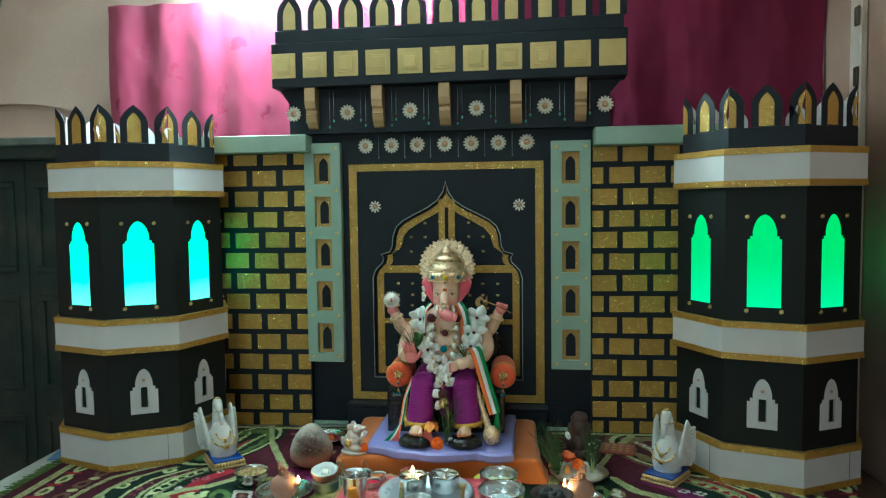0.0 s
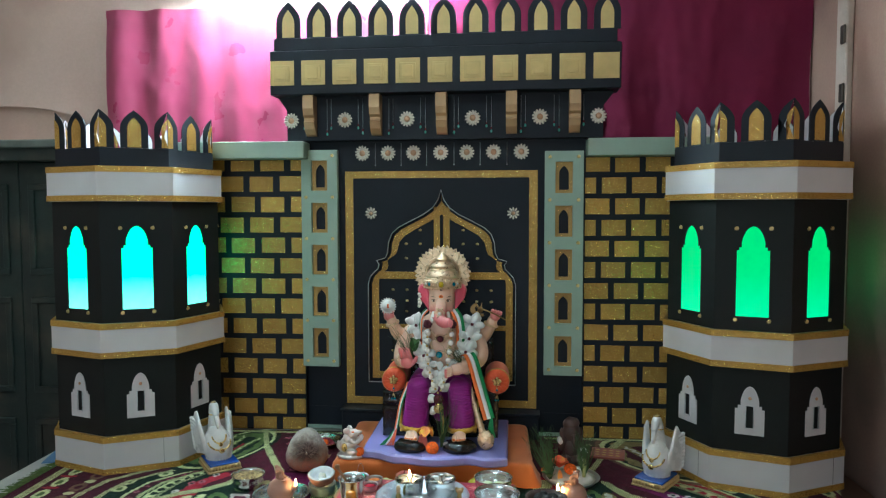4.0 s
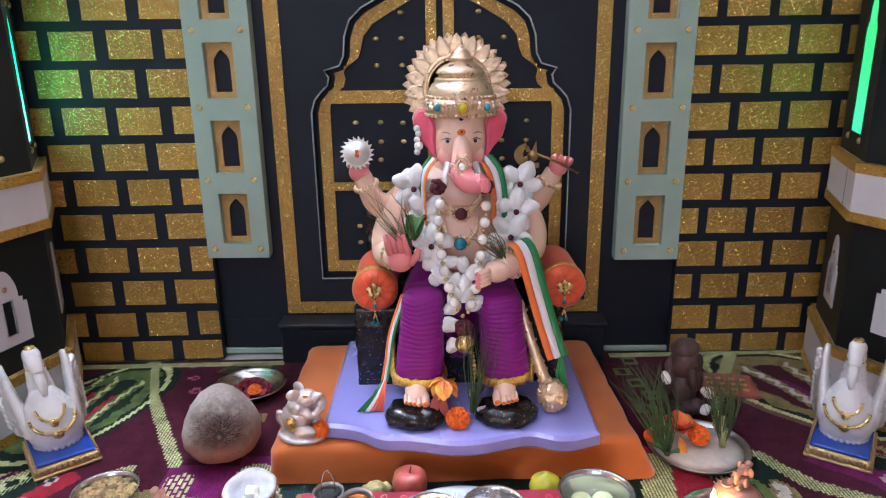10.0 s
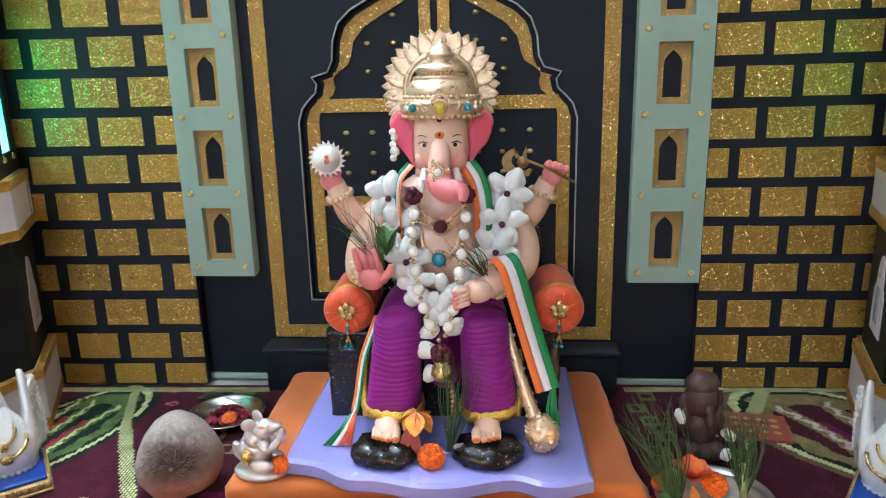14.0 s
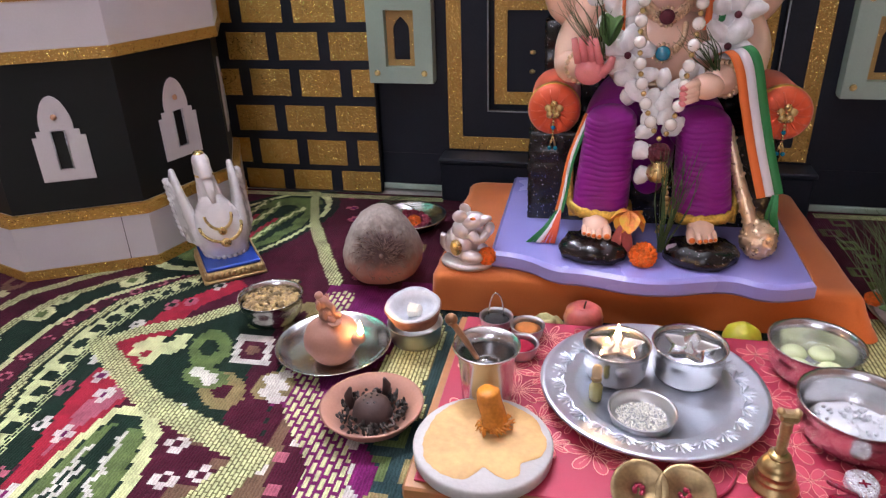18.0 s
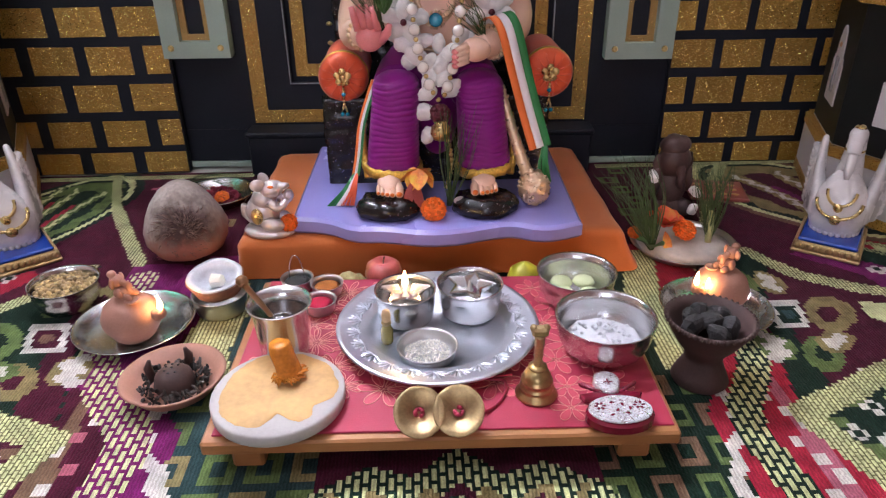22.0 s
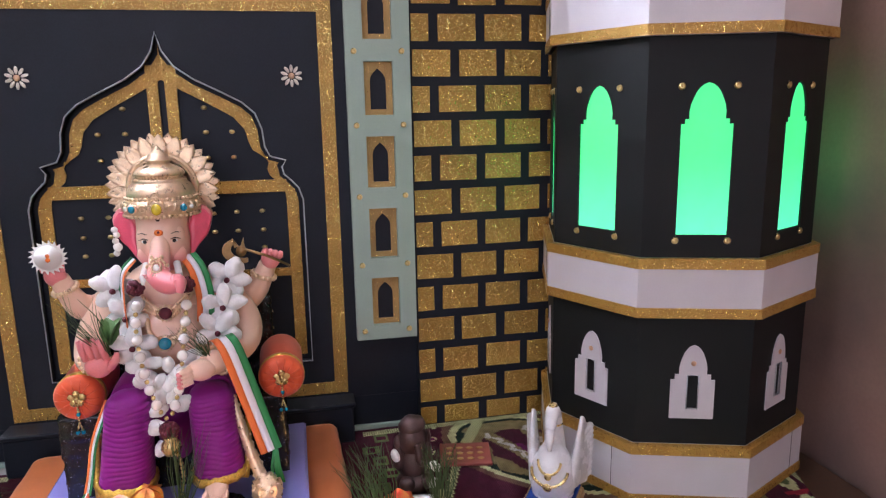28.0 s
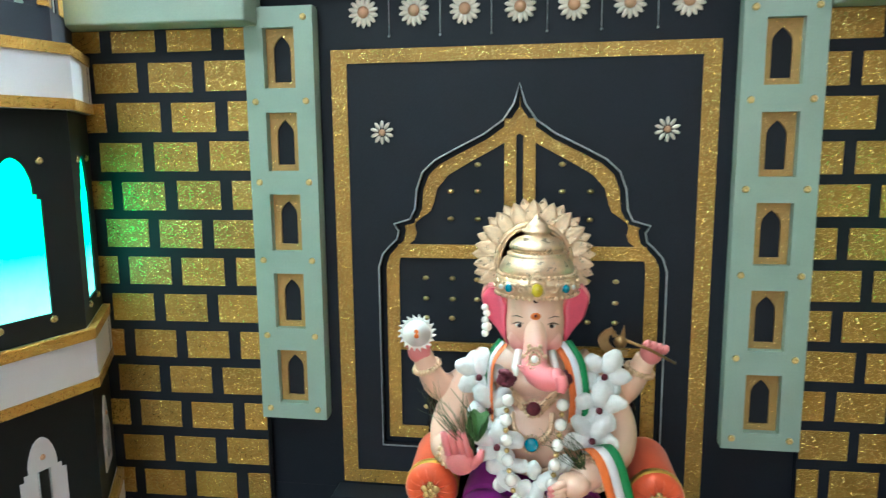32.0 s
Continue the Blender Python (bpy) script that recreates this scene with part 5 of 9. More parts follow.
# feet with toes
for x, s in ((-0.341, 1), (-0.168, -1)):
    g.now = S_SKIN
    g.ball((x, 2.386, 0.162), (0.0225, 0.036, 0.0155), turn=Euler((0.18, 0, 0)).to_matrix())
    g.ball((x, 2.420, 0.178), (0.0205, 0.034, 0.025), turn=Euler((0.5, 0, 0)).to_matrix())
    for k in range(5):
        tx = x + s * (0.0185 - (0.0, 0.0125, 0.0215, 0.0300, 0.0375)[k])
        ty, fat = 2.338 + 0.0032 * abs(k - 1), (0.0078, 0.0056, 0.0054, 0.0050, 0.0046)[k]
        g.now = S_SKIN
        g.tube(glide([(x + (tx - x) * 0.8, 2.378, 0.160), (tx, 2.360 + 0.002 * k, 0.160), (tx, ty + 0.004, 0.1555)], 4), spread([fat * 0.9, fat, fat * 0.95], 4), 10)
        g.ball((tx, ty + 0.004, 0.1555), (fat, fat * 1.05, fat * 0.95), nu=10, nv=7)
        g.now = S_ORANGE
        g.ball((tx, ty - fat * 0.25, 0.1572), (fat * 0.68, 0.0034, fat * 0.62), nu=8, nv=6)
# legs in draped silk: upright folds gathered into fine level pleats
for s in (-1, 1):
    g.now = S_SILK
    limb([(CX + s * 0.03, 2.64, 0.315), (CX + s * 0.058, 2.56, 0.315), (CX + s * 0.074, 2.49, 0.305)], [0.060, 0.056, 0.048], 20, 0.0, 8)
    rows = []
    for k in range(140):
        v = k / 139
        z = 0.176 + 0.172 * v
        top = max(0.0, (v - 0.80) / 0.20)
        r = 1.0 if top <= 0 else math.sqrt(max(0.0, 1 - top ** 2.6))
        flare = 0.93 + 0.13 * (1 - v) ** 2
        row = []
        for i in range(40):
            a = 2 * math.pi * i / 40
            ca, sa = math.cos(a), math.sin(a)
            q = (abs(ca) ** 2.6 + abs(sa) ** 2.6) ** (-1 / 2.6)
            pleat = 1 - 0.075 * (1 - abs(math.sin(z * 350 + 3.4 * noise.noise((ca * 1.1, sa * 1.1, z * 9 + s)) + s * 1.5 * ca))) ** 2 * (0.25 + 0.75 * max(0.0, 0.5 + noise.noise((ca * 2, sa * 2 + s, z * 30)))) + 0.035 * noise.noise((ca * 1.5, sa * 1.5, z * 9 + s))
            row.append((CX + s * (0.086 - 0.012 * v) + 0.047 * r * flare * q * pleat * ca, 2.434 + 0.032 * v + 0.046 * r * flare * q * pleat * sa, z + 0.005 * math.sin(a + s) * (1 - v)))
        rows.append(row)
    g.strip(rows, closed=True)
    g.put(rows[-1], [tuple(range(40))], None, True)
    g.now = S_LACE
    lace = []
    for dz, dr in ((-0.006, 0.0), (-0.007, 0.004), (0.001, 0.0055), (0.010, 0.004), (0.0105, 0.0)):
        row = []
        for i, (px, py, pz) in enumerate(rows[0]):
            cx_, cy_ = CX + s * 0.086, 2.434
            d = Vector((px - cx_, py - cy_))
            d = d * (1 + (dr + 0.0016 * math.sin(i * 2.3)) / d.length)
            row.append((cx_ + d.x, cy_ + d.y, pz + dz + 0.0012 * math.sin(i * 3.1)))
        lace.append(row)
    g.strip(lace, closed=True)
    limb([(CX + s * 0.132, 2.41, 0.163), (CX + s * 0.141, 2.44, 0.205), (CX + s * 0.140, 2.48, 0.26)], [0.0075, 0.0075, 0.005], 6, 0.12)
g.now = S_SILK
g.ball((CX, 2.61, 0.335), (0.10, 0.085, 0.05))
g.ball((CX, 2.53, 0.25), (0.045, 0.05, 0.09))
# trunk of the body
g.now = S_SKIN
g.ball((CX, 2.565, 0.425), (0.098, 0.082, 0.085), nu=24, nv=16)
g.ball((CX, 2.59, 0.505), (0.096, 0.066, 0.075), nu=24, nv=16)
g.ball((CX, 2.59, 0.565), (0.05, 0.045, 0.05), nu=16, nv=10)
# four arms
limb([(CX - 0.075, 2.60, 0.535), (CX - 0.135, 2.60, 0.485), (CX - 0.168, 2.575, 0.495), (CX - 0.185, 2.56, 0.530), (CX - 0.196, 2.555, 0.560)], [0.034, 0.030, 0.026, 0.021, 0.018], 14)
limb([(CX + 0.075, 2.61, 0.535), (CX + 0.135, 2.61, 0.475), (CX + 0.165, 2.60, 0.490), (CX + 0.185, 2.59, 0.520), (CX + 0.200, 2.585, 0.555)], [0.034, 0.030, 0.027, 0.022, 0.018], 14)
limb([(CX - 0.085, 2.58, 0.53), (CX - 0.140, 2.56, 0.45), (CX - 0.150, 2.53, 0.405), (CX - 0.138, 2.49, 0.408), (CX - 0.120, 2.465, 0.412)], [0.036, 0.034, 0.030, 0.025, 0.018], 14)
limb([(CX + 0.085, 2.58, 0.53), (CX + 0.142, 2.56, 0.455), (CX + 0.145, 2.52, 0.412), (CX + 0.110, 2.47, 0.398), (CX + 0.075, 2.437, 0.392)], [0.036, 0.034, 0.031, 0.026, 0.022], 14)


def fist(c, r, fingers, out, colour=S_BLUSH):
    """A closed or open palm with four fingers and a thumb."""
    g.now = colour
    g.ball(c, r)
    for k, (dx, dy, dz) in enumerate(fingers):
        p = Vector(c) + Vector((dx, dy, dz))
        g.tube([p, p + Vector(out) * 0.6, p + Vector(out)], [0.0072, 0.0068, 0.0050], 8)


fist((CX - 0.200, 2.548, 0.565), (0.021, 0.013, 0.020), [(-0.016 + 0.010 * k, -0.008, 0.012) for k in range(4)], (0.001, -0.006, 0.022))
fist((CX + 0.207, 2.575, 0.566), (0.020, 0.017, 0.021), [(-0.012 + 0.010 * k, -0.012, 0.016 - 0.003 * k) for k in range(4)], (0.004, -0.008, 0.010))
fist((CX - 0.118, 2.452, 0.408), (0.025, 0.012, 0.024), [(-0.019 + 0.0115 * k, -0.004, 0.014 + 0.003 * (k in (1, 2))) for k in range(4)], (-0.009, -0.004, 0.040))
g.tube([(CX - 0.100, 2.452, 0.402), (CX - 0.086, 2.447, 0.418), (CX - 0.082, 2.444, 0.432)], [0.009, 0.008, 0.005], 8)
fist((CX + 0.066, 2.425, 0.390), (0.028, 0.022, 0.021), [(-0.014, -0.014, 0.010 - 0.008 * k) for k in range(4)], (-0.022, -0.006, -0.008), S_SKIN)
g.now = S_BLUSH
for k in range(4):
    g.ball((CX + 0.030, 2.405, 0.391 - 0.008 * k), (0.007, 0.006, 0.0055), nu=8, nv=6)
# bangles
g.now = S_GOLD
for c, nrm, r in (((CX - 0.188, 2.558, 0.536), (-0.3, -0.2, 0.9), 0.023), ((CX + 0.190, 2.588, 0.530), (0.3, -0.1, 0.9), 0.024), ((CX - 0.132, 2.483, 0.409), (0.3, -0.9, 0.1), 0.026), ((CX + 0.097, 2.455, 0.396), (-0.7, -0.7, -0.1), 0.028)):
    q = Vector(nrm).to_track_quat('Z', 'Y').to_matrix().to_4x4()
    m = Matrix.Translation(c) @ q
    for k in range(18):
        a = 2 * math.pi * k / 18
        g.ball((r * math.cos(a), r * math.sin(a), 0), (0.0052, 0.0052, 0.0060), m, 6, 5)
# head
def shell_of(rows_, colour, n=32, power=2.4):
    """A body of level cross-sections: (z, centre x, centre y, half width, half depth)."""
    g.now = colour
    rows = []
    for z, cx_, cy_, w, d in rows_:
        row = []
        for i in range(n):
            a = 2 * math.pi * i / n
            ca, sa = math.cos(a), math.sin(a)
            q = (abs(ca) ** power + abs(sa) ** power) ** (-1 / power)
            row.append((cx_ + w * q * ca, cy_ + d * q * sa, z))
        rows.append(row)
    g.strip(rows, closed=True)
    g.put(rows[-1], [tuple(range(n))], None, True)
    g.put(rows[0], [tuple(range(n))[::-1]], None, True)


HX0 = CX + 0.004
shell_of([(0.562, HX0, 2.560, 0.014, 0.015), (0.568, HX0, 2.555, 0.027, 0.026), (0.578, HX0, 2.550, 0.038, 0.039), (0.592, HX0, 2.547, 0.046, 0.047), (0.610, HX0, 2.545, 0.0495, 0.051), (0.630, HX0, 2.545, 0.0490, 0.052), (0.650, HX0, 2.547, 0.0480, 0.052), (0.668, HX0, 2.550, 0.0475, 0.050), (0.690, HX0, 2.555, 0.046, 0.046)], S_FACE)
for s in (-1, 1):
    g.now = S_FACE
    g.ball((HX0 + s * 0.026, 2.514, 0.603), (0.020, 0.0125, 0.020), nu=20, nv=14)
    g.ball((HX0 + s * 0.024, 2.516, 0.640), (0.021, 0.014, 0.024), nu=20, nv=14)
limb([(HX0, 2.520, 0.652), (HX0, 2.509, 0.636), (HX0, 2.497, 0.622), (HX0, 2.4865, 0.608), (HX0 - 0.001, 2.476, 0.594), (HX0 - 0.002, 2.464, 0.579), (HX0 + 0.003, 2.454, 0.566), (HX0 + 0.017, 2.445, 0.559), (HX0 + 0.032, 2.440, 0.561), (HX0 + 0.040, 2.436, 0.567)], [0.010, 0.0150, 0.0180, 0.0190, 0.0198, 0.0206, 0.0215, 0.0208, 0.0180, 0.0140], 22)
limb([(HX0 + 0.038, 2.427, 0.568), (HX0 + 0.041, 2.421, 0.557), (HX0 + 0.038, 2.418, 0.546)], [0.0105, 0.0095, 0.006], 12)
for k in range(5):
    u = k / 4
    g.tube([(HX0 - 0.013 + 0.010 * u + 0.017 * math.cos(b), 2.4625 - 0.010 * u - 0.0145 * math.sin(b), 0.578 - 0.011 * u + 0.003 * math.cos(b)) for b in [math.pi * q / 8 for q in range(9)]], [0.0006] + [0.0012] * 7 + [0.0006], 5)
# ears
for s in (-1, 1):
    for colour, dy, grow in ((S_PINK, 0.0, 1.0), (S_BLUSH, 0.006, 1.07)):
        g.now = colour
        rows = []
        for k in range(15):
            u = k / 14
            z = 0.586 + 0.096 * u * grow
            w = 0.0215 * grow * max(0.06, math.sin(math.pi * (0.03 + 0.90 * u) ** 1.7)) ** 0.8
            cx_ = HX0 + s * (0.046 + 0.026 * u + 0.008 * math.sin(3.1 * u) + 0.0012 * math.sin(17 * u))
            cy_ = 2.545 + 0.018 * u + dy
            rows.append([(cx_ + w * math.cos(a), cy_ + (0.005 + 0.004 * abs(math.cos(a))) * math.sin(a) + s * 0.25 * w * math.cos(a) - 0.005 * math.cos(a) ** 2 * (colour == S_BLUSH), z) for a in [2 * math.pi * i / 16 for i in range(16)]])
        g.strip(rows, closed=True)
        g.put(rows[-1], [tuple(range(16))], None, True)
# tusks, eyes, brows and forehead mark
for s in (-1, 1):
    g.now = S_IVORY
    g.tube([(HX0 + s * 0.027, 2.498, 0.588), (HX0 + s * 0.033, 2.476, 0.566), (HX0 + s * 0.031, 2.464, 0.556)], [0.007, 0.0065, 0.003], 8)
    g.now = S_IVORY
    g.ball((HX0 + s * 0.0265, 2.5005, 0.631), (0.0068, 0.0032, 0.0032), nu=12, nv=8)
    g.now = S_DARK
    g.ball((HX0 + s * 0.0265, 2.4985, 0.631), (0.0040, 0.0026, 0.0036), nu=12, nv=8)
    g.tube([(HX0 + s * 0.020, 2.4965, 0.6345), (HX0 + s * 0.0285, 2.4960, 0.6375), (HX0 + s * 0.038, 2.4985, 0.634)], [0.0007, 0.0012, 0.0006], 5)
    g.tube([(HX0 + s * 0.022, 2.4960, 0.645), (HX0 + s * 0.031, 2.4962, 0.6485), (HX0 + s * 0.039, 2.4995, 0.6465)], [0.0005, 0.0009, 0.0005], 5)
g.now = S_ORANGE
g.ball((HX0, 2.4945, 0.648), (0.0085, 0.002, 0.0065), nu=12, nv=7)
g.ball((HX0, 2.4945, 0.637), (0.003, 0.0018, 0.003), nu=8, nv=6)
g.now = S_DARK
g.ball((HX0, 2.499, 0.673), (0.004, 0.0018, 0.004), nu=8, nv=6)
g.now = S_MAROON
g.ball((HX0, 2.4935, 0.649), (0.003, 0.0018, 0.003), nu=8, nv=6)
g.now = S_PINK
for k in range(4):
    z = 0.618 - 0.010 * k
    for s in (-1, 1):
        g.tube([(HX0, 2.4745 - 0.0035 * k + 0.002 * (k == 0), z - 0.004), (HX0 + s * 0.009, 2.4785 - 0.0045 * k, z + 0.004)], 0.0009, 4)
# jewelled band across the trunk
g.now = S_GOLD
JY, JZ = 2.4460, 0.591
for rx, rz, n_, r in ((0.0135, 0.0150, 16, 0.0030), (0.0085, 0.0095, 12, 0.0026)):
    for k in range(n_):
        a = 2 * math.pi * k / n_
        g.ball((HX0 - 0.002 + rx * math.cos(a), JY + 0.010 * math.cos(a) ** 2 * (rx > 0.01) - 0.0075 * math.sin(a) * rz / 0.015 * -1, JZ + rz * math.sin(a)), (r, r * 0.9, r * 1.1), nu=7, nv=6)
for a in (0, 60, 120, 180):
    b = math.radians(a)
    g.ball((HX0 - 0.002 + 0.018 * math.cos(b), JY + 0.012 * abs(math.cos(b)) + 0.009 * math.sin(b), JZ + 0.019 * math.sin(b)), (0.0035, 0.003, 0.0045), nu=7, nv=6)
g.now = S_SILVER
g.ball((HX0 - 0.002, JY - 0.003, JZ), (0.0062, 0.004, 0.0066), nu=9, nv=6)
# crown in tiers
KX, KY = CX + 0.006, 2.560
CR = [(0.048, 0.674), (0.066, 0.676), (0.0715, 0.682), (0.0715, 0.704), (0.066, 0.709), (0.062, 0.711), (0.0645, 0.715), (0.0635, 0.722), (0.058, 0.734), (0.051, 0.740), (0.0505, 0.742), (0.0515, 0.7445), (0.047, 0.747), (0.0415, 0.748), (0.0415, 0.752), (0.0465, 0.7535), (0.0475, 0.757), (0.044, 0.763), (0.036, 0.769), (0.026, 0.773), (0.021, 0.776), (0.021, 0.779), (0.0255, 0.781), (0.0255, 0.784), (0.019, 0.787), (0.0185, 0.793), (0.013, 0.798), (0.0085, 0.801), (0.0045, 0.807), (0, 0.812)]
g.now = S_GOLD
g.lathe(CR, 44, place(KX, KY, 0))


def on_band(a, z, out=0.0):
    return (KX + (0.072 + out) * math.cos(a), KY + (0.072 + out) * math.sin(a), z)


for k in range(40):
    a = 2 * math.pi * k / 40
    g.ball((KX + 0.0655 * math.cos(a), KY + 0.0655 * math.sin(a), 0.7115), (0.0045, 0.0045, 0.0036), nu=6, nv=5)
    g.ball((KX + 0.0415 * math.cos(a), KY + 0.0415 * math.sin(a), 0.750), (0.0032, 0.0032, 0.003), nu=5, nv=4)
    g.ball(on_band(a, 0.678, -0.002), (0.0045, 0.0045, 0.004), nu=6, nv=5)
for k in range(12):
    a0, d = math.pi * (1.04 + 0.92 * (k + 0.5) / 12), 1 if k < 6 else -1
    pts = []
    for i in range(16):
        w, r = 0.55 * i, 0.0095 * (1 - i / 18)
        pts.append(on_band(a0 + d * r * math.cos(w) / 0.072, 0.693 + r * math.sin(w), 0.001))
    g.tube(pts, [0.0022 * (1 - i / 30) for i in range(16)], 6)
    g.ball(on_band(a0 + 0.13 * d, 0.699, 0.0015), (0.004, 0.003, 0.006), nu=7, nv=5)
for dz, w in ((0.000, 0.0155), (0.010, 0.0120), (0.019, 0.0065)):
    g.tube([on_band(-math.pi / 2 + w * math.cos(b) / 0.072, 0.694 + dz + 0.013 * math.sin(b), 0.003) for b in [math.pi * q / 10 for q in range(11)]], 0.0026, 6)
for dx, mt, r in ((0.0, S_YELLOW, 0.0098), (-0.047, S_TEAL, 0.0066), (0.047, S_TEAL, 0.0066), (-0.060, S_SILVER, 0.004), (0.060, S_SILVER, 0.004)):
    yy = KY - math.sqrt(0.0735 ** 2 - dx * dx) - 0.002
    g.now = S_GOLD
    g.ball((KX + dx, yy + 0.002, 0.694), (r * 1.35, 0.004, r * 1.5), nu=12, nv=8)
    g.now = mt
    g.ball((KX + dx, yy - 0.001, 0.694), (r, 0.005, r * 1.15), nu=9, nv=6)
# halo of leaf-shaped rays with raised rims
HX, HY, HZ = CX + 0.001, 2.622, 0.722
g.now = S_GOLD


def ray_leaf(a, r0, r1, wide, y):
    m = Matrix.Translation((HX, HY + y, HZ)) @ pose(0, 0, 0, 0, a, 0)
    rows = []
    for k in range(9):
        u = k / 8
        w = wide * max(0.02, math.sin(math.pi * (0.16 + 0.84 * u)) ** 0.75 * (1 - 0.25 * u))
        z = r0 + (r1 - r0) * u
        vein = 0.0016 * math.sin(u * 26)
        rows.append([(-w, 0.003, z), (-w * 0.88, -0.0035, z), (-w * 0.55, 0.000 + vein, z - 0.002), (0, -0.0045, z), (w * 0.55, 0.000 + vein, z - 0.002), (w * 0.88, -0.0035, z), (w, 0.003, z), (0, 0.006, z)])
    g.strip(rows[::-1], m, closed=True)


for k in range(19):
    a = 360.0 * k / 19
    if 140 < a < 220:
        continue
    ray_leaf(a, 0.060, 0.109, 0.0185, 0.0)
    ray_leaf(a + 9.5, 0.070, 0.112, 0.0150, 0.008)
for r, w in ((0.066, 0.0045), (0.060, 0.0030)):
    g.tube([(HX + r * math.cos(a), HY - 0.006, HZ + r * math.sin(a)) for a in [2 * math.pi * k / 60 for k in range(60)]], [w * (1 + 0.18 * (k % 2)) for k in range(60)], 8, closed=True, up=(0, 1, 0))
g.lathe([(0.058, 0.0), (0.090, 0.0), (0.090, 0.006), (0.058, 0.006), (0.058, 0.0)], 40, Matrix.Translation((HX, HY + 0.014, HZ)) @ pose(0, 0, 0, 90, 0, 0))
g.box(HX - 0.03, HX + 0.03, KY + 0.03, HY + 0.012, 0.655, 0.685, 0.004)
# necklaces on the chest
for pts, r in (([(CX - 0.055, 2.525, 0.535), (CX - 0.032, 2.508, 0.505), (CX + 0.002, 2.500, 0.487), (CX + 0.034, 2.508, 0.505), (CX + 0.055, 2.525, 0.535)], 0.0055),
               ([(CX - 0.034, 2.500, 0.475), (CX - 0.028, 2.486, 0.450), (CX, 2.478, 0.433), (CX + 0.028, 2.486, 0.450), (CX + 0.034, 2.500, 0.475)], 0.0045)):
    g.now = S_GOLD
    for q in glide(pts, 7):
        g.ball(q, (r * 1.15, r * 0.8, r * 1.25), nu=7, nv=6)
        g.ball((q.x, q.y + 0.001, q.z - r * 1.9), (r * 0.6, r * 0.5, r * 0.9), nu=6, nv=5)
g.now = S_MAROON
g.ball((CX + 0.002, 2.493, 0.488), (0.0125, 0.006, 0.0125), nu=12, nv=8)
g.now = S_TEAL
g.ball((CX - 0.001, 2.472, 0.433), (0.0125, 0.006, 0.0125), nu=12, nv=8)
g.now = S_GOLD
for k in range(12):
    a = 2 * math.pi * k / 12
    g.ball((CX + 0.002 + 0.015 * math.cos(a), 2.495, 0.488 + 0.015 * math.sin(a)), 0.0032, nu=6, nv=5)
    g.ball((CX - 0.001 + 0.015 * math.cos(a), 2.475, 0.433 + 0.015 * math.sin(a)), 0.0032, nu=6, nv=5)
for sx in (-1, 1):
    for k in range(5):
        g.ball((CX + 0.002 + sx * (0.014 + 0.006 * k), 2.497 + 0.0012 * k, 0.496 + 0.006 * k), (0.0035, 0.003, 0.009 - 0.0008 * k), None, 7, 6, Euler((0, sx * 0.7, 0)).to_matrix())
g.tube(glide([(CX - 0.07, 2.51, 0.385), (CX, 2.487, 0.378), (CX + 0.07, 2.51, 0.385)], 6), 0.005, 6)
# silver disc and golden axe in the raised palms
g.now = S_SILVER
m = Matrix.Translation((CX - 0.199, 2.518, 0.608)) @ pose(0, 0, 0, 0, 0, 8)
teeth = []
for k in range(20):
    a = 2 * math.pi * k / 20
    teeth += [(0.0265 * math.cos(a), 0.0265 * math.sin(a)), (0.0335 * math.cos(a + 0.20), 0.0335 * math.sin(a + 0.20)), (0.0275 * math.cos(a + 0.24), 0.0275 * math.sin(a + 0.24))]
g.prism(teeth, (), 0.004, m)
g.lathe([(0, -0.002), (0.013, -0.0018), (0.016, 0.0), (0.022, -0.001), (0.024, 0.0015)][::-1], 28, m @ pose(0, -0.001, 0, -90, 0, 0) @ pose(0, 0, 0, 180, 0, 0))
g.now = S_ORANGE
g.ball((CX - 0.199, 2.514, 0.612), (0.004, 0.002, 0.004), nu=8, nv=6)
g.ball((CX - 0.199, 2.514, 0.604), (0.0045, 0.002, 0.0045), nu=8, nv=6)
g.now = S_AGED
g.tube([(CX + 0.245, 2.56, 0.553), (CX + 0.20, 2.555, 0.578), (CX + 0.145, 2.55, 0.600)], [0.0025, 0.003, 0.003], 6)
m = Matrix.Translation((CX + 0.146, 2.548, 0.592)) @ pose(0, 0, 0, 0, 8, 0)
crescent = [(0.034 * math.cos(a), 0.026 * math.sin(a)) for a in [math.radians(118 + 17 * k) for k in range(12)]]
crescent += [(0.008 + 0.025 * math.cos(a), 0.003 + 0.017 * math.sin(a)) for a in [math.radians(295 - 17 * k) for k in range(11)]]
g.prism(crescent, (), 0.005, m)
g.lathe([(0, 0), (0.011, 0), (0.011, 0.006), (0, 0.008)], 16, m @ pose(0.004, 0.006, 0.0, 90, 0, 0))
g.prism([(0.0, 0.006), (0.006, 0.030), (0.011, 0.006)], (), 0.005, m)
g.prism([(-0.010, 0.006), (-0.016, 0.026), (-0.002, 0.010)], (), 0.005, m)
g.now = S_GOLD
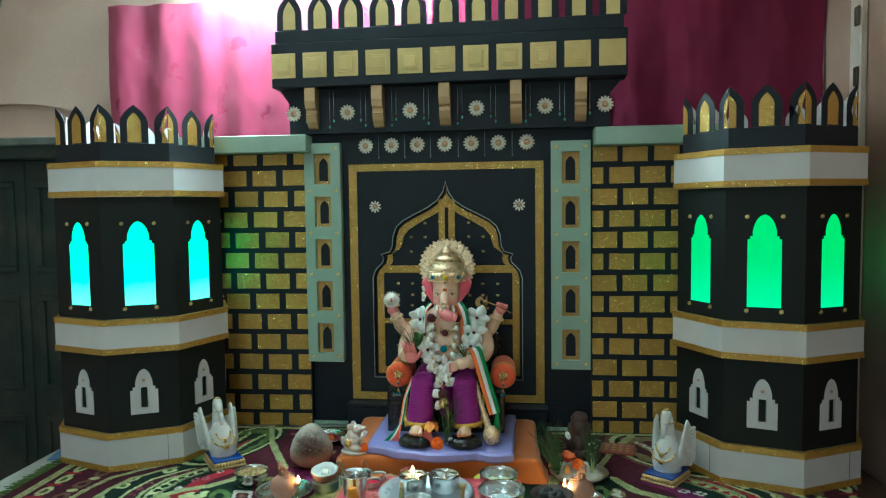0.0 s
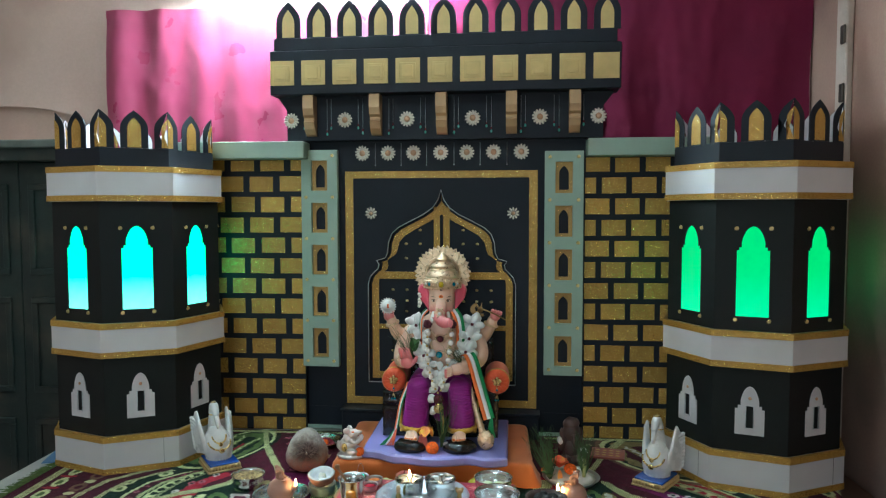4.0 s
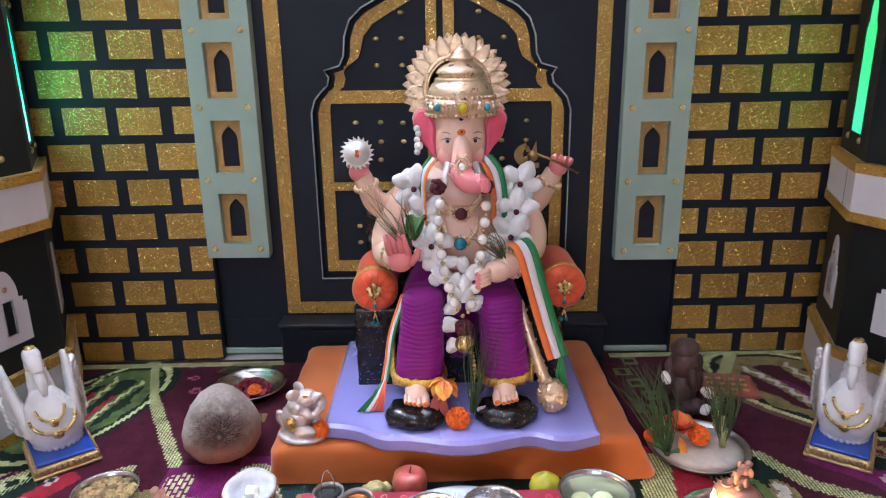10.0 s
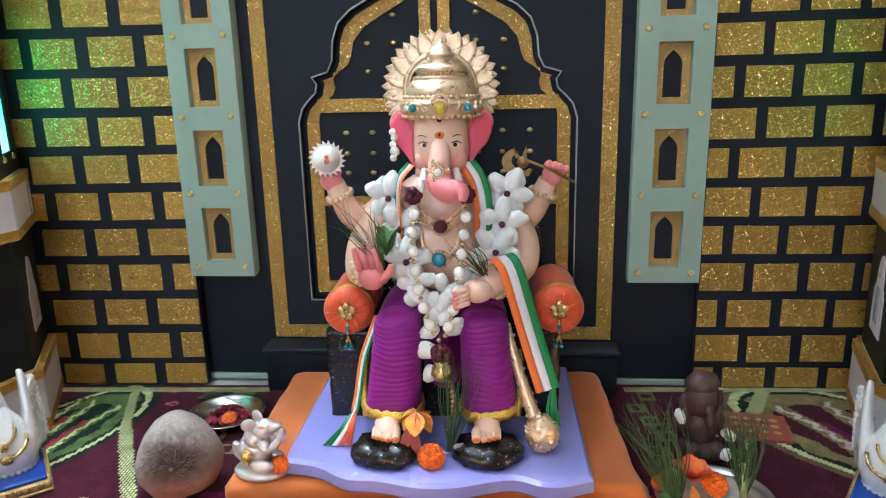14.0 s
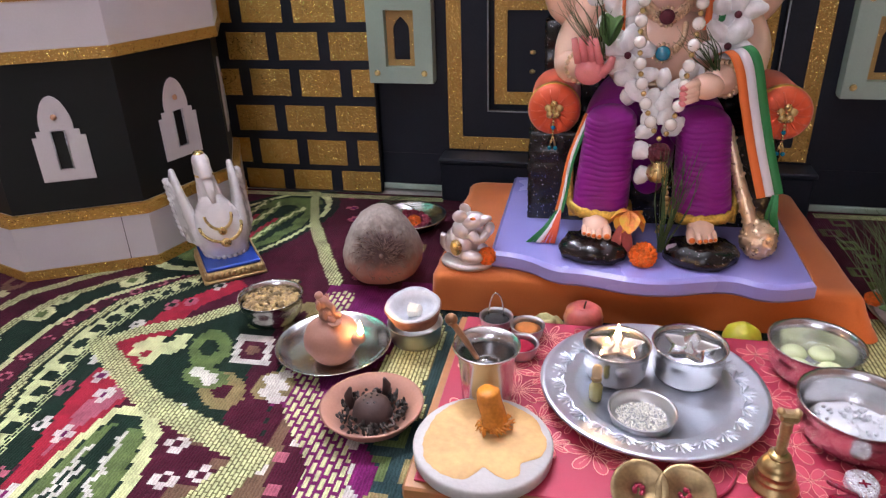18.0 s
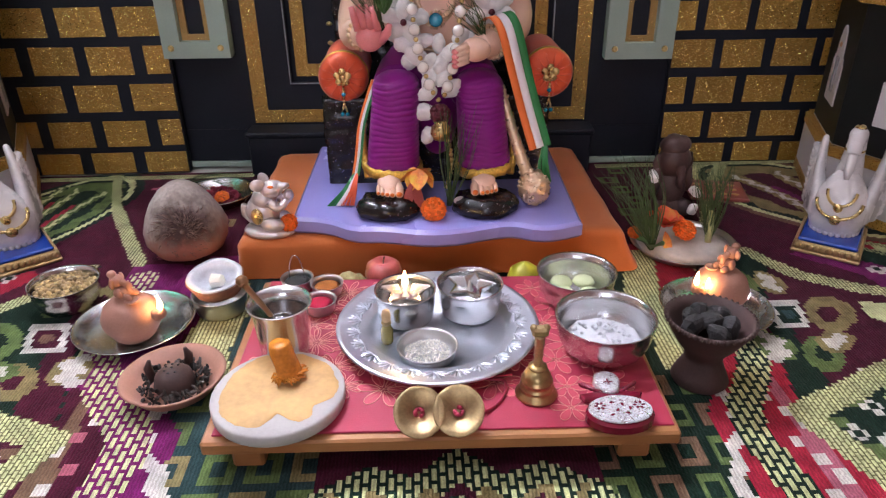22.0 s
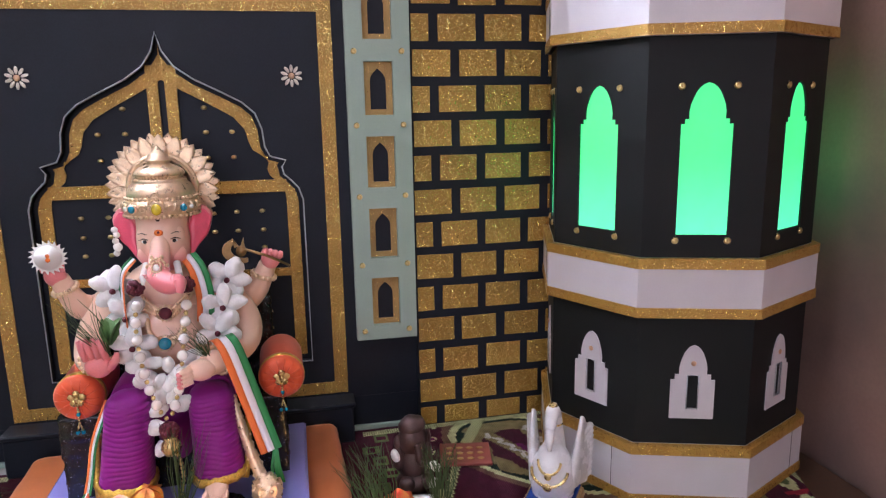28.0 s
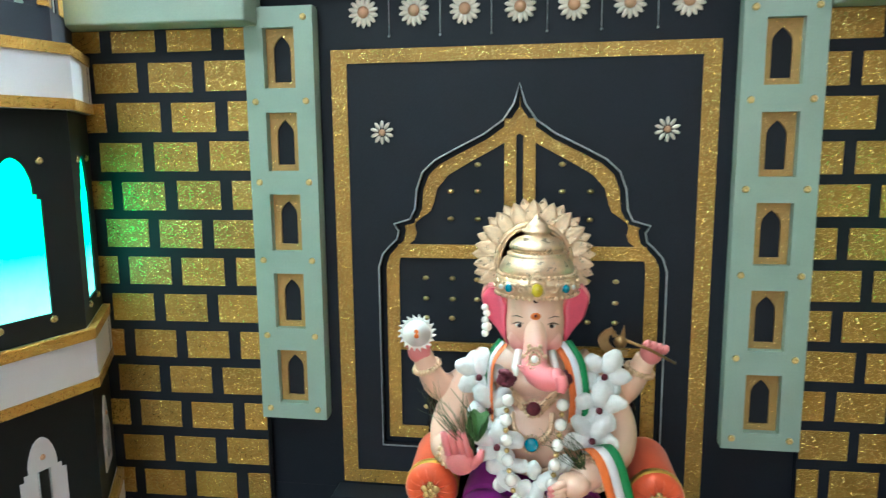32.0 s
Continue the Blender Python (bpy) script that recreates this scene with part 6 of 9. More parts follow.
# mace leaning by the knee
rnd = random.Random(3)
shaft = glide([(CX + 0.116, 2.46, 0.318), (CX + 0.137, 2.43, 0.24), (CX + 0.163, 2.400, 0.166)], 14)
g.tube(shaft, [0.0065 + 0.0065 * i / len(shaft) + 0.0006 * rnd.uniform(-1, 1) for i in range(len(shaft))], 14)
for i in range(2, len(shaft) - 2, 3):
    for q in range(5):
        a = 2 * math.pi * q / 5 + i
        r = 0.0068 + 0.0065 * i / len(shaft)
        p = shaft[i]
        g.ball((p[0] + r * math.cos(a), p[1] + r * math.sin(a), p[2] + rnd.uniform(-0.004, 0.004)), (0.0022, 0.0022, 0.0034), nu=5, nv=4)
# its crumpled-foil head
first = len(g.v)
g.ball((CX + 0.174, 2.383, 0.146), (0.029, 0.028, 0.033), nu=30, nv=22)
for i in range(first, len(g.v)):
    p = Vector(g.v[i])
    d = (p - Vector((CX + 0.174, 2.383, 0.146))).normalized()
    g.v[i] = tuple(p + d * (0.0055 * noise.noise(p * 130) + 0.003 * noise.noise(p * 290)))
for k in range(54):
    a, b = rnd.uniform(0, 6.28), rnd.uniform(-1, 0.9)
    c = math.sqrt(1 - b * b)
    g.ball((CX + 0.174 + 0.028 * c * math.cos(a), 2.383 + 0.027 * c * math.sin(a), 0.146 + 0.032 * b), (rnd.uniform(0.002, 0.005), 0.004, rnd.uniform(0.002, 0.005)), nu=5, nv=4)
g.lathe([(0.012, 0.0), (0.007, -0.008), (0, -0.013)], 8, place(CX + 0.176, 2.381, 0.1205))
# ear pendant of pearls
g.now = S_SILVER
for k, z in enumerate((0.652, 0.642, 0.630, 0.618, 0.606)):
    g.ball((CX - 0.082 + 0.003 * (k % 2), 2.535, z), 0.0065 if k != 3 else 0.009, nu=8, nv=6)
statue = thing("seated_statue", "painted clay elephant-headed statue with gold crown, seated on a black throne", "statue", geo=g, mats=SM)


# ---- dress and offerings on the statue ----
COTTON = material("cotton_wool", (0.84, 0.83, 0.82), 1.0, vary=0.08, scale=90, fine=420, bump=0.9, sheen=0.6, spec=0.1)
PEARL = material("pearl", (0.86, 0.82, 0.77), 0.2, vary=0.04, scale=60, bump=0.0, coat=1.0)
RED_CLOTH = material("red_orange_satin", (0.72, 0.09, 0.02), 0.5, vary=0.1, scale=20, fine=500, bump=0.15, sheen=0.2)
SAFFRON = material("saffron_ribbon", (0.78, 0.17, 0.03), 0.45, vary=0.06, scale=30, fine=600, bump=0.1)
RIB_WHITE = material("white_ribbon", (0.75, 0.72, 0.76), 0.45, vary=0.05, scale=30, fine=600, bump=0.1)
RIB_GREEN = material("green_ribbon", (0.012, 0.20, 0.055), 0.45, vary=0.06, scale=30, fine=600, bump=0.1)
GRASS = material("grass_blade", (0.045, 0.085, 0.022), 0.55, vary=0.3, scale=40, fine=300, bump=0.1)
LEAF = material("leaf_green", (0.11, 0.21, 0.07), 0.45, vary=0.25, scale=40, fine=300, bump=0.2)
MARIGOLD = material("marigold_petals", (0.80, 0.145, 0.006), 0.7, vary=0.3, scale=80, fine=400, bump=0.3, per_piece=0.3)
PETAL = material("orange_hibiscus", (0.78, 0.24, 0.05), 0.6, vary=0.35, scale=35, fine=300, bump=0.2, dirt=((0.75, 0.50, 0.05), 40))
PETAL_FIRE = material("orange_red_hibiscus", (0.74, 0.075, 0.035), 0.6, vary=0.3, scale=35, fine=300, bump=0.2, dirt=((0.70, 0.30, 0.04), 30))
PETAL_RED = material("dry_red_petal", (0.33, 0.06, 0.05), 0.6, vary=0.3, scale=35, fine=300, bump=0.2)
STEEL = material("stainless_steel", (0.68, 0.68, 0.68), 0.23, 1.0, 0.05, 20, 300, 0.02)
STEEL_DULL = material("worn_steel", (0.62, 0.62, 0.63), 0.32, 1.0, 0.08, 25, 300, 0.05)
BRASS = material("old_brass", (0.46, 0.34, 0.17), 0.42, 0.85, 0.3, 40, 300, 0.15)
CLAY = material("terracotta", (0.34, 0.165, 0.115), 0.7, vary=0.15, scale=25, fine=250, bump=0.25)
CLAY_DARK = material("dark_clay", (0.055, 0.028, 0.023), 0.75, vary=0.3, scale=20, fine=250, bump=0.3)
CHAR = material("charcoal", (0.018, 0.016, 0.016), 0.8, vary=0.5, scale=60, fine=300, bump=0.8)
ASH = material("burnt_flakes", (0.055, 0.047, 0.042), 0.9, vary=0.5, scale=60, fine=300, bump=0.8, per_grain=0.7)
FLAME = lamp_matter("flame", (1.0, 0.60, 0.20), 110)


def bolster(x, y, z, s):
    b = thing("bolster_cushion", "orange satin bolster with a gold charm, beside the statue", "cushion", place(x, y, z), "bolster cushions")
    g = Geo().lathe([(0.0, -0.004), (0.012, -0.002), (0.030, -0.006), (0.042, 0.0), (0.047, 0.010), (0.046, 0.05), (0.047, 0.15), (0.044, 0.165), (0.0, 0.168)], 28, pose(0, 0, 0, -90, 0, 0))
    for k in range(14):
        a = 2 * math.pi * k / 14
        g.tube([(0.008 * math.cos(a), -0.0005, 0.008 * math.sin(a)), (0.026 * math.cos(a), -0.0065, 0.026 * math.sin(a)), (0.041 * math.cos(a), -0.001, 0.041 * math.sin(a))], [0.001, 0.002, 0.001], 5)
    part("cover", g, RED_CLOTH, b)
    part("gold_band", Geo().lathe([(0.0478, 0.012), (0.0482, 0.020), (0.0478, 0.028)], 28, pose(0, 0, 0, -90, 0, 0)), GOLD_LACE, b)
    g = Geo()
    for k in range(5):
        a = 2 * math.pi * k / 5 + 0.3
        g.ball((0.0105 * math.cos(a), -0.009, 0.0105 * math.sin(a) + 0.004), (0.0072, 0.003, 0.0072), nu=8, nv=6)
    g.ball((0, -0.011, 0.004), 0.004, nu=8, nv=6)
    charm = part("gold_charm", g, STUD_GOLD, b)
    g = Geo()
    for k in range(6):
        g.ball((0, -0.009, -0.010 - 0.006 * k), 0.0028, nu=6, nv=5)
    for dx in (-0.005, 0.005):
        g.tube([(0, -0.009, -0.044), (dx, -0.009, -0.062)], 0.0018, 5)
    part("bead_string", g, STUD_GOLD, charm)
    for dx, dz, r in ((0, -0.028, 0.0045), (-0.005, -0.066, 0.0042), (0.005, -0.066, 0.0042)):
        part("teal_bead", Geo().ball((dx, -0.009, dz), r, nu=8, nv=6), GEM_TEAL, charm)


bolster(-0.424, 2.505, 0.325, -1)
bolster(-0.034, 2.505, 0.325, 1)

# cotton garland
garland = thing("cotton_garland", "white cotton-wool garland with dark centres over the shoulders", "garland")
rnd = random.Random(11)


def tuft(c, r, parent, turn=None):
    g = Geo()
    q = Euler((rnd.uniform(-0.6, 0.6), rnd.uniform(0, 3.1) if turn is None else turn, rnd.uniform(-0.6, 0.6))).to_matrix()
    g.ball(c, (r * 0.78, r * 0.72, r * 1.22), None, 16, 12, q)
    g.v = [tuple(Vector(p) + 0.0030 * noise.noise_vector(Vector(p) * 75) + 0.0012 * noise.noise_vector(Vector(p) * 260)) for p in g.v]
    return part("cotton_tuft", g, COTTON, parent)


def cotton_flower(x, y, z, r=0.022, n=5, a0=0.0):
    f = part("flower_centre", Geo().ball((x, y - 0.016, z), (0.006, 0.005, 0.006), nu=9, nv=7), GEM_MAROON, garland, "dark maroon centre")
    for k in range(n):
        a = a0 + 2 * math.pi * k / n
        tuft((x + r * math.sin(a), y + 0.004 * (k % 2), z + r * math.cos(a)), r * 0.80, f, a)


for x, y, z, a in ((-0.338, 2.515, 0.538, 0.2), (-0.318, 2.50, 0.485, 0.7), (-0.306, 2.475, 0.432, 0.1), (-0.128, 2.525, 0.542, 0.5), (-0.138, 2.50, 0.492, 0.1), (-0.150, 2.485, 0.445, 0.6)):
    cotton_flower(x, y, z, 0.0245, 5, a)
for x, y, z, r in ((-0.352, 2.53, 0.560, 0.015), (-0.108, 2.54, 0.560, 0.016), (-0.11, 2.53, 0.515, 0.014), (-0.305, 2.475, 0.392, 0.017), (-0.284, 2.462, 0.372, 0.019), (-0.262, 2.455, 0.358, 0.018), (-0.240, 2.452, 0.362, 0.017), (-0.222, 2.455, 0.380, 0.017), (-0.205, 2.46, 0.405, 0.016), (-0.262, 2.448, 0.334, 0.017), (-0.238, 2.448, 0.338, 0.016), (-0.222, 2.445, 0.318, 0.017), (-0.322, 2.49, 0.41, 0.015),
                   (-0.268, 2.443, 0.310, 0.016), (-0.274, 2.435, 0.278, 0.019), (-0.268, 2.430, 0.235, 0.016), (-0.19, 2.47, 0.40, 0.015), (-0.30, 2.47, 0.36, 0.014), (-0.245, 2.46, 0.395, 0.015), (-0.27, 2.462, 0.40, 0.015)):
    tuft((x, y, z), r * 1.08, garland)

# pearl string with a pendant
pearls = thing("pearl_necklace", "long string of white pearls with small gold beads", "necklace")
line = glide([(-0.286, 2.452, 0.535), (-0.291, 2.437, 0.485), (-0.286, 2.427, 0.415), (-0.273, 2.414, 0.360), (-0.258, 2.407, 0.322), (-0.246, 2.404, 0.308), (-0.235, 2.407, 0.322), (-0.220, 2.414, 0.372), (-0.211, 2.427, 0.431), (-0.203, 2.440, 0.487), (-0.199, 2.452, 0.525)], 40)
run, last, k = 0.0, line[0], 0
pearl_mesh = Geo().ball((0, 0, 0), 0.0102, nu=16, nv=11).mesh("pearl", PEARL)
gold_mesh = Geo().ball((0, 0, 0), 0.0045, nu=8, nv=6).mesh("gold_bead", STUD_GOLD)
for q in line:
    run += (q - last).length
    last = q
    if run >= 0.0152:
        run = 0.0
        part("pearl" if k % 2 == 0 and abs(q.x + 0.246) > 0.012 else "gold_bead", pearl_mesh if k % 2 == 0 and abs(q.x + 0.246) > 0.012 else gold_mesh, None, pearls, "", place(q.x, q.y, q.z))
        k += 1
g = Geo()
for k in range(40):
    a, b = rnd.uniform(0, 6.28), rnd.uniform(-1, 1)
    c = math.sqrt(1 - b * b)
    g.ball((-0.246 + 0.014 * c * math.cos(a), 2.404 + 0.010 * c * math.sin(a), 0.284 + 0.012 * b), 0.006, nu=6, nv=5)
part("pompom", g, GEM_MAROON, pearls, "dark maroon tufted pompom")
for k in range(11):
    part("gold_bead", gold_mesh, None, pearls, "", place(-0.232 - 0.0012 * k + 0.012 * math.sin(k / 4), 2.395 - 0.001 * k, 0.236 - 0.0085 * k))
part("pot_pendant", Geo().lathe([(0.0, -0.028), (0.013, -0.026), (0.019, -0.014), (0.017, -0.003), (0.011, 0.003), (0.014, 0.008), (0.0, 0.008)], 20, place(-0.245, 2.404, 0.262)), STUD_GOLD, pearls)
for x in (-0.292, -0.200):
    g = Geo()
    for k in range(36):
        a, b = rnd.uniform(0, 6.28), rnd.uniform(-1, 1)
        c = math.sqrt(1 - b * b)
        g.ball((x + 0.013 * c * math.cos(a), 2.474 + 0.008 * c * math.sin(a), 0.548 + 0.012 * b), 0.0055, nu=6, nv=5)
    part("pompom", g, GEM_MAROON, pearls)


# tricolour ribbon
def ribbon(pts, wide, side, parent):
    """Three stripes side by side along a line."""
    mid = glide(pts, 7)
    s = Vector(side).normalized()
    for k, m in ((-1, SAFFRON), (0, RIB_WHITE), (1, RIB_GREEN)):
        g = Geo()
        rows = []
        for i, q in enumerate(mid):
            a, b = q + s * wide * (k / 3 - 1 / 6), q + s * wide * (k / 3 + 1 / 6)
            d = Vector((0, 0.0016, 0))
            rows.append([tuple(a), tuple((a + b) / 2 + Vector((0, -0.0008, 0))), tuple(b), tuple(b + d), tuple(a + d)])
        g.strip(rows, closed=True)
        part("stripe", g, m, parent)


rib = thing("tricolour_ribbon", "saffron, white and green satin ribbon draped over the wrist", "ribbon")
ribbon([(-0.152, 2.475, 0.432), (-0.140, 2.440, 0.446), (-0.124, 2.425, 0.425), (-0.105, 2.425, 0.360), (-0.085, 2.420, 0.290), (-0.062, 2.405, 0.215)], 0.042, (1, 0.1, 0.25), rib)
g = Geo()
for k in range(22):
    dx = rnd.uniform(-0.009, 0.009)
    g.tube([(-0.062 + dx * 0.5 + 0.008, 2.405, 0.217), (-0.056 + dx, 2.40, 0.185), (-0.052 + dx * 1.4, 2.395, 0.150)], 0.0014, 4)
part("tassel", g, RIB_GREEN, rib)
rib2 = thing("tricolour_ribbon", "saffron, white and green ribbon round the neck", "ribbon")
ribbon([(-0.200, 2.520, 0.598), (-0.180, 2.500, 0.57), (-0.170, 2.497, 0.52), (-0.172, 2.492, 0.47)], 0.034, (1, 0.15, 0.2), rib2)
ribbon([(-0.298, 2.520, 0.596), (-0.318, 2.500, 0.57), (-0.322, 2.497, 0.52), (-0.320, 2.49, 0.47)], 0.034, (-0.45, 0.85, 0.1), rib2)
rib3 = thing("tricolour_ribbon", "tasselled end of ribbon hanging by the throne", "ribbon")
ribbon([(-0.362, 2.470, 0.33), (-0.388, 2.445, 0.26), (-0.398, 2.43, 0.20), (-0.405, 2.42, 0.165)], 0.016, (1, -0.5, 0), rib3)
for dx, m in ((-0.008, RIB_GREEN), (0.0, RIB_WHITE), (0.009, RED_CLOTH), (0.004, RED_CLOTH)):
    g = Geo()
    for k in range(16):
        j = rnd.uniform(-0.004, 0.004)
        g.tube([(-0.405 + dx * 0.4, 2.42, 0.168), (-0.418 + dx + j, 2.405, 0.140), (-0.436 + dx * 2 + j * 2, 2.392, 0.1145)], [0.0013, 0.0018, 0.001], 4)
    part("tassel", g, m, rib3)


def blades(name, label, base, tip, n, spread_, seed, group="grass offerings", bend=0.03):
    """A tied bunch of long thin grass blades."""
    r = random.Random(seed)
    t = thing(name, label, "grass", group=group)
    base, tip = Vector(base), Vector(tip)
    for k in range(n):
        e = tip + Vector((r.uniform(-1, 1) * spread_, r.uniform(-0.6, 0.3) * spread_, r.uniform(-0.7, 0.4) * spread_))
        m = (base + e) / 2 + Vector((r.uniform(-1, 1), r.uniform(-1, 0.2), r.uniform(0, 1))) * bend * 0.5
        b = base + Vector((r.uniform(-1, 1), r.uniform(-1, 1), 0)) * 0.004
        g = Geo()
        g.tube(glide([b, m, e], 4), [0.0012, 0.0013, 0.0013, 0.0012, 0.0011, 0.0009, 0.0007, 0.0005, 0.0003], 4, squash=0.4)
        part("blade", g, GRASS, t)
    return t


blades("grass_bunch", "bunch of long green grass held in the open palm", (-0.345, 2.452, 0.425), (-0.385, 2.44, 0.535), 26, 0.05, 1)
blades("grass_bunch", "small dark tuft of grass on the chest", (-0.165, 2.44, 0.405), (-0.215, 2.435, 0.475), 22, 0.028, 2)
blades("grass_bunch", "bunch of grass standing between the feet", (-0.232, 2.365, 0.122), (-0.215, 2.40, 0.285), 30, 0.05, 3)


def leaf_part(c, length, wide, turn, mat, parent, name="leaf"):
    g = Geo()
    rows = []
    for i in range(7):
        u = i / 6
        w = wide * math.sin(math.pi * min(1, u * 0.96 + 0.02)) ** 0.8
        rows.append([(-w / 2, u * length, 0.25 * w), (0, u * length, 0.06 * length * math.sin(3 * u)), (w / 2, u * length, 0.25 * w)])
    g.strip(rows)
    g.strip([[(x, y, z - 0.0008) for x, y, z in r[::-1]] for r in rows])
    return part(name, g, mat, parent, "", Matrix.Translation(c) @ turn)


marigold_petal = Geo().ball((0, 0, 0), (0.26, 0.21, 0.075), nu=7, nv=5).mesh("petal", MARIGOLD)


def marigold(c, r, label, tilt=0.0):
    m = thing("marigold", label, "flower", Matrix.Translation(c) @ pose(0, 0, 0, tilt, 0, 0), "marigolds")
    rr = random.Random(int(c[0] * 1000) + 77)
    for ring_, n, zz in ((1.0, 20, 0.10), (0.86, 18, 0.30), (0.68, 16, 0.48), (0.48, 13, 0.62), (0.28, 9, 0.72), (0.08, 4, 0.76)):
        for k in range(n):
            a = 2 * math.pi * k / n + ring_ * 3
            part("petal", marigold_petal, None, m, "", pose(r * 0.80 * ring_ * math.cos(a), r * 0.80 * ring_ * math.sin(a), r * zz, rr.uniform(-35, 35), rr.uniform(-40, 10), math.degrees(a)) @ Matrix.Scale(r, 4))
    return m


marigold((-0.262, 2.335, 0.128), 0.023, "orange marigold head at the statue's feet", 70)
hib = thing("hibiscus", "wilting orange and yellow hibiscus between the feet", "flower", place(-0.288, 2.372, 0.195))
for k, (a, b) in enumerate(((-60, 30), (-20, 60), (30, 20), (75, 50), (130, 10), (-110, 30), (180, 50))):
    leaf_part((0, -0.01, 0), 0.042, 0.034, pose(0, 0, 0, -70 + b * 0.6, 0, a), PETAL, hib, "petal")
for a in (-14, 10):
    leaf_part((-0.008, -0.02, -0.015), 0.062, 0.018, pose(0, 0, 0, -80, a, 180 + a), PETAL_RED, hib, "dry_petal")
lf = thing("leaf_sprig", "green leaves tucked into the palm's grass", "leaves", place(-0.338, 2.44, 0.45))
for a, b in ((20, 30), (-40, 10), (70, 40), (-80, 20)):
    leaf_part((0, 0, 0), 0.052, 0.034, pose(0, 0, 0, 55 + b * 0.5, 0, a), LEAF, lf)
tagged(leaf_part((-0.213, 2.340, 0.150), 0.026, 0.018, pose(0, 0, 0, -60, 0, 20), RIB_WHITE, None, "petal"), "pale fallen petal by the foot pad", "petal")

# ---- low table with the red cloth ----
PINE = material("honey_wood", (0.34, 0.145, 0.048), 0.45, vary=0.2, scale=9, fine=120, bump=0.08, stretch=(1, 9, 9))
CLOTH_RED = material("crimson_printed_cloth", (0.36, 0.010, 0.042), 0.55, vary=0.12, scale=20, fine=600, bump=0.2, sheen=0.15)
PRINT_ROSE = material("rose_print", (0.50, 0.055, 0.085), 0.55, vary=0.15, scale=40, fine=600, bump=0.1)
PRINT_PINK = material("pink_print", (0.84, 0.42, 0.32), 0.55, vary=0.15, scale=40, fine=600, bump=0.1)
TX0, TX1, TY0, TY1 = -0.556, 0.026, 1.832, 2.215
TABLE_TURN = pose(-0.265, 2.02, 0.0095, 0, 0, -1.1) @ pose(0.265, -2.02, 0)
table = thing("low_table", "low wooden worship table on short feet", "low table", TABLE_TURN)
part("tabletop", Geo().box(TX0, TX1, TY0, TY1, 0.026, 0.0455, 0.003), PINE, table)
for x in (TX0 + 0.05, TX1 - 0.05):
    for y in (TY0 + 0.03, TY1 - 0.03):
        part("foot", Geo().box(x - 0.020, x + 0.020, y - 0.016, y + 0.016, -0.0085, 0.0255, 0.004), PINE, table)
cloth = thing("table_cloth", "crimson cloth with printed lilies on the low table", "cloth", TABLE_TURN)
g = Geo().box(TX0 + 0.012, TX1 - 0.006, TY0 + 0.012, TY1 - 0.004, 0.0456, 0.0485, 0.001)
part("fabric", g, CLOTH_RED, cloth)
rr = random.Random(8)


def petal_loop(cx_, cy_, a, r0, r1, w, z):
    n = 14
    out = []
    for q in range(n):
        t = 2 * math.pi * q / n
        u = 0.5 - 0.5 * math.cos(t)
        r, side = r0 + (r1 - r0) * u, w * math.sin(t) * (0.55 + 0.45 * u)
        out.append((cx_ + r * math.cos(a) - side * math.sin(a), cy_ + r * math.sin(a) + side * math.cos(a), z))
    return out


fill, edge = Geo(), Geo()
for i in range(11):
    for j in range(7):
        c = (TX0 + 0.048 + 0.050 * i + 0.018 * (j % 2) + rr.uniform(-0.01, 0.01), TY0 + 0.043 + 0.050 * j + rr.uniform(-0.008, 0.008))
        if not (TX0 + 0.045 < c[0] < TX1 - 0.045 and TY0 + 0.045 < c[1] < TY1 - 0.04):
            continue
        a0, big, kind_ = rr.uniform(0, 6.3), rr.choice((0.026, 0.032, 0.036)), rr.random()
        petals = 8 if kind_ < 0.45 else 6
        for k in range(petals):
            a = a0 + 2 * math.pi * k / petals
            loop = petal_loop(c[0], c[1], a, big * 0.14, big, big * (0.17 if petals == 8 else 0.26), 0.0487)
            if kind_ > 0.12:
                fill.put([(x, y, 0.0486 + 0.00001 * (7 * i + j)) for x, y, _ in loop], [tuple(range(len(loop)))])
            edge.tube(loop, 0.0008, 3, closed=True)
            edge.tube([(c[0], c[1], 0.0488), (c[0] + big * 0.75 * math.cos(a), c[1] + big * 0.75 * math.sin(a), 0.0488)], 0.0004, 3)
tagged(part("petal_print", fill, PRINT_ROSE, cloth), kind="stuff")
tagged(part("outline_print", edge, PRINT_PINK, cloth), kind="stuff")
TOP = 0.0587

# ---- vessels ----


def vessel(name, label, category, x, y, z, outer, inner, mat, group="", n=32, body="bowl"):
    """A turned vessel with a wall: outer profile up, inner profile down."""
    t = thing(name, label, category, place(x, y, z), group)
    part(body, Geo().lathe(list(outer) + list(inner), n), mat, t)
    return t


def bowl_profile(r, h, foot=0.55, t=0.0018, lip=0.002):
    out = [(0, 0.0005), (r * foot, 0.0005)] + [(r * (foot + (1 - foot) * math.sin(u * math.pi / 2) ** 0.8), h * (1 - math.cos(u * math.pi / 2)) ** 1.0) for u in (0.2, 0.4, 0.6, 0.8)] + [(r, h - lip), (r + lip, h - lip * 0.5), (r + lip, h)]
    inn = [(r - t, h - lip)] + [(r * (foot + (1 - foot) * math.sin(u * math.pi / 2) ** 0.8) - t, h * (1 - math.cos(u * math.pi / 2)) + t) for u in (0.8, 0.6, 0.4, 0.2)] + [(r * foot - t, t + 0.0005), (0, t + 0.0005)]
    return out, inn


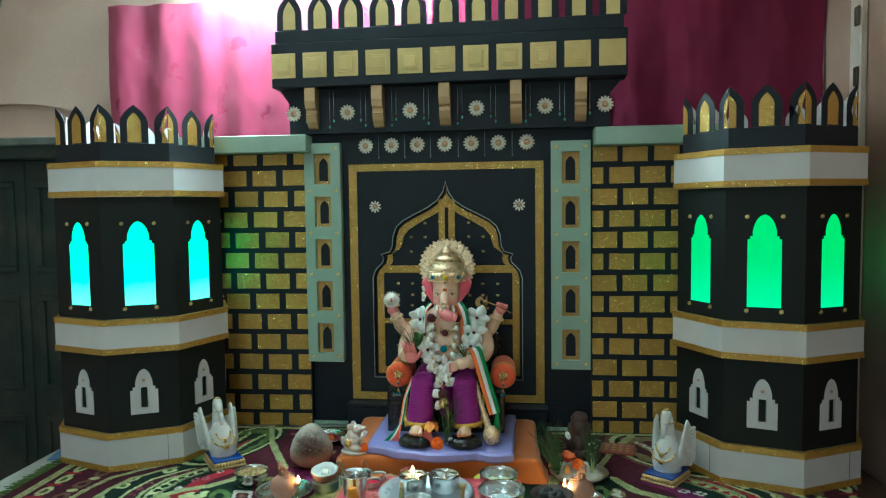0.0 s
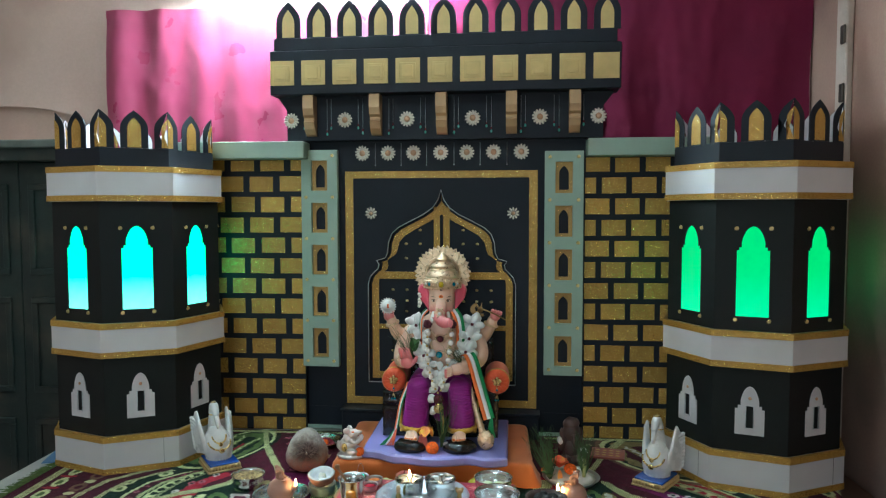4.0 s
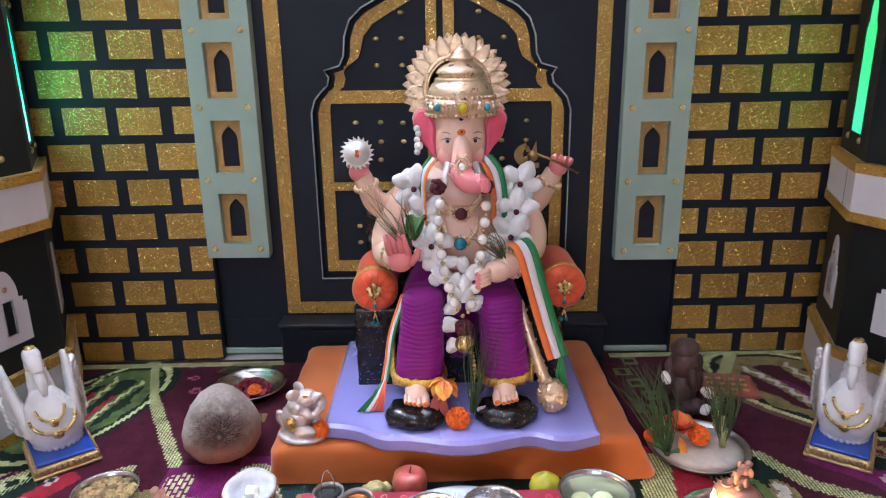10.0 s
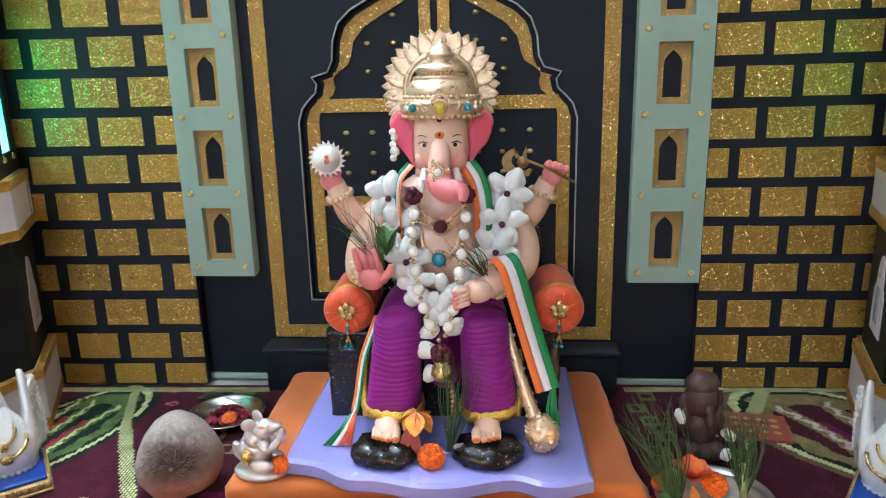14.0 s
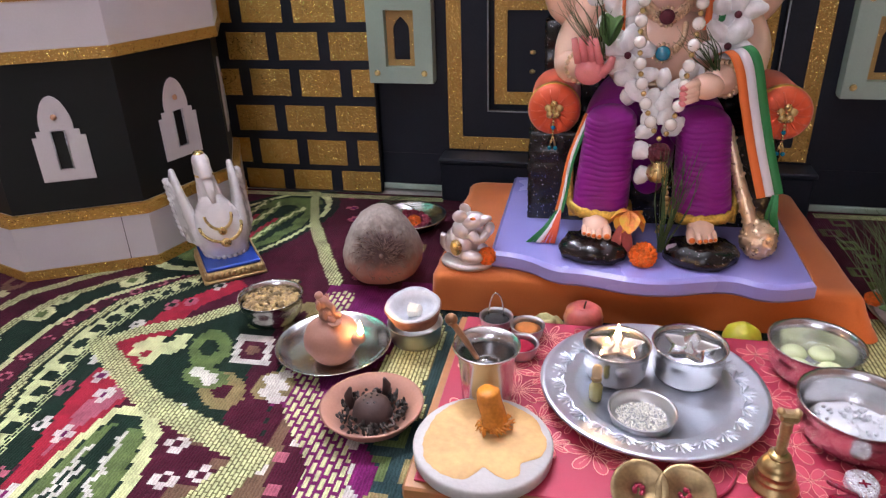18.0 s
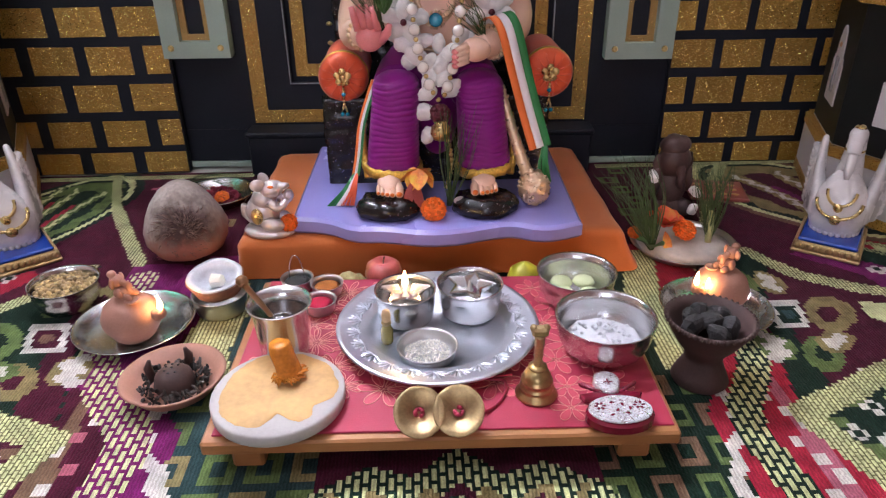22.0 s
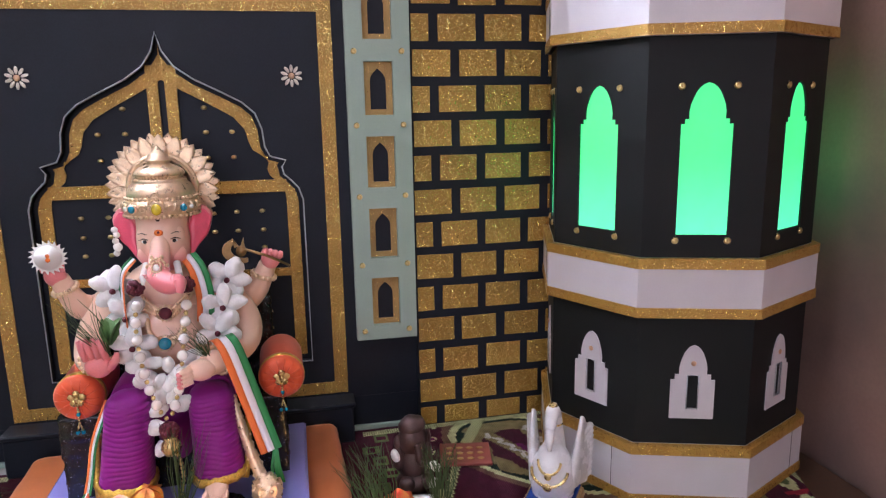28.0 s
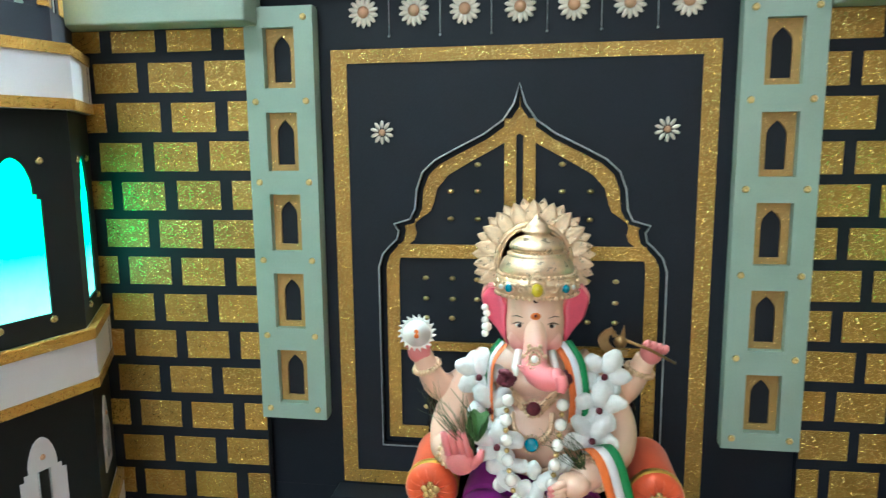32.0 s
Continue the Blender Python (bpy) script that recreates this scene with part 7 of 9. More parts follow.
def grains(name, mat, parent, n, r, z, size, dome=0.006, seed=1, shape=(1, 1, 1), label=""):
    """A heap of small grains in a round dish."""
    rr = random.Random(seed)
    g = Geo()
    for k in range(n):
        a, q = rr.uniform(0, 6.283), r * math.sqrt(rr.random())
        s = size * rr.uniform(0.75, 1.2)
        g.ball((q * math.cos(a), q * math.sin(a), z + dome * (1 - (q / r) ** 2) + rr.uniform(-0.3, 0.5) * size), (s * shape[0], s * shape[1], s * shape[2]), None, 6, 5, Euler((rr.uniform(0, 3), rr.uniform(0, 3), 0)).to_matrix())
    ob = part(name, g, mat, parent, label)
    return tagged(ob, kind="stuff")


def flame(x, y, z, parent, s=1.0):
    f = part("flame", Geo().lathe([(0.0, 0.0), (0.0035 * s, 0.003 * s), (0.0048 * s, 0.008 * s), (0.0036 * s, 0.016 * s), (0.0014 * s, 0.025 * s), (0, 0.030 * s)], 10), FLAME, parent, "", place(x, y, z))
    f.visible_shadow = False
    return f


# worship plate with shell relief
plate = thing("worship_plate", "large aluminium plate with a rim of embossed shells", "plate", place(-0.266, 2.045, TOP))
ALU = material("aluminium", (0.60, 0.645, 0.71), 0.34, 0.9, 0.08, 20, 300, 0.05)
part("dish", Geo().lathe([(0, 0.001), (0.088, 0.001), (0.100, 0.012), (0.143, 0.021), (0.1455, 0.020), (0.147, 0.0225), (0.145, 0.0245), (0.140, 0.0238), (0.102, 0.0150), (0.097, 0.0135), (0.088, 0.0045), (0, 0.0040)], 64), ALU, plate)
g = Geo()
for k in range(7):
    a = math.pi * (0.06 + 0.88 * k / 6)
    ln = 0.0165 + 0.0035 * math.sin(a)
    rows = []
    for q in range(7):
        u = q / 6
        w = 0.0006 + 0.0027 * u * (1 - 0.45 * u ** 4)
        c = Vector((math.cos(a), math.sin(a), 0)) * ln * (0.14 + 0.86 * u)
        side_ = Vector((-math.sin(a), math.cos(a), 0))
        h = 0.0008 + 0.0026 * math.sin(math.pi * min(1.0, 0.12 + 0.85 * u))
        rows.append([tuple(c + side_ * w * f + Vector((0, -0.008, h * math.cos(f * math.pi / 2)))) for f in (-1, -0.5, 0, 0.5, 1)])
    g.strip(rows)
g.ball((0, -0.0075, 0.0006), (0.0024, 0.0022, 0.0020), nu=8, nv=6)
shell = g.mesh("shell_relief", ALU)
for k in range(23):
    a = 2 * math.pi * k / 23
    part("shell_relief", shell, None, plate, "", pose(0.121 * math.cos(a), 0.121 * math.sin(a), 0.0188, 0, 0, math.degrees(a) - 90) @ pose(0, 0, 0, 12, 0, 0))


def star_lamp(x, y, lit, wide):
    o, i = bowl_profile(wide, 0.052, 0.80)
    v = vessel("oil_lamp", "steel cup with a star-shaped wick lamp inside, " + ("lit" if lit else "unlit"), "oil lamp", x, y, TOP + 0.0045, o, i, STEEL, "star lamps", body="cup")
    g = Geo()
    pts = []
    for k in range(10):
        a = math.pi * k / 5 + (0.3 if lit else 0.0)
        r = 0.040 if k % 2 == 0 else 0.022
        pts.append((r * math.cos(a), r * math.sin(a)))
    lo = [(px * 0.62, py * 0.62, 0.036) for px, py in pts]
    hi = [(px, py, 0.048) for px, py in pts]
    inn = [(px * 0.84, py * 0.84, 0.0490) for px, py in pts]
    bot = [(px * 0.5, py * 0.5, 0.039) for px, py in pts]
    rim = [(px * 0.95, py * 0.95, 0.0505) for px, py in pts]
    g.strip([lo, hi, rim, inn, bot], closed=True, smooth=False)
    g.put(lo, [tuple(range(10))[::-1]])
    g.put(bot, [tuple(range(10))])
    part("star_dish", g, STEEL, v)
    part("wick_post", Geo().lathe([(0.006, 0.0388), (0.0035, 0.043), (0.0024, 0.049), (0.002, 0.054), (0.0, 0.0555)], 12), IVORY if lit else STEEL_DULL, v)
    if lit:
        flame(0, 0, 0.054, v, 0.95)
    return v


star_lamp(-0.312, 2.084, True, 0.0445)
star_lamp(-0.215, 2.096, False, 0.0485)
o, i = bowl_profile(0.041, 0.020, 0.8)
dish = vessel("rice_dish", "small steel dish of rice grains on the plate", "dish", -0.282, 1.9865, TOP + 0.0045, o, i, STEEL_DULL, body="dish")
RICE = material("white_rice", (0.72, 0.70, 0.63), 0.6, vary=0.1, scale=80, per_grain=0.2)
grains("rice", RICE, dish, 480, 0.032, 0.005, 0.0017, 0.004, 3, (0.6, 0.6, 1.5))
bottle = thing("scent_bottle", "tiny glass scent bottle with a tan stopper", "bottle", place(-0.339, 2.024, TOP + 0.0045))
part("flask", Geo().lathe([(0, 0), (0.0085, 0), (0.009, 0.004), (0.009, 0.022), (0.006, 0.027), (0.006, 0.030), (0, 0.030)], 16), material("amber_glass", (0.35, 0.30, 0.10), 0.1, vary=0.1, coat=0.8), bottle)
part("collar", Geo().lathe([(0.0065, 0.0302), (0.0075, 0.033), (0.0065, 0.036)], 14), BRASS, bottle)
part("stopper", Geo().lathe([(0.0062, 0.0362), (0.0068, 0.045), (0.0055, 0.052), (0, 0.054)], 14), material("tan_cork", (0.62, 0.42, 0.22), 0.6), bottle)

# grinding stone with sandal paste
STONE = material("white_stone", (0.50, 0.48, 0.46), 0.75, vary=0.1, scale=20, fine=200, bump=0.3)
PASTE = material("sandal_paste", (0.56, 0.34, 0.13), 0.7, vary=0.22, scale=14, fine=120, bump=0.5)
stone = thing("grinding_stone", "round white stone smeared with yellow sandal paste", "stone slab", place(-0.4735, 1.905, TOP) @ Matrix.Diagonal((0.955, 0.955, 1, 1)))
part("slab", Geo().lathe([(0, 0.0), (0.084, 0.0), (0.088, 0.003), (0.0885, 0.016), (0.086, 0.0195), (0, 0.020)], 48), STONE, stone)
g = Geo()
ring_ = []
for k in range(120):
    a = 2 * math.pi * k / 120
    r = 0.078 + 0.010 * noise.noise((math.cos(a) * 1.7, math.sin(a) * 1.7, 5)) + 0.0022 * noise.noise((math.cos(a) * 9, math.sin(a) * 9, 2)) - 0.030 * math.exp(-((a - 4.85) / 0.26) ** 2) - 0.013 * math.exp(-((a - 5.7) / 0.2) ** 2)
    ring_.append((r * math.cos(a), r * math.sin(a)))
rows = [[(x * s, y * s, 0.0201 + h + 0.0008 * noise.noise((x * s * 60, y * s * 60, 1))) for x, y in ring_] for s, h in ((1.0, 0.0), (0.96, 0.0012), (0.7, 0.0018), (0.4, 0.0014), (0.12, 0.0016))]
g.strip(rows, closed=True)
g.put(rows[-1], [tuple(range(120))])
part("paste", g, PASTE, stone)
SANDAL = material("wet_sandalwood", (0.55, 0.19, 0.02), 0.2, vary=0.3, scale=60, fine=250, bump=0.3)
stick = thing("sandalwood_stick", "stub of wet sandalwood standing on the stone", "wood stick", pose(-0.461, 1.929, TOP + 0.0230, -6, -12, 0) @ Matrix.Diagonal((1.0, 1.0, 0.88, 1)))
g = Geo().tube([(0, 0, 0), (0.001, 0, 0.006), (0.001, 0, 0.022), (-0.001, 0.001, 0.040), (0, 0, 0.054), (0.001, 0, 0.058)], [0.0175, 0.0165, 0.0155, 0.0150, 0.0150, 0.0120], 14)
g.v = [tuple(Vector(p) + 0.0016 * noise.noise_vector(Vector(p) * 90)) for p in g.v]
part("stub", g, SANDAL, stick)
g = Geo()
for k in range(26):
    a = 2.4 * k
    g.tube([(0.014 * math.cos(a), 0.014 * math.sin(a), 0.004), (0.020 * math.cos(a), 0.020 * math.sin(a), 0.003 + 0.003 * (k % 3)), ((0.022 + 0.003 * (k % 4)) * math.cos(a + 0.2), (0.022 + 0.003 * (k % 3)) * math.sin(a + 0.2), 0.001 + 0.002 * (k % 2))], [0.003, 0.0022, 0.0008], 4)
tagged(part("shaving", g, SANDAL, stick), kind="stuff")

# tumbler with a ladle
cup = thing("tumbler", "steel water tumbler with a flared rim, dark inside", "tumbler", place(-0.4825, 2.011, TOP) @ Matrix.Diagonal((0.945, 0.945, 0.91, 1)))
part("body", Geo().lathe([(0, 0.0005), (0.033, 0.0005), (0.035, 0.004), (0.038, 0.05), (0.040, 0.080), (0.047, 0.092), (0.0475, 0.0945), (0.045, 0.0945), (0.0375, 0.080), (0.0355, 0.05), (0.033, 0.004), (0, 0.003)], 40), STEEL, cup)
part("water", Geo().lathe([(0.0382, 0.072), (0, 0.0722)], 32), material("dark_water", (0.02, 0.015, 0.012), 0.05, vary=0.05, bump=0.0, coat=1.0), cup)
spoon = thing("ladle", "small brass ladle leaning in the tumbler", "ladle", place(-0.4825, 2.011, TOP) @ Matrix.Diagonal((0.945, 0.945, 0.91, 1)))
LADLE_BRASS = material("brown_brass", (0.33, 0.17, 0.09), 0.35, 0.7, 0.2, 60, 300, 0.2)
part("handle", Geo().tube(glide([(0.004, -0.010, 0.045), (-0.022, 0.0, 0.085), (-0.044, 0.010, 0.112), (-0.050, 0.012, 0.122)], 5), [0.0045] * 6 + [0.0055] * 6 + [0.007, 0.0095, 0.010, 0.008], 10, squash=0.6), LADLE_BRASS, spoon)
part("knob", Geo().ball((-0.051, 0.0125, 0.124), (0.0095, 0.007, 0.0095), nu=10, nv=8), LADLE_BRASS, spoon)

# bowls on the table's far corner
o, i = bowl_profile(0.068, 0.057, 0.58)
b1 = vessel("steel_bowl", "steel bowl with white sugar and a clear packet", "bowl", -0.034, 1.996, TOP, o, i, STEEL, "steel bowls", 40)
g = Geo().lathe([(0, 0.004), (0.044, 0.008), (0.0535, 0.0150), (0.048, 0.0190), (0.040, 0.0205), (0.032, 0.0215), (0.024, 0.0225), (0.016, 0.0230), (0.008, 0.0235), (0, 0.0235)], 48)
g.v = [(x, y, z + (0.007 * noise.noise((x * 38, y * 38, 2)) + 0.003 * noise.noise((x * 120, y * 120, 4)) if z > 0.016 else 0.0)) for x, y, z in g.v]
SUGAR = material("white_sugar", (0.66, 0.67, 0.70), 0.4, vary=0.08, scale=80, fine=600, bump=0.8)
part("sugar", g, SUGAR, b1)
grains("sugar_lump", SUGAR, b1, 60, 0.044, 0.0225, 0.0030, 0.003, 7, (1.2, 1, 0.8))
o, i = bowl_profile(0.060, 0.053, 0.60)
b2 = vessel("steel_bowl", "shiny steel bowl holding four pale sweets", "bowl", -0.0455, 2.129, TOP, o, i, STEEL, "steel bowls", 40)
SWEET = material("pale_green_sweet", (0.62, 0.68, 0.38), 0.5, vary=0.08, scale=30)
for k, (dx, dy, dz) in enumerate(((-0.020, -0.010, 0.012), (0.020, -0.014, 0.012), (-0.018, 0.022, 0.014), (0.018, 0.022, 0.014))):
    part("sweet", Geo().lathe([(0, 0), (0.015, 0.001), (0.018, 0.005), (0.015, 0.010), (0, 0.011)], 18, place(dx, dy, dz)), SWEET, b2)

# finger cymbals and their cord
for x, y, turn in ((-0.295, 1.850, 6), (-0.247, 1.850, -6)):
    c = thing("finger_cymbal", "old brass finger cymbal propped on its rim", "cymbal", pose(x, y, TOP + 0.0225, 0, 0, turn) @ pose(0, 0, 0, 42, 0, 0) @ pose(0, 0, -0.008), "cymbal pair")
    part("cup", Geo().lathe([(0, 0.0), (0.010, 0.0), (0.014, 0.006), (0.024, 0.009), (0.0305, 0.0120), (0.0315, 0.0135), (0.0305, 0.0150), (0.024, 0.0112), (0.0135, 0.0085), (0.009, 0.0030), (0, 0.0025)], 36), BRASS, c)
    g = Geo()
    for k in range(14):
        a = rnd.uniform(0, 6.28)
        g.ball((0.0045 * math.cos(a), 0.0045 * math.sin(a), 0.0055 + rnd.uniform(-0.001, 0.002)), 0.003, nu=6, nv=5)
    part("cord_knot", g, CLOTH_RED, c, "crimson cord knot")
cord = thing("cymbal_cord", "crimson twisted cord curling on the cloth", "cord")
part("strand", Geo().tube(glide([(-0.220, 1.868, TOP + 0.002), (-0.200, 1.880, TOP + 0.002), (-0.184, 1.905, TOP + 0.002), (-0.182, 1.93, TOP + 0.002), (-0.205, 1.935, TOP + 0.002), (-0.17, 1.943, TOP + 0.002)], 6), 0.0022, 6), CLOTH_RED, cord)

# bell
BELL_BRASS = material("polished_brass", (0.50, 0.36, 0.16), 0.36, 1.0, 0.2, 40, 300, 0.05)
bell = thing("hand_bell", "brass hand bell with a carved handle, standing", "bell", place(-0.1432, 1.9045, TOP) @ Matrix.Scale(0.93, 4))
part("bell_body", Geo().lathe([(0.024, 0.0), (0.029, 0.0), (0.0295, 0.002), (0.028, 0.004), (0.0245, 0.009), (0.0225, 0.012), (0.0235, 0.0135), (0.0235, 0.0150), (0.0215, 0.0165), (0.0205, 0.022), (0.0220, 0.0235), (0.0220, 0.0255), (0.0200, 0.027), (0.0195, 0.032), (0.0165, 0.038), (0.0115, 0.042), (0.0095, 0.044), (0.0130, 0.0455), (0.0130, 0.0475), (0.0085, 0.049), (0.0070, 0.050), (0, 0.050)], 32), BELL_BRASS, bell)
part("handle", Geo().lathe([(0.006, 0.0502), (0.0075, 0.054), (0.0058, 0.058), (0.0068, 0.066), (0.0060, 0.078), (0.0072, 0.084), (0.0066, 0.094), (0.0085, 0.098), (0, 0.0985)], 14), BRASS, bell)
g = Geo().box(-0.011, 0.011, -0.008, 0.008, 0.0986, 0.111, 0.003)
for s in (-1, 1):
    g.ball((s * 0.009, 0, 0.110), (0.005, 0.006, 0.005), nu=8, nv=6)
part("finial", g, BRASS, bell)

# ornament box
CRIMSON_GLOSS = material("crimson_plastic", (0.16, 0.005, 0.02), 0.18, vary=0.1, scale=60, bump=0.1, coat=0.5)
SILVER_GLITTER = glitter("silver_glitter", (0.62, 0.62, 0.66), (1, 1, 1), 1100, 0.35, 0.4, 0.2)
orn = thing("vermilion_box", "crimson ornamental vermilion box with silver glitter lids", "box", place(-0.050, 1.849, TOP))
oval = [(0.042 * math.cos(a), 0.028 * math.sin(a)) for a in [2 * math.pi * k / 32 for k in range(32)]]
part("base", Geo().slab([(x, y - 0.002) for x, y in oval], 0.0, 0.016, 0.003), CRIMSON_GLOSS, orn)
lid = part("oval_lid", Geo().slab([(x * 0.93, y * 0.90 - 0.001) for x, y in oval], 0.0162, 0.0195, 0.001), SILVER_GLITTER, orn, "oval silver glitter lid with crimson sprigs")
for sx in (-1, 1):
    g = Geo()
    for k in range(6):
        a = k * math.pi / 3
        g.ball((sx * 0.024 + 0.0052 * math.cos(a), 0.0052 * math.sin(a) + 0.004, 0.0198), (0.0028, 0.0020, 0.0006), None, 6, 4, Euler((0, 0, a)).to_matrix())
    part("sprig", g, CRIMSON_GLOSS, lid)
for k, (dx, dy) in enumerate(((-0.008, 0.010), (-0.004, -0.004), (0.004, 0.006), (0.007, -0.010), (-0.012, -0.012), (0.012, -0.001))):
    part("sprig", Geo().ball((dx, dy, 0.0198), (0.0036, 0.0020, 0.0006), None, 7, 4, Euler((0, 0, 0.9 * k)).to_matrix()), CRIMSON_GLOSS, lid)
arm = [(-0.036, 0.030), (0.036, 0.030), (0.040, 0.040), (0.020, 0.044), (0, 0.038), (-0.020, 0.044), (-0.040, 0.040)]
part("crest", Geo().slab([(x, y) for x, y in arm], 0.0, 0.010, 0.002), CRIMSON_GLOSS, orn)
for s in (-1, 1):
    g = Geo()
    for k in range(5):
        g.ball((s * (0.014 + 0.005 * k), 0.043 + 0.0035 * k, 0.009), (0.0055, 0.0028, 0.003), None, 8, 6, Euler((0, 0, s * 0.8)).to_matrix())
    part("feather", g, CRIMSON_GLOSS, orn)
tear = [(0.0165 * math.sin(a) * (1 - 0.25 * math.cos(a)), 0.060 + 0.022 * -math.cos(a)) for a in [2 * math.pi * k / 24 for k in range(24)]]
part("leaf_lid", Geo().slab(tear, 0.0, 0.0125, 0.002), SILVER_GLITTER, orn, "leaf-shaped silver glitter lid")
g = Geo().box(-0.0012, 0.0012, 0.052, 0.064, 0.0126, 0.0132).box(-0.006, -0.0013, 0.0568, 0.0592, 0.0126, 0.0132).box(0.0013, 0.006, 0.0568, 0.0592, 0.0126, 0.0132)
part("mark", g, CRIMSON_GLOSS, orn)

# little powder cups at the table's back
VERMILION = material("vermilion_powder", (0.42, 0.004, 0.035), 0.9, vary=0.2, scale=80, fine=600, bump=0.6)
TURMERIC = material("turmeric_powder", (0.42, 0.13, 0.02), 0.9, vary=0.2, scale=80, fine=600, bump=0.6)
for x, y, fill, lab in ((-0.446, 2.118, VERMILION, "small steel cup heaped with red powder"), (-0.440, 2.169, TURMERIC, "small steel cup of turmeric powder"), (-0.4905, 2.188, CHAR, "small dark cup with a wire handle")):
    o, i = bowl_profile(0.025, 0.022, 0.7)
    v = vessel("powder_cup", lab, "cup", x, y, TOP, o, i, STEEL_DULL, "powder cups", 24, "cup")
    g = Geo().lathe([(0.021, 0.014), (0.012, 0.0175), (0, 0.018)], 20)
    part("powder", g, fill, v)
    if fill is CHAR:
        part("wire_handle", Geo().tube([(0.012 * math.cos(a), 0.0, 0.020 + 0.042 * math.sin(a)) for a in [math.pi * k / 14 for k in range(15)]], 0.0012, 5), STEEL, v)

# fruit in the gap behind the table
g = Geo().lathe([(0, 0.058), (0.006, 0.060), (0.018, 0.064), (0.029, 0.056), (0.033, 0.040), (0.030, 0.022), (0.020, 0.006), (0.008, 0.001), (0, 0.003)][::-1], 28)
apple = thing("apple", "red streaked apple behind the low table", "apple", place(-0.354, 2.266, 0.0))
part("flesh", g, material("apple_skin", (0.52, 0.11, 0.09), 0.3, vary=0.3, scale=40, fine=90, bump=0.05, coat=0.3, dirt=((0.60, 0.28, 0.10), 25)), apple)
part("stalk", Geo().tube([(0, 0, 0.056), (0.001, 0, 0.066), (0.003, 0, 0.072)], 0.0014, 5), WOOD_BED, apple)
g = Geo().lathe([(0, 0.0), (0.012, 0.002), (0.026, 0.014), (0.030, 0.027), (0.026, 0.041), (0.012, 0.052), (0.004, 0.055), (0, 0.058)], 28)
thing("lime", "yellow-green lime behind the low table", "lime", place(-0.105, 2.259, 0.0), geo=g, mats=material("lime_peel", (0.50, 0.47, 0.03), 0.4, vary=0.2, scale=20, fine=400, bump=0.2))
g = Geo()
for dx, dy, dz, r in ((0, 0, 0.022, 0.022), (0.016, 0.006, 0.020, 0.016), (-0.014, 0.004, 0.018, 0.016), (0.006, -0.010, 0.030, 0.012)):
    g.ball((dx, dy, dz), (r, r * 0.9, r * 0.9))
g.v = [tuple(Vector(p) + 0.003 * noise.noise_vector(Vector(p) * 90)) for p in g.v]
thing("custard_apple", "knobbly pale green custard apple behind the table", "fruit", place(-0.418, 2.262, 0.002), geo=g, mats=material("knobbly_peel", (0.42, 0.38, 0.16), 0.6, vary=0.3, scale=90, fine=300, bump=0.6))


# ---- lamps of clay on steel plates ----
def lamp_plate(x, y, big):
    p = thing("steel_plate", "shallow steel plate under a clay lamp", "plate", place(x, y, 0.0), "lamp plates")
    part("dish", Geo().lathe([(0, 0.001), (0.078 * big, 0.001), (0.094 * big, 0.012), (0.104 * big, 0.021), (0.1055 * big, 0.0225), (0.103 * big, 0.0225), (0.092 * big, 0.014), (0.077 * big, 0.003), (0, 0.0025)], 48), STEEL, p)


def lamp_pot(x, y, z, turn, label, flames):
    l = thing("clay_lamp", label, "oil lamp", pose(x, y, z, 0, 0, turn) @ Matrix.Scale(0.9, 4), "clay lamps")
    part("pot", Geo().lathe([(0, 0.0), (0.030, 0.0), (0.036, 0.006), (0.050, 0.030), (0.051, 0.045), (0.043, 0.065), (0.030, 0.076), (0.018, 0.080), (0, 0.081)], 36), CLAY, l)
    g = Geo().tube([(0.034, 0, 0.044), (0.052, 0, 0.050), (0.062, 0, 0.055)], [0.012, 0.012, 0.010], 12)
    sp = part("spout", g, CLAY, l)
    g = Geo()
    for px, py, pz, r in ((-0.006, 0.0, 0.090, (0.015, 0.013, 0.014)), (-0.012, 0.0, 0.112, (0.012, 0.012, 0.012)), (-0.018, 0.0, 0.124, (0.008, 0.008, 0.007)), (0.008, -0.010, 0.086, (0.010, 0.006, 0.007)), (0.008, 0.010, 0.086, (0.010, 0.006, 0.007)), (-0.012, -0.014, 0.112, (0.004, 0.006, 0.010)), (-0.012, 0.014, 0.112, (0.004, 0.006, 0.010)), (-0.002, -0.014, 0.094, (0.006, 0.005, 0.010)), (-0.002, 0.014, 0.094, (0.006, 0.005, 0.010))):
        g.ball((px, py, pz), r)
    g.tube(glide([(-0.004, 0.0, 0.112), (0.006, 0.0, 0.106), (0.009, 0.001, 0.096), (0.014, 0.002, 0.092)], 4), spread([0.007, 0.0055, 0.0045, 0.0035], 4), 9)
    g.v = [tuple(Vector(p) + 0.0012 * noise.noise_vector(Vector(p) * 80)) for p in g.v]
    part("moulded_handle", g, CLAY, l, "small moulded figure as a handle")
    g = Geo().lathe([(0.008, 0.0), (0.013, 0.006), (0.011, 0.006), (0, 0.003)], 12, place(0.018, -0.012, 0.078))
    part("oil_cup", g, CLAY, l)
    for fx, fy, fz, s in flames:
        flame(fx, fy, fz, l, s)
    return l


lamp_plate(-0.757, 2.166, 0.905)
lamp_pot(-0.752, 2.150, 0.0035, -12, "terracotta oil lamp with a spout, lit", ((0.060, 0, 0.060, 1.0), (0.020, -0.012, 0.084, 0.01)))
lamp_plate(0.201, 2.158, 0.865)
lamp_pot(0.214, 2.180, 0.0035, 200, "terracotta oil lamp with two flames, lit", ((0.060, 0, 0.060, 1.0), (0.048, 0.016, 0.058, 0.8)))

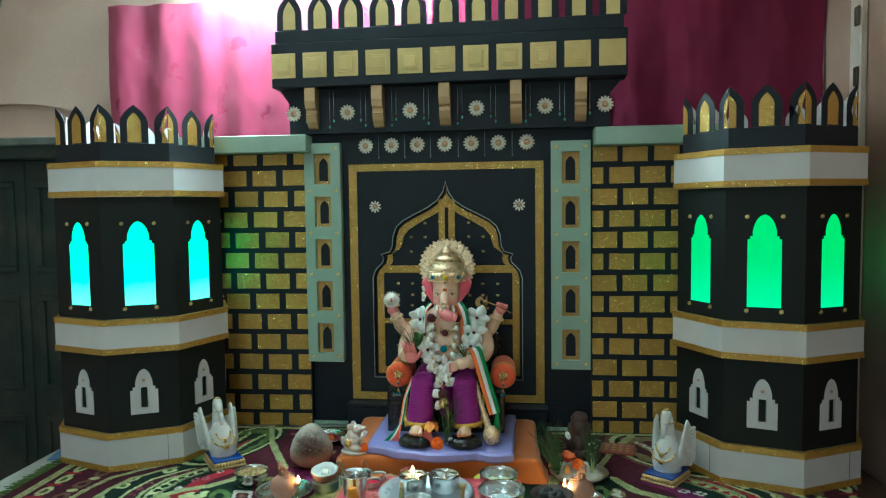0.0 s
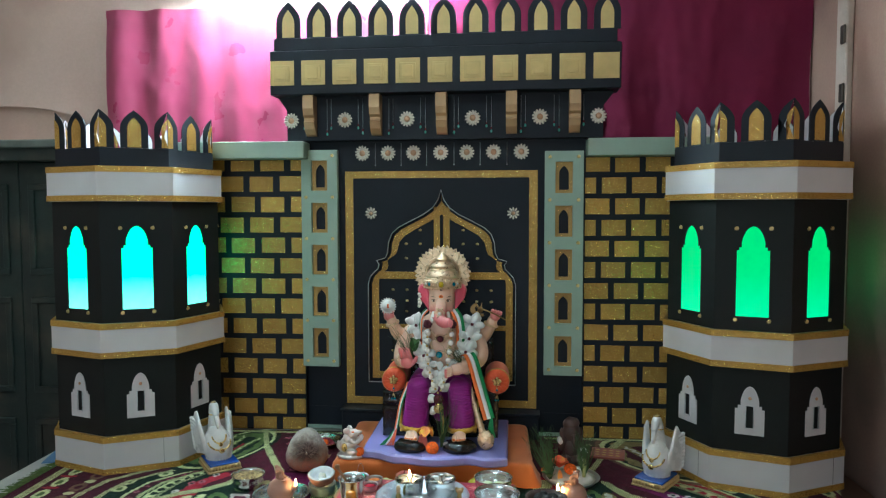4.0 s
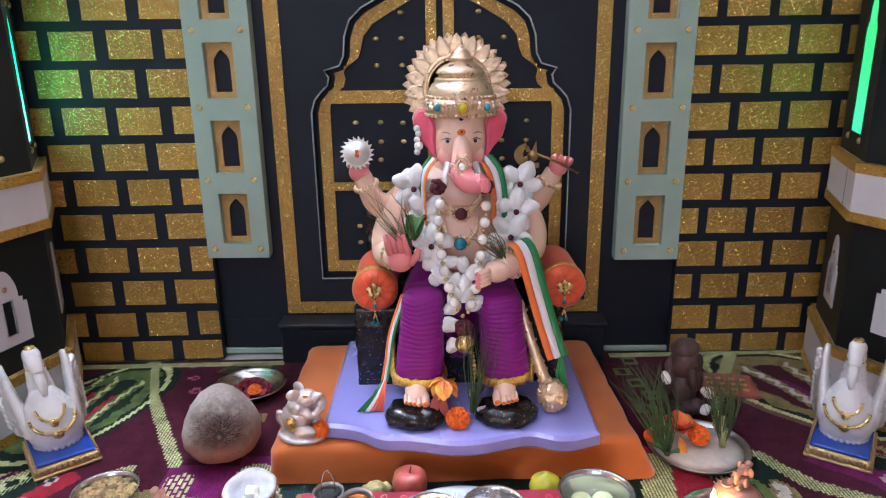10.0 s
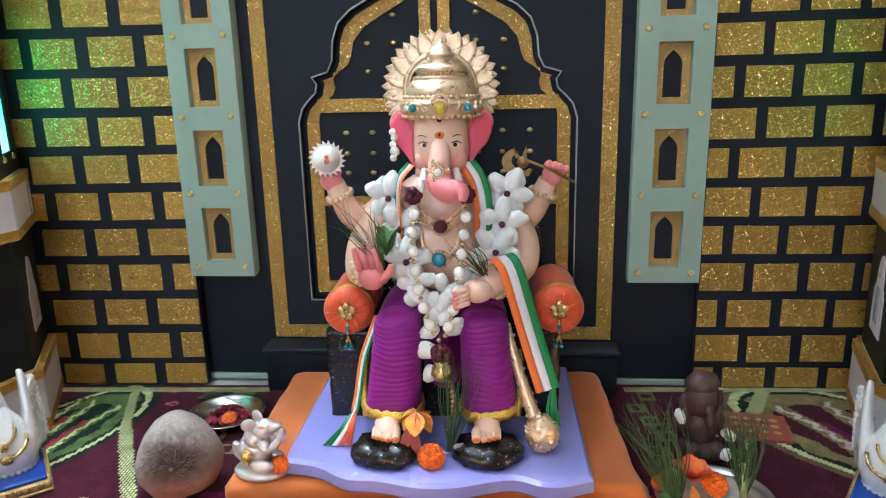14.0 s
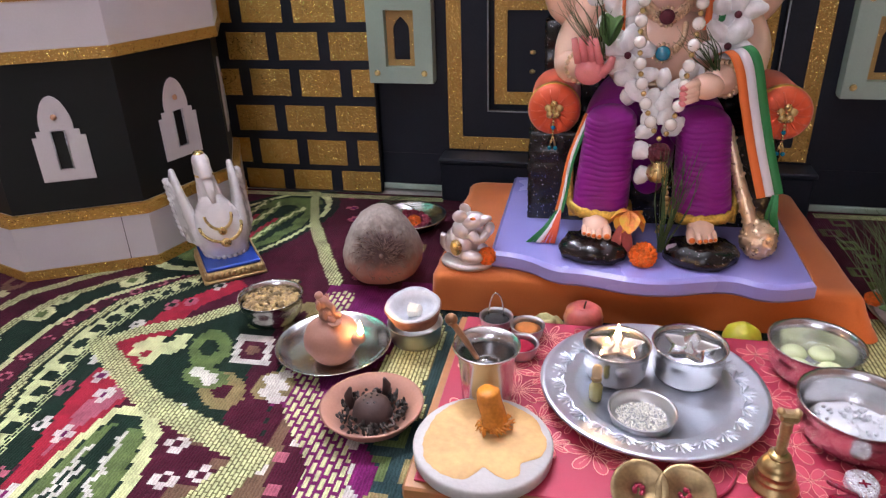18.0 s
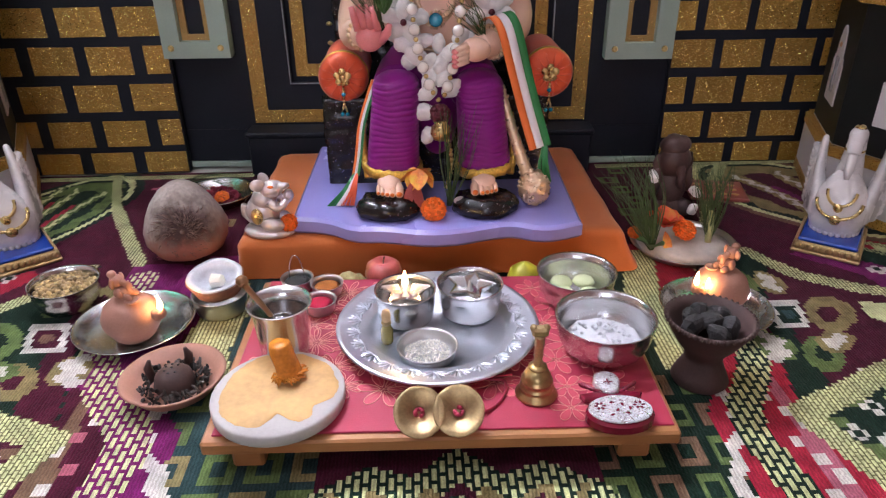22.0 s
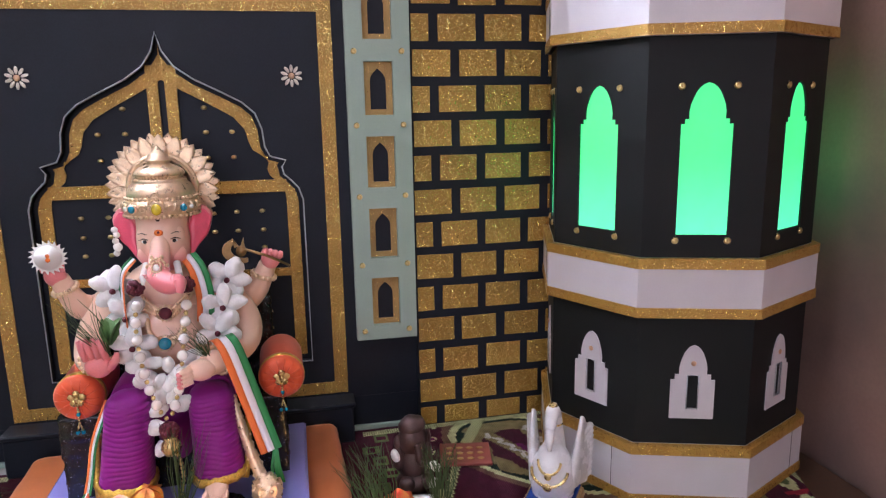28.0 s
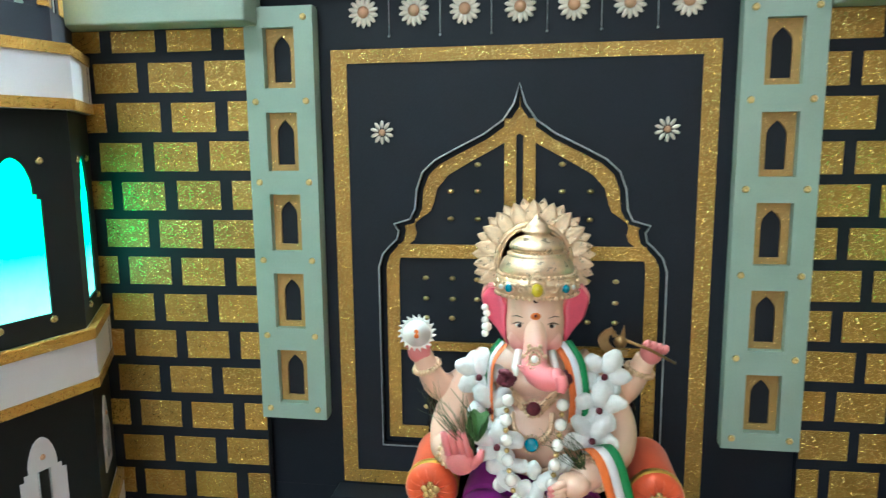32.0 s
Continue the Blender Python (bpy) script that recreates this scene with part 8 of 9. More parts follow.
# ---- incense dish and charcoal stand ----
inc = thing("incense_dish", "shallow terracotta dish with burnt incense and ash", "dish", place(-0.646, 2.009, 0.0) @ Matrix.Diagonal((0.88, 0.88, 0.92, 1)))
part("dish", Geo().lathe([(0, 0.0), (0.050, 0.0), (0.066, 0.012), (0.081, 0.031), (0.084, 0.034), (0.080, 0.0355), (0.064, 0.018), (0.048, 0.006), (0, 0.005)], 48), CLAY, inc)
dome = part("dome", Geo().lathe([(0.030, 0.006), (0.033, 0.016), (0.029, 0.032), (0.018, 0.042), (0, 0.045)], 28), CLAY_DARK, inc, "soot-darkened clay dome with holes")
for k in range(7):
    a = k * 0.9
    part("hole", Geo().ball((0.012 * math.cos(a) * (k > 0), 0.012 * math.sin(a) * (k > 0), 0.0435 if k else 0.0455), (0.0022, 0.0022, 0.0012), nu=7, nv=5), CHAR, dome)
g = Geo()
rr = random.Random(21)
for k in range(150):
    a, q = rr.uniform(0, 6.28), rr.uniform(0.034, 0.058)
    g.ball((q * math.cos(a), q * math.sin(a), 0.012 + rr.uniform(0, 0.014)), (rr.uniform(0.003, 0.010), rr.uniform(0.002, 0.005), rr.uniform(0.0012, 0.003)), None, 5, 4, Euler((rr.uniform(0, 3), rr.uniform(0, 3), rr.uniform(0, 3))).to_matrix())
for n_ in range(len(g.s)):
    g.s[n_] = False
tagged(part("burnt_incense", g, ASH, inc), kind="stuff")
for px, py in ((-0.036, 0.006), (0.012, 0.038)):
    part("clay_horn", Geo().tube([(px, py, 0.018), (px * 1.15, py * 1.15, 0.04), (px * 1.0, py * 1.0, 0.055)], [0.008, 0.007, 0.003], 8), CLAY_DARK, inc)

st = thing("incense_stand", "dark clay goblet stand filled with charcoal", "incense stand", place(0.114, 1.994, 0.0) @ Matrix.Diagonal((0.885, 0.885, 0.835, 1)))
part("goblet", Geo().lathe([(0, 0.0), (0.042, 0.0), (0.046, 0.006), (0.040, 0.022), (0.030, 0.045), (0.031, 0.060), (0.046, 0.082), (0.062, 0.110), (0.067, 0.122), (0.069, 0.128), (0.065, 0.130), (0.058, 0.114), (0.040, 0.092), (0, 0.084)], 40), CLAY_DARK, st)
g = Geo()
for k in range(44):
    a = 2 * math.pi * k / 44
    g.ball((0.0685 * math.cos(a), 0.0685 * math.sin(a), 0.127), (0.0035, 0.0035, 0.0045), nu=6, nv=5)
tagged(part("beaded_rim", g, CLAY_DARK, st), kind="stuff")
for k in range(7):
    a, q = 2.4 * k, (0.0 if k == 0 else 0.030)
    g = Geo().ball((0, 0, 0), (0.024, 0.019, 0.014), nu=10, nv=7)
    g.v = [tuple(Vector(p) + 0.007 * noise.noise_vector(Vector(p) * 55 + Vector((3 * k, 0, 0)))) for p in g.v]
    for n_ in range(len(g.s)):
        g.s[n_] = False
    part("charcoal", g, CHAR, st, "", pose(q * math.cos(a), q * math.sin(a), 0.114 + 0.006 * (k == 0), 20 * k, 14 * k, 50 * k))

# ---- bowls, coconut and dishes on the carpet ----
o, i = bowl_profile(0.045, 0.036, 0.8)
lowb = vessel("steel_cup", "steel cup under the coconut half", "cup", -0.632, 2.224, 0.0, o, i, STEEL_DULL, body="cup")
half_c = thing("coconut_half", "half coconut shell with a lump of white camphor", "coconut", pose(-0.630, 2.222, 0.030, 10, 0, 0) @ Matrix.Scale(0.94, 4))
g = Geo().lathe([(0, 0.0), (0.024, 0.004), (0.042, 0.020), (0.0505, 0.044), (0.0495, 0.046), (0.047, 0.046), (0.040, 0.030), (0.022, 0.014), (0, 0.011)], 40)
g.v = [tuple(Vector(p) + 0.0035 * noise.noise_vector(Vector(p) * 35)) for p in g.v]
part("shell", g, material("brown_shell", (0.24, 0.105, 0.07), 0.55, vary=0.3, scale=40, fine=200, bump=0.4), half_c)
g = Geo().lathe([(0, 0.0125), (0.021, 0.0155), (0.0385, 0.0320), (0.0482, 0.0462), (0.0488, 0.0470), (0.0385, 0.0478), (0.0330, 0.036), (0.020, 0.027), (0, 0.0245)], 40)
g.v = [tuple(Vector(p) + 0.0035 * noise.noise_vector(Vector(p) * 35)) for p in g.v]
part("flesh", g, material("bluish_white_flesh", (0.55, 0.57, 0.61), 0.55, vary=0.14, scale=60, fine=300, bump=0.2), half_c)
g = Geo().box(-0.013, 0.013, -0.010, 0.010, 0.024, 0.046, 0.005)
g.v = [tuple(Vector(p) + 0.004 * noise.noise_vector(Vector(p) * 70)) for p in g.v]
part("camphor_lump", g, material("camphor", (0.8, 0.78, 0.68), 0.5), half_c)

o, i = bowl_profile(0.056, 0.050, 0.62)
peas = vessel("steel_bowl", "steel bowl heaped with pale dried peas", "bowl", -0.903, 2.254, 0.0, o, i, STEEL, "steel bowls", 36)
grains("pea", material("dried_peas", (0.33, 0.22, 0.09), 0.6, vary=0.25, scale=90, per_grain=0.5), peas, 420, 0.050, 0.035, 0.0042, 0.010, 9)

g = Geo()
prof = [(0.0, 0.0), (0.040, 0.003), (0.068, 0.018), (0.081, 0.042), (0.083, 0.066), (0.075, 0.094), (0.060, 0.122), (0.041, 0.146), (0.022, 0.160), (0.008, 0.165), (0, 0.166)]
g.lathe(prof, 52)
rows = []
g.v = [tuple(Vector(p) + 0.0035 * noise.noise_vector(Vector(p) * 28) + 0.0012 * noise.noise_vector(Vector(p) * 90)) for p in g.v]
COCO = material("dry_coconut_husk", (0.33, 0.285, 0.25), 0.9, vary=0.45, scale=22, fine=160, bump=0.9, dirt=((0.17, 0.10, 0.08), 11), stretch=(1, 1, 0.5))
n, l = COCO.node_tree.nodes, COCO.node_tree.links
base = n["Principled BSDF"].inputs["Base Color"]
co, far, rag, add, span, mx = (n.new("ShaderNode" + k) for k in ("TexCoord", "VectorMath", "TexNoise", "Math", "MapRange", "Mix"))
far.operation, add.operation, mx.data_type = 'DISTANCE', 'MULTIPLY_ADD', 'RGBA'
far.inputs[1].default_value = (0.0, -0.075, 0.088)
rag.inputs["Scale"].default_value, rag.inputs["Detail"].default_value = 55, 4
l.new(co.outputs["Object"], far.inputs[0])
l.new(co.outputs["Object"], rag.inputs["Vector"])
l.new(rag.outputs[0], add.inputs[0])
add.inputs[1].default_value = 0.085
l.new(far.outputs["Value"], add.inputs[2])
span.inputs["From Min"].default_value, span.inputs["From Max"].default_value = 0.072, 0.122
span.inputs["To Min"].default_value, span.inputs["To Max"].default_value = 1, 0
l.new(add.outputs[0], span.inputs[0])
l.new(span.outputs[0], mx.inputs["Factor"])
l.new(base.links[0].from_socket, mx.inputs["A"])
mx.inputs["B"].default_value = (0.062, 0.034, 0.034, 1)
# coppery towards the foot, the oil lamp's warm glow put into the colour
sp, low, mx2 = (n.new("ShaderNode" + k) for k in ("SeparateXYZ", "MapRange", "Mix"))
mx2.data_type = 'RGBA'
l.new(co.outputs["Object"], sp.inputs[0])
rise = n.new("ShaderNodeMath")
rise.operation = 'MULTIPLY_ADD'
rise.inputs[1].default_value = 0.07
l.new(rag.outputs[0], rise.inputs[0])
l.new(sp.outputs["Z"], rise.inputs[2])
low.inputs["From Min"].default_value, low.inputs["From Max"].default_value = 0.070, 0.112
low.inputs["To Min"].default_value, low.inputs["To Max"].default_value = 0.85, 0
l.new(rise.outputs[0], low.inputs[0])
l.new(low.outputs[0], mx2.inputs["Factor"])
l.new(mx.outputs["Result"], mx2.inputs["A"])
mx2.inputs["B"].default_value = (0.36, 0.14, 0.105, 1)
l.new(mx2.outputs["Result"], base)
coco = thing("coconut", "dry husked coconut with a dark fibrous eye", "coconut", pose(-0.742, 2.430, 0.0035, 0, 0, 14) @ Matrix.Scale(0.94, 4))
part("husk", g, COCO, coco)
g = Geo()
rr = random.Random(4)
for k in range(300):
    a, q = rr.uniform(0, 6.28), 0.008 + 0.040 * rr.random()
    x, z = q * math.cos(a) * 1.1, 0.088 + q * math.sin(a)
    y = -0.079 + 6.5 * x * x + 5.5 * max(0.0, z - 0.07) ** 2
    ln = rr.uniform(0.006, 0.016)
    g.tube([(x, y + 0.003, z), (x + ln * 0.5 * math.cos(a), y - rr.uniform(0.0, 0.003), z + ln * 0.5 * math.sin(a)), (x + ln * math.cos(a + 0.3), y + 0.004 * rr.random(), z + ln * math.sin(a + 0.3))], [0.0010, 0.0008, 0.0003], 4)
g.ball((0, -0.079, 0.088), (0.005, 0.004, 0.005), nu=9, nv=7)
tagged(part("fibre_patch", g, material("husk_fibre", (0.17, 0.115, 0.10), 0.85, vary=0.5, scale=120, bump=0.1), coco), kind="stuff")

bp = thing("steel_plate", "small steel plate with red petals behind the coconut", "plate", place(-0.752, 2.695, 0.0))
part("dish", Geo().lathe([(0, 0.001), (0.062, 0.001), (0.080, 0.022), (0.086, 0.026), (0.083, 0.0275), (0.078, 0.023), (0.060, 0.004), (0, 0.003)], 40), STEEL, bp)
grains("petal", material("crimson_petals", (0.26, 0.02, 0.05), 0.7, vary=0.3, scale=60), bp, 70, 0.045, 0.008, 0.009, 0.012, 12, (1, 0.8, 0.3))
marigold((-0.735, 2.665, 0.022), 0.017, "small orange marigold among red petals", 20)
blades("grass_bunch", "loose grass lying behind the plate", (-0.86, 2.80, 0.006), (-0.70, 2.79, 0.02), 22, 0.05, 14, bend=0.05)

# ---- silver mouse statue ----
g = Geo()
g.now = 0
g.lathe([(0, 0), (0.042, 0), (0.044, 0.006), (0.040, 0.011), (0, 0.012)], 24, squash=0.75)
g.ball((-0.010, 0.004, 0.040), (0.028, 0.024, 0.032))
g.ball((-0.004, 0.0, 0.066), (0.021, 0.019, 0.022))
g.ball((0.012, -0.004, 0.088), (0.020, 0.017, 0.016), turn=Euler((0, -0.35, 0)).to_matrix())
g.tube([(0.022, -0.005, 0.090), (0.036, -0.006, 0.096), (0.041, -0.006, 0.098)], [0.012, 0.006, 0.0035], 10)
for y in (-0.017, 0.013):
    g.ball((-0.006, y, 0.099), (0.012, 0.004, 0.012), turn=Euler((0, 0, 0.4 if y < 0 else -0.4)).to_matrix())
for y in (-0.016, 0.012):
    g.tube(glide([(0.010, y, 0.068), (0.026, y * 1.2, 0.058), (0.036, y * 0.5, 0.070)], 4), [0.009] * 4 + [0.007] * 5, 8)
    g.ball((0.012, y * 1.3, 0.024), (0.020, 0.010, 0.013))
g.tube(glide([(-0.032, 0.004, 0.018), (-0.041, 0.0, 0.035), (-0.038, -0.004, 0.055)], 4), 0.005, 7)
g.ball((0.037, 0.0, 0.074), (0.008, 0.012, 0.012))
g.now = 1
g.ball((-0.012, -0.022, 0.040), (0.010, 0.004, 0.016))
g.now = 2
g.ball((0.015, -0.017, 0.097), (0.005, 0.003, 0.003), nu=8, nv=6)
thing("mouse_statue", "small silver-painted mouse statue standing on its hind legs", "statue", pose(-0.564, 2.366, 0.079, 0, 0, -8) @ Matrix.Diagonal((1.12, 1.1, 0.99, 1)), geo=g, mats=[material("silver_paint", (0.74, 0.67, 0.67), 0.33, 0.62, 0.08, 40, 300, 0.05), STUD_GOLD, ORANGE_PAINT])
marigold((-0.526, 2.352, 0.101), 0.017, "orange marigold at the mouse's feet", 50)


# ---- swans ----
def swan(x, y, turn, mirror, size):
    g = Geo()
    g.now = 0
    g.lathe([(0, 0.028), (0.036, 0.028), (0.045, 0.036), (0.050, 0.054), (0.049, 0.078), (0.041, 0.102), (0.028, 0.124), (0.017, 0.138), (0, 0.141)], 24, squash=0.95)
    for k in range(24):
        a = 2 * math.pi * k / 24
        g.ball((0.039 * math.cos(a), 0.037 * math.sin(a), 0.033), (0.006, 0.006, 0.008), nu=7, nv=5)
    limb_pts = glide([(0, 0.008, 0.095), (0, 0.012, 0.130), (0, 0.010, 0.165), (0, 0.004, 0.192), (0, -0.010, 0.206), (0, -0.022, 0.196), (0, -0.030, 0.178)], 5)
    g.tube(limb_pts, spread([0.030, 0.023, 0.0175, 0.0155, 0.0155, 0.0135, 0.011], 5), 14)
    g.tube([(0, -0.030, 0.178), (0, -0.036, 0.150), (0, -0.038, 0.135)], [0.009, 0.008, 0.004], 10)
    for s in (-1, 1):
        rows = []
        for k in range(11):
            u = k / 10
            cx_, cz_ = s * (0.036 + 0.016 * u + 0.004 * math.sin(3 * u)), 0.046 + 0.134 * u
            deep = 0.044 * (1 - u) ** 0.5 + 0.007
            thick = 0.015 * (1 - u) + 0.007
            cy_ = 0.018 + 0.020 * u
            rows.append([(cx_ + thick * math.cos(a) * 0.8 + s * 0.42 * deep * math.sin(a) * (math.sin(a) > 0), cy_ + 0.85 * deep * math.sin(a), cz_ - 0.008 * math.sin(a)) for a in [2 * math.pi * q / 14 for q in range(14)]])
        g.strip(rows, closed=True)
        g.put(rows[-1], [tuple(range(14))], None, True)
        for row_, count in ((0, 10), (1, 9), (2, 7)):
            for k in range(count):
                u = 0.06 + 0.86 * k / count
                deep = 0.044 * (1 - u) ** 0.5 + 0.007
                out = deep * (0.98 - 0.36 * row_)
                g.ball((s * (0.040 + 0.016 * u + 0.42 * out), 0.016 + 0.020 * u + 0.85 * out, 0.046 + 0.134 * u), (0.010, 0.012, 0.0062), None, 8, 6, Euler((0.5, 0, s * -0.6)).to_matrix())
    g.now = 1
    g.tube([(0.024 * math.cos(a), -0.034 - 0.012 * math.sin(a), 0.112 - 0.024 * math.sin(a)) for a in [math.pi * k / 12 for k in range(13)]], 0.0028, 6)
    g.tube([(0.038 * math.cos(a), -0.031 - 0.021 * math.sin(a), 0.092 - 0.026 * math.sin(a)) for a in [math.pi * k / 14 for k in range(15)]], 0.0032, 6)
    g.ball((0, -0.008, 0.2185), (0.010, 0.012, 0.005), nu=10, nv=7)
    g.ball((0, -0.048, 0.085), (0.008, 0.004, 0.008), nu=10, nv=7)
    g.ball((0, -0.053, 0.064), (0.010, 0.005, 0.009), nu=10, nv=7)
    g.tube([(0.016 * math.cos(a), 0.006 + 0.015 * math.sin(a), 0.176) for a in [2 * math.pi * k / 16 for k in range(16)]], 0.0022, 5, closed=True)
    tip = 0.0 if mirror else 0.10
    g.v = [(px - tip * (pz - 0.028), py + 0.022, 0.028 + (pz - 0.028) * 1.06) for px, py, pz in g.v]
    g.now = 2
    g.box(-0.050, 0.050, -0.050, 0.078, 0.0205, 0.028, 0.003)
    g.now = 3
    g.box(-0.058, 0.058, -0.058, 0.086, 0.0, 0.006, 0.002)
    g.box(-0.054, 0.054, -0.054, 0.082, 0.0062, 0.0203, 0.004)
    for k in range(10):
        for s in (-1, 1):
            g.ball((-0.048 + 0.0107 * k, 0.014 + s * 0.068, 0.013), (0.0055, 0.003, 0.007), nu=6, nv=5)
            g.ball((s * 0.054, -0.048 + 0.0138 * k, 0.013), (0.003, 0.0055, 0.007), nu=6, nv=5)
    thing("swan_statue", "white glazed swan statue with gold trim on a blue base", "statue", pose(x, y, 0.001, 0, 0, turn) @ Matrix.Scale(size, 4), "swan statues", "", g, [SWAN_WHITE, STUD_GOLD, SWAN_BLUE, SWAN_GOLD])


SWAN_WHITE = material("white_glaze", (0.74, 0.72, 0.72), 0.28, vary=0.05, scale=30, fine=300, bump=0.05, coat=0.4)
SWAN_BLUE = material("blue_enamel", (0.012, 0.06, 0.34), 0.2, vary=0.1, scale=30, bump=0.03, coat=0.5)
SWAN_GOLD = material("gold_painted_clay", (0.52, 0.36, 0.16), 0.4, 0.5, 0.2, 50, 300, 0.3)
swan(-1.076, 2.434, 37, False, 1.075)
swan(0.522, 2.387, -36, True, 1.04)

# ---- offering plate with the dark stone figure ----
off = thing("offering_plate", "steel plate of rice, flowers and a dark figure", "plate", place(0.231, 2.397, 0.0) @ Matrix.Diagonal((0.935, 0.92, 1, 1)))
part("dish", Geo().lathe([(0, 0.001), (0.090, 0.001), (0.104, 0.014), (0.110, 0.018), (0.107, 0.019), (0.100, 0.014), (0.088, 0.003), (0, 0.0025)], 48), STEEL_DULL, off)
g = Geo().lathe([(0.096, 0.012), (0.070, 0.018), (0.03, 0.021), (0, 0.021)], 30)
g.v = [(x, y, z + 0.002 * noise.noise((x * 70, y * 70, 1))) for x, y, z in g.v]
part("rice_bed", g, material("rice_flour", (0.66, 0.60, 0.54), 0.8, vary=0.15, scale=50, fine=500, bump=0.5), off)
g = Geo()
g.ball((0, 0, 0.020), (0.040, 0.034, 0.024))
g.ball((0, 0.004, 0.058), (0.032, 0.028, 0.042))
g.ball((0, 0.0, 0.108), (0.032, 0.029, 0.034))
g.ball((0, 0.004, 0.134), (0.029, 0.028, 0.020))
g.tube(glide([(0, -0.024, 0.106), (0.002, -0.030, 0.088), (0.003, -0.029, 0.072), (0.010, -0.028, 0.066)], 4), spread([0.009, 0.0075, 0.006, 0.005], 4), 9)
for s in (-1, 1):
    g.ball((s * 0.032, 0.0, 0.072), (0.011, 0.013, 0.026))
    g.ball((s * 0.022, -0.022, 0.026), (0.018, 0.018, 0.015))
    g.ball((s * 0.032, 0.002, 0.104), (0.010, 0.006, 0.018))
g.v = [tuple(Vector(p) + 0.0030 * noise.noise_vector(Vector(p) * 60) + 0.0016 * noise.noise_vector(Vector(p) * 150)) for p in g.v]
g.now = 1
g.ball((0.004, -0.030, 0.098), (0.0055, 0.003, 0.006), nu=8, nv=6)
thing("stone_figure", "small dark stone statue behind the offering plate", "statue", pose(0.248, 2.545, 0.0, 0, 0, 8) @ Matrix.Diagonal((1.08, 1.08, 1.2, 1)), geo=g, mats=[material("dark_brown_stone", (0.062, 0.032, 0.029), 0.5, vary=0.3, scale=40, fine=250, bump=0.5), ORANGE_PAINT])
marigold((0.228, 2.392, 0.042), 0.023, "orange marigold on the rice", 35)
marigold((0.141, 2.422, 0.024), 0.015, "small orange marigold on the rice", 30)
hb = thing("hibiscus", "orange-red hibiscus on the rice", "flower", place(0.190, 2.400, 0.046))
for k, (a, b) in enumerate(((-50, 45), (0, 70), (50, 40), (110, 60), (-120, 45), (170, 35))):
    leaf_part((0, 0, 0), 0.044, 0.044, pose(0, 0, 0, -5 + b * 0.9, 0, a), PETAL_FIRE, hb, "petal")
leaf_part((0.0, -0.010, -0.004), 0.055, 0.018, pose(0, 0, 0, -48, 0, 180), PETAL, hb, "stalk_petal")
lf2 = thing("leaf_sprig", "green leaf on the offering plate", "leaves", place(0.152, 2.352, 0.026))
for a in (150, 205, 90):
    leaf_part((0, 0, 0), 0.036, 0.032, pose(0, 0, 0, 34, 0, a), LEAF, lf2)
blades("grass_bunch", "bunch of grass leaning on the offering plate", (0.155, 2.358, 0.020), (0.112, 2.46, 0.165), 60, 0.06, 5, bend=0.05)
blades("grass_bunch", "tied bunch of grass standing on the offering plate", (0.276, 2.385, 0.018), (0.286, 2.445, 0.155), 60, 0.042, 6, bend=0.04)
g = Geo().tube([(0.275, 2.383, 0.019), (0.277, 2.390, 0.045), (0.279, 2.400, 0.080)], [0.006, 0.008, 0.006], 9)
thing("grass_stalk", "pale tied stalks at the foot of the grass", "grass", geo=g, mats=material("pale_stalk", (0.36, 0.38, 0.16), 0.6, vary=0.25, scale=60, stretch=(1, 1, 0.2)))
tf = thing("cotton_string", "cotton tufts beside the dark figure", "cotton")
for x, y, z in ((0.205, 2.530, 0.100), (0.292, 2.515, 0.070), (0.285, 2.50, 0.036)):
    tuft((x, y, z), 0.0125, tf)

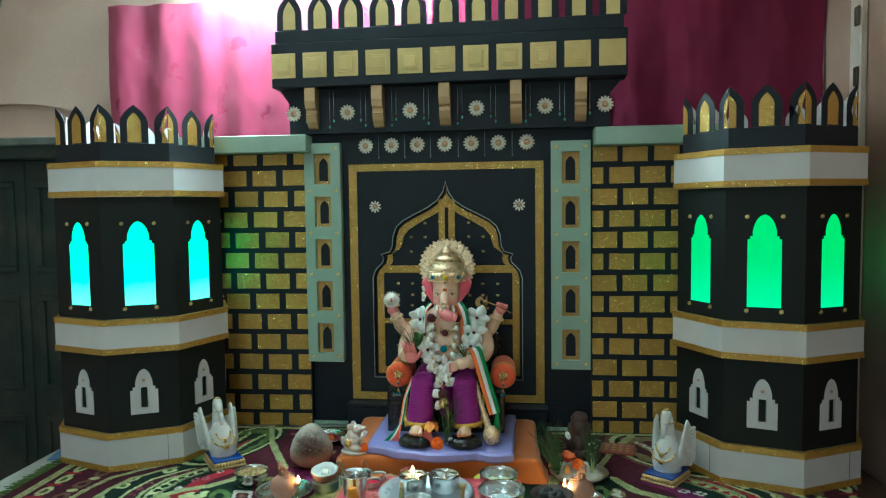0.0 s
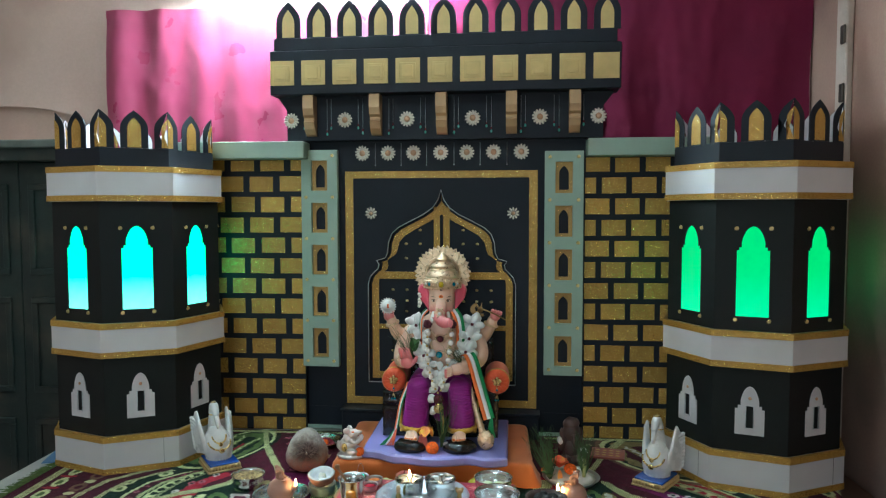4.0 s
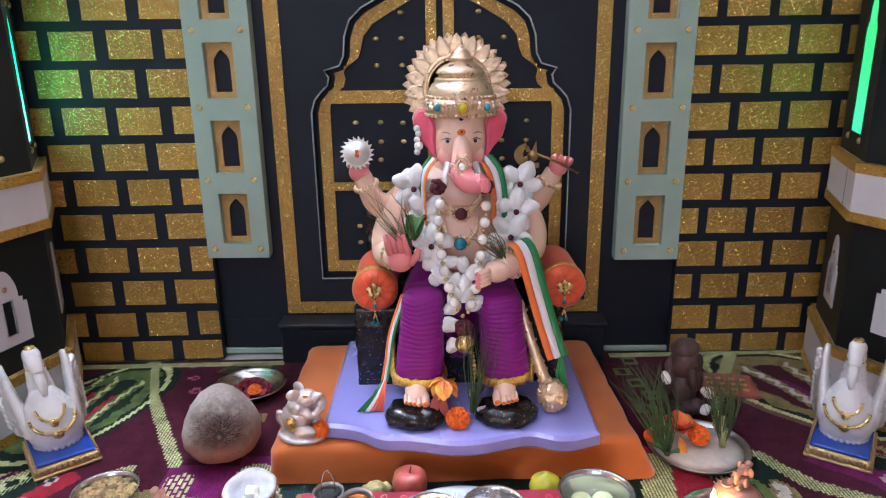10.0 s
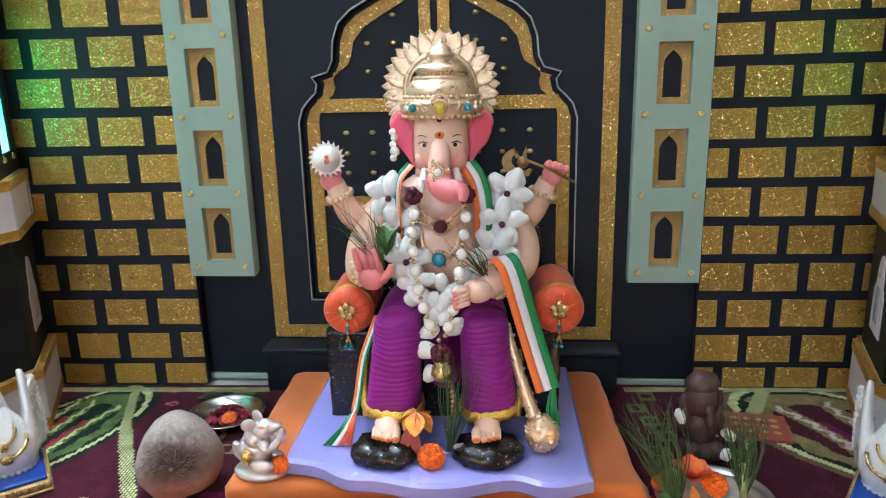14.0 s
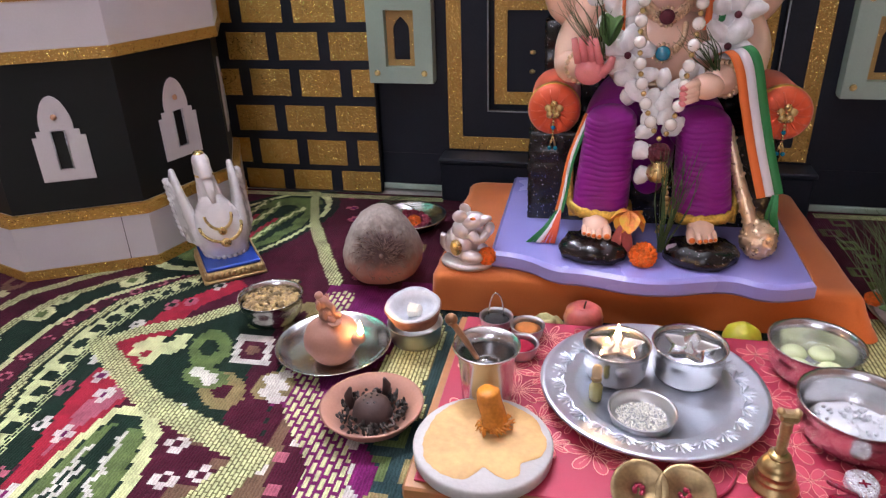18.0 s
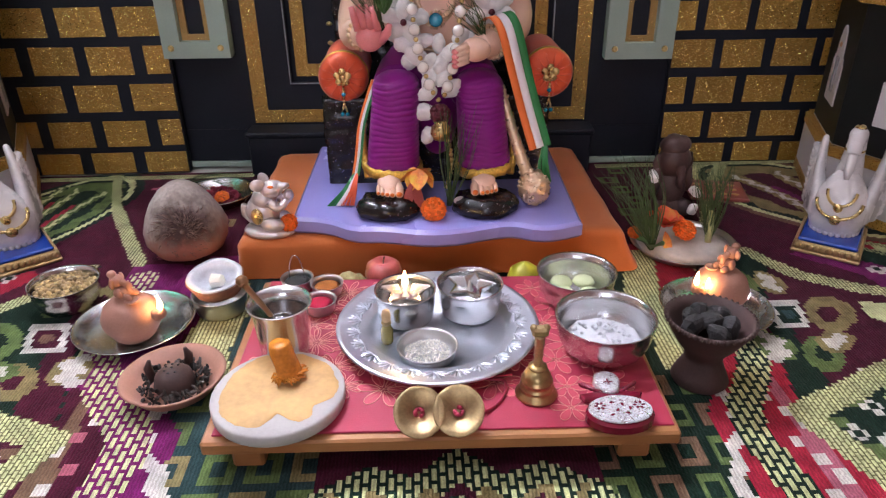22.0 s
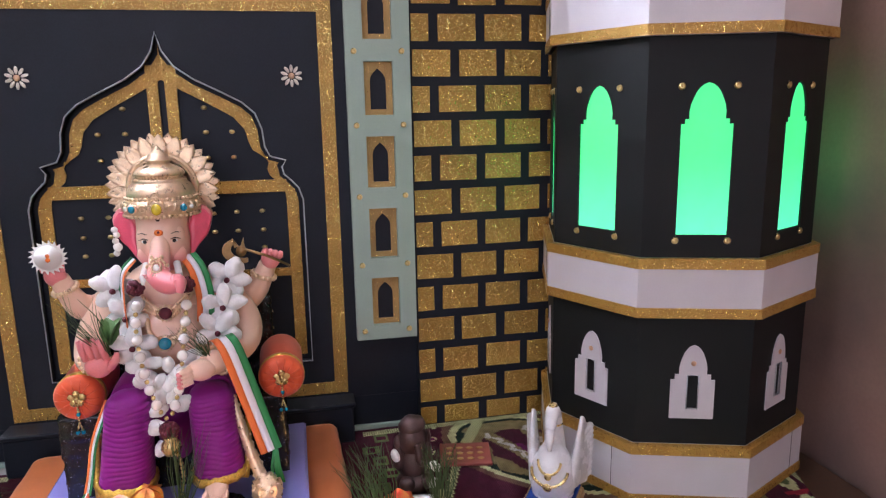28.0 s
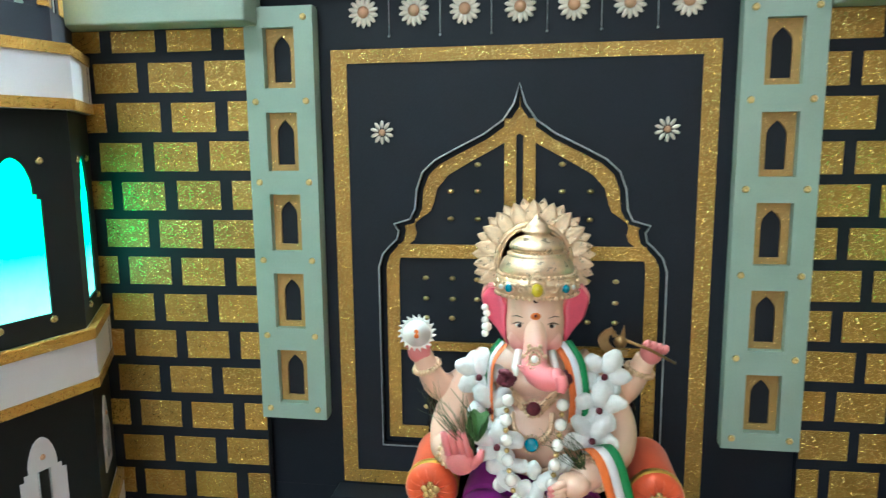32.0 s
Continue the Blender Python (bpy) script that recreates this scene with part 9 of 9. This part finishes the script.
# ---- printed packet near the wall, blue card by the tower ----
pk = thing("printed_packet", "flat red and gold printed packet on the carpet", "packet", pose(0.405, 2.665, 0.002, 0, 0, -12))
part("sleeve", Geo().box(-0.065, 0.065, -0.055, 0.055, 0, 0.008, 0.002), material("red_brown_print", (0.26, 0.06, 0.045), 0.4, vary=0.25, scale=30), pk)
g = Geo()
for k in range(4):
    for j in range(3):
        g.ball((-0.040 + 0.026 * k, -0.028 + 0.027 * j, 0.0084), (0.009, 0.007, 0.0006), nu=9, nv=4)
part("gold_print", g, material("gold_print", (0.50, 0.32, 0.12), 0.4, 0.4), pk)
bc = thing("blue_card", "sheet of blue card under the tower's foot", "card", pose(-1.69, 2.60, 0.001, 0, 0, 14), geo=Geo().box(-0.13, 0.13, -0.16, 0.10, 0, 0.003), mats=material("blue_card", (0.10, 0.19, 0.36), 0.6))

# ---- wall clock ----
ck = thing("wall_clock", "round white wall clock with a cream rim", "clock", place(-2.49, WALL_Y, 1.955))
part("rim", Geo().lathe([(0.125, 0.0005), (0.130, 0.02), (0.124, 0.035), (0.108, 0.035), (0.106, 0.024), (0.106, 0.0005)], 40, pose(0, 0, 0, 90, 0, 0)), material("cream_plastic", (0.52, 0.46, 0.38), 0.5, dirt=((0.25, 0.2, 0.16), 12)), ck)
part("dial", Geo().lathe([(0.0, 0.020), (0.106, 0.020), (0.106, 0.018)], 40, pose(0, 0, 0, 90, 0, 0)), material("dial_white", (0.6, 0.58, 0.54), 0.5), ck)
for a, ln in ((200, 0.06), (110, 0.085)):
    part("pointer", Geo().box(-0.003, 0.003, -0.024, -0.022, 0, ln), DARK_PAINT, ck, "", pose(0, 0, 0, 0, a, 0))
for k in range(12):
    part("hour_mark", Geo().box(-0.003, 0.003, -0.0225, -0.0205, 0.085, 0.098), DARK_PAINT, ck, "", pose(0, 0, 0, 0, 30 * k, 0))


# ---- bricks of the fort walls ----
gold_bricks(wall_l, -0.872, -1, 0.53, 0.104, 0.029, 0.058, 1, 1.207, 0.0890, 0.056)
gold_bricks(wall_r, 0.329, 1, 0.55, 0.099, 0.0235, 0.048, 0, 1.194, 0.0883, 0.052)
